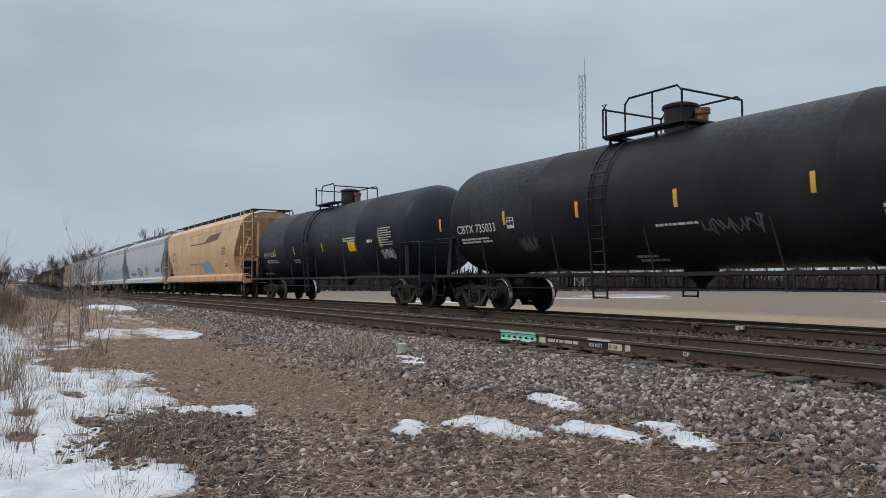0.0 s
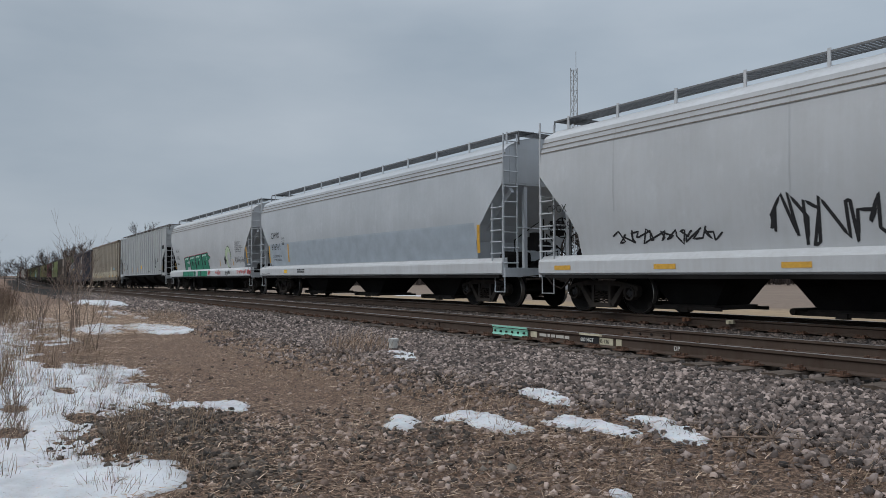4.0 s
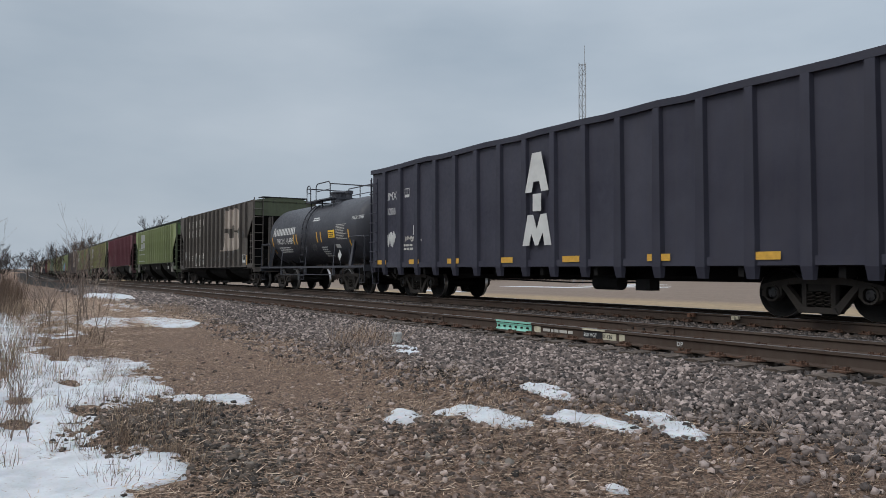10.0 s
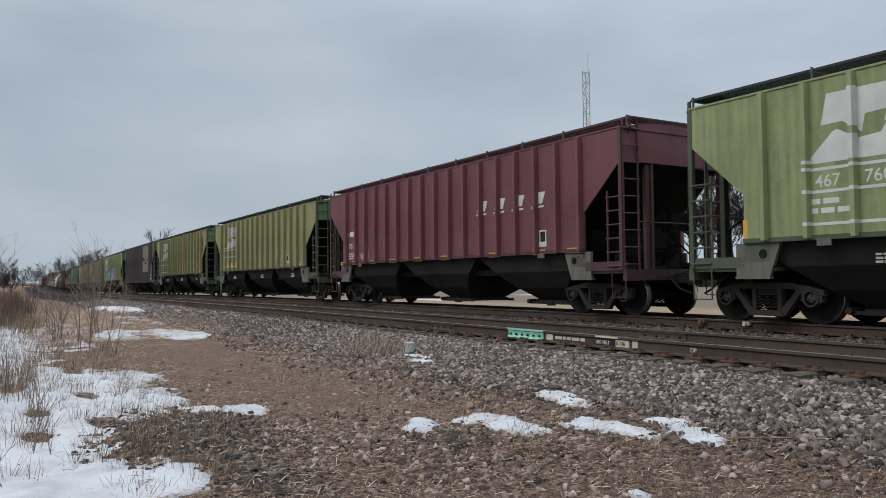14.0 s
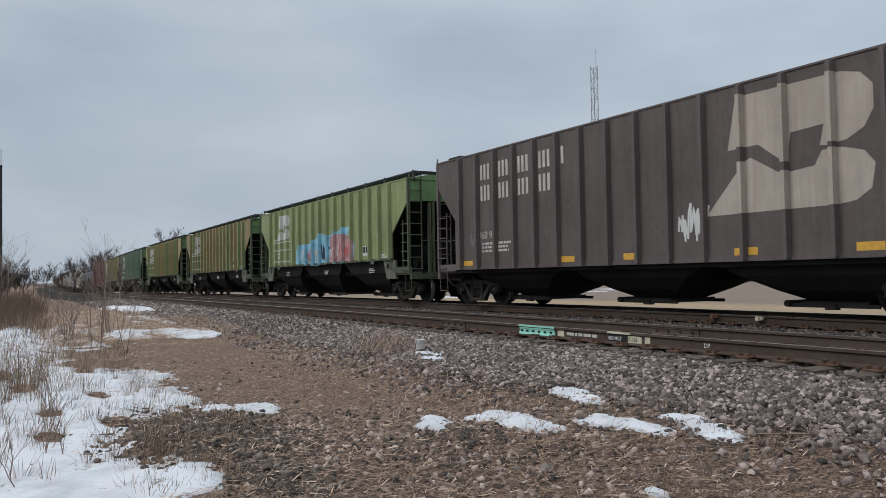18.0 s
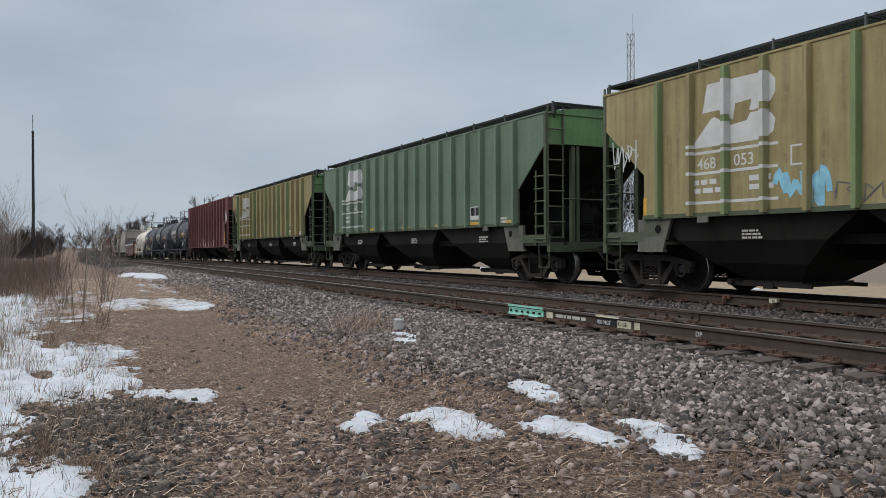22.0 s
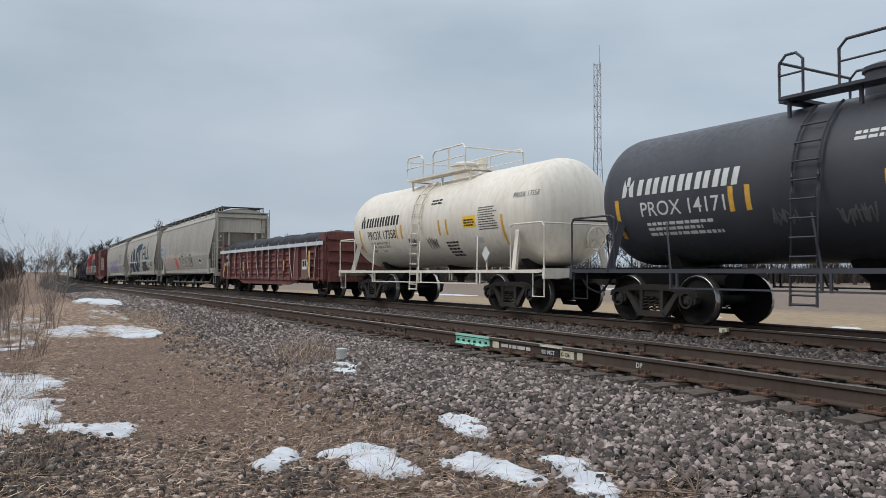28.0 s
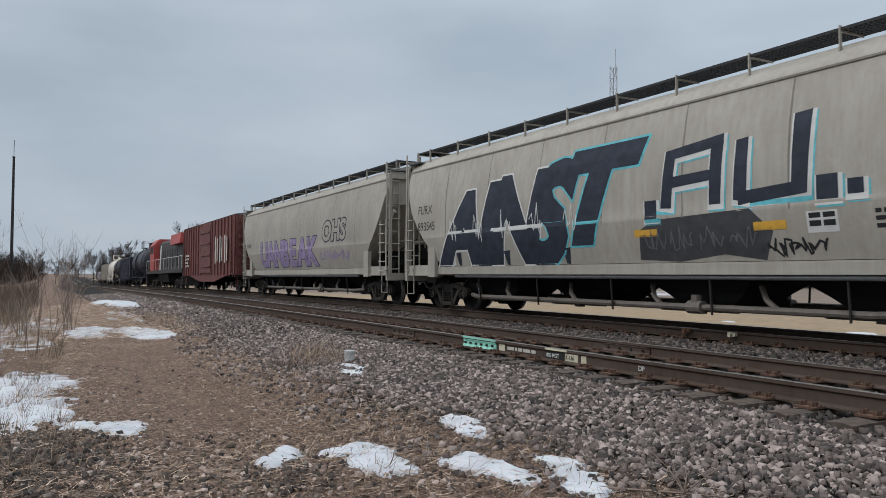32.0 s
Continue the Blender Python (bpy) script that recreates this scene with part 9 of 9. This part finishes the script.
def capped_pipe():
    x, y = 0.03, -1.95
    ob = new("standpipe")
    ob.location = (x, y, ground_z(x, y) + 0.005)
    tagged(ob, "short white plastic pipe with a grey cap", "pipe")
    body = plain("chalky_white_plastic", (0.48, 0.48, 0.46), 0.6, 0, 0.12, 8)
    part("pipe_body", Shape().lathe([(-0.05, 0.07), (0.14, 0.07), (0.14, 0.0)], "z", 18), body, ob, smooth=40)
    part("pipe_cap", Shape().lathe([(0.125, 0.0), (0.125, 0.080), (0.17, 0.080), (0.175, 0.074), (0.175, 0.0)], "z", 18), plain("grey_plastic_cap", (0.42, 0.42, 0.41), 0.6), ob, smooth=40)


capped_pipe()


def stick(pts, r, label, twigs=0, seed=1):
    rnd = random.Random(seed)
    ob = new("fallen_branch")
    tagged(ob, label, "stick")
    p = [Vector((x, y, ground_z(x, y) + z)) for x, y, z in pts]
    part("branch", Shape().tube(p, r, 5, r * 0.45), M_twig, ob)
    for k in range(twigs):
        q = p[rnd.randrange(len(p) // 2, len(p))]
        e = q + Vector((rnd.uniform(-0.25, 0.25), rnd.uniform(-0.25, 0.25), rnd.uniform(0.05, 0.22)))
        part("twig", Shape().tube([q, (q + e) / 2 + Vector((0.02, 0.0, 0.02)), e], r * 0.45, 4, r * 0.2), M_twig, ob)


stick(((6.50, -2.92, 0.02), (6.75, -2.80, 0.025), (7.05, -2.66, 0.03), (7.25, -2.56, 0.04)), 0.011, "pale fallen branch lying beside the snow", 5, 4)
stick(((5.45, -3.72, 0.03), (5.38, -3.55, 0.06), (5.42, -3.35, 0.07)), 0.010, "thin fallen branch across a snow patch")
stick(((-6.5, -2.9, 0.02), (-5.9, -2.75, 0.04), (-5.2, -2.72, 0.02)), 0.014, "pale stick lying along the ballast edge")
for k in range(14):
    x, y = rnd.uniform(6.6, 9.2), rnd.uniform(-4.2, -2.4)
    a, l = rnd.uniform(0, math.tau), rnd.uniform(0.10, 0.28)
    stick(((x, y, 0.015), (x + l * math.cos(a), y + l * math.sin(a), 0.03), (x + 2 * l * math.cos(a + 0.2), y + 2 * l * math.sin(a + 0.2), 0.02)), 0.004, "dead twig on the verge", 2, 700 + k)


def motions():
    for car, s0 in MOVERS:
        walk(car, [(t, on_track(s0 + travelled(t), YF, -0.02)) for t in range(0, 33)])
    # all wheels turn alike: one key row for each frame, shared by the front and by the rear wheelsets of the trucks
    lead = {}
    for w, d in WHEELSETS:
        if d not in lead:
            walk(w, [(i / FPS, pose(d * AXLES, 0, WHEEL_R, 0, math.degrees(travelled(i / FPS) / WHEEL_R), 0)) for i in range(0, 32 * FPS + 1)])
            lead[d] = w.animation_data
            continue
        w.rotation_mode = "QUATERNION"
        keys = w.animation_data_create()
        keys.action = lead[d].action
        keys.action_slot = lead[d].action_slot


motions()
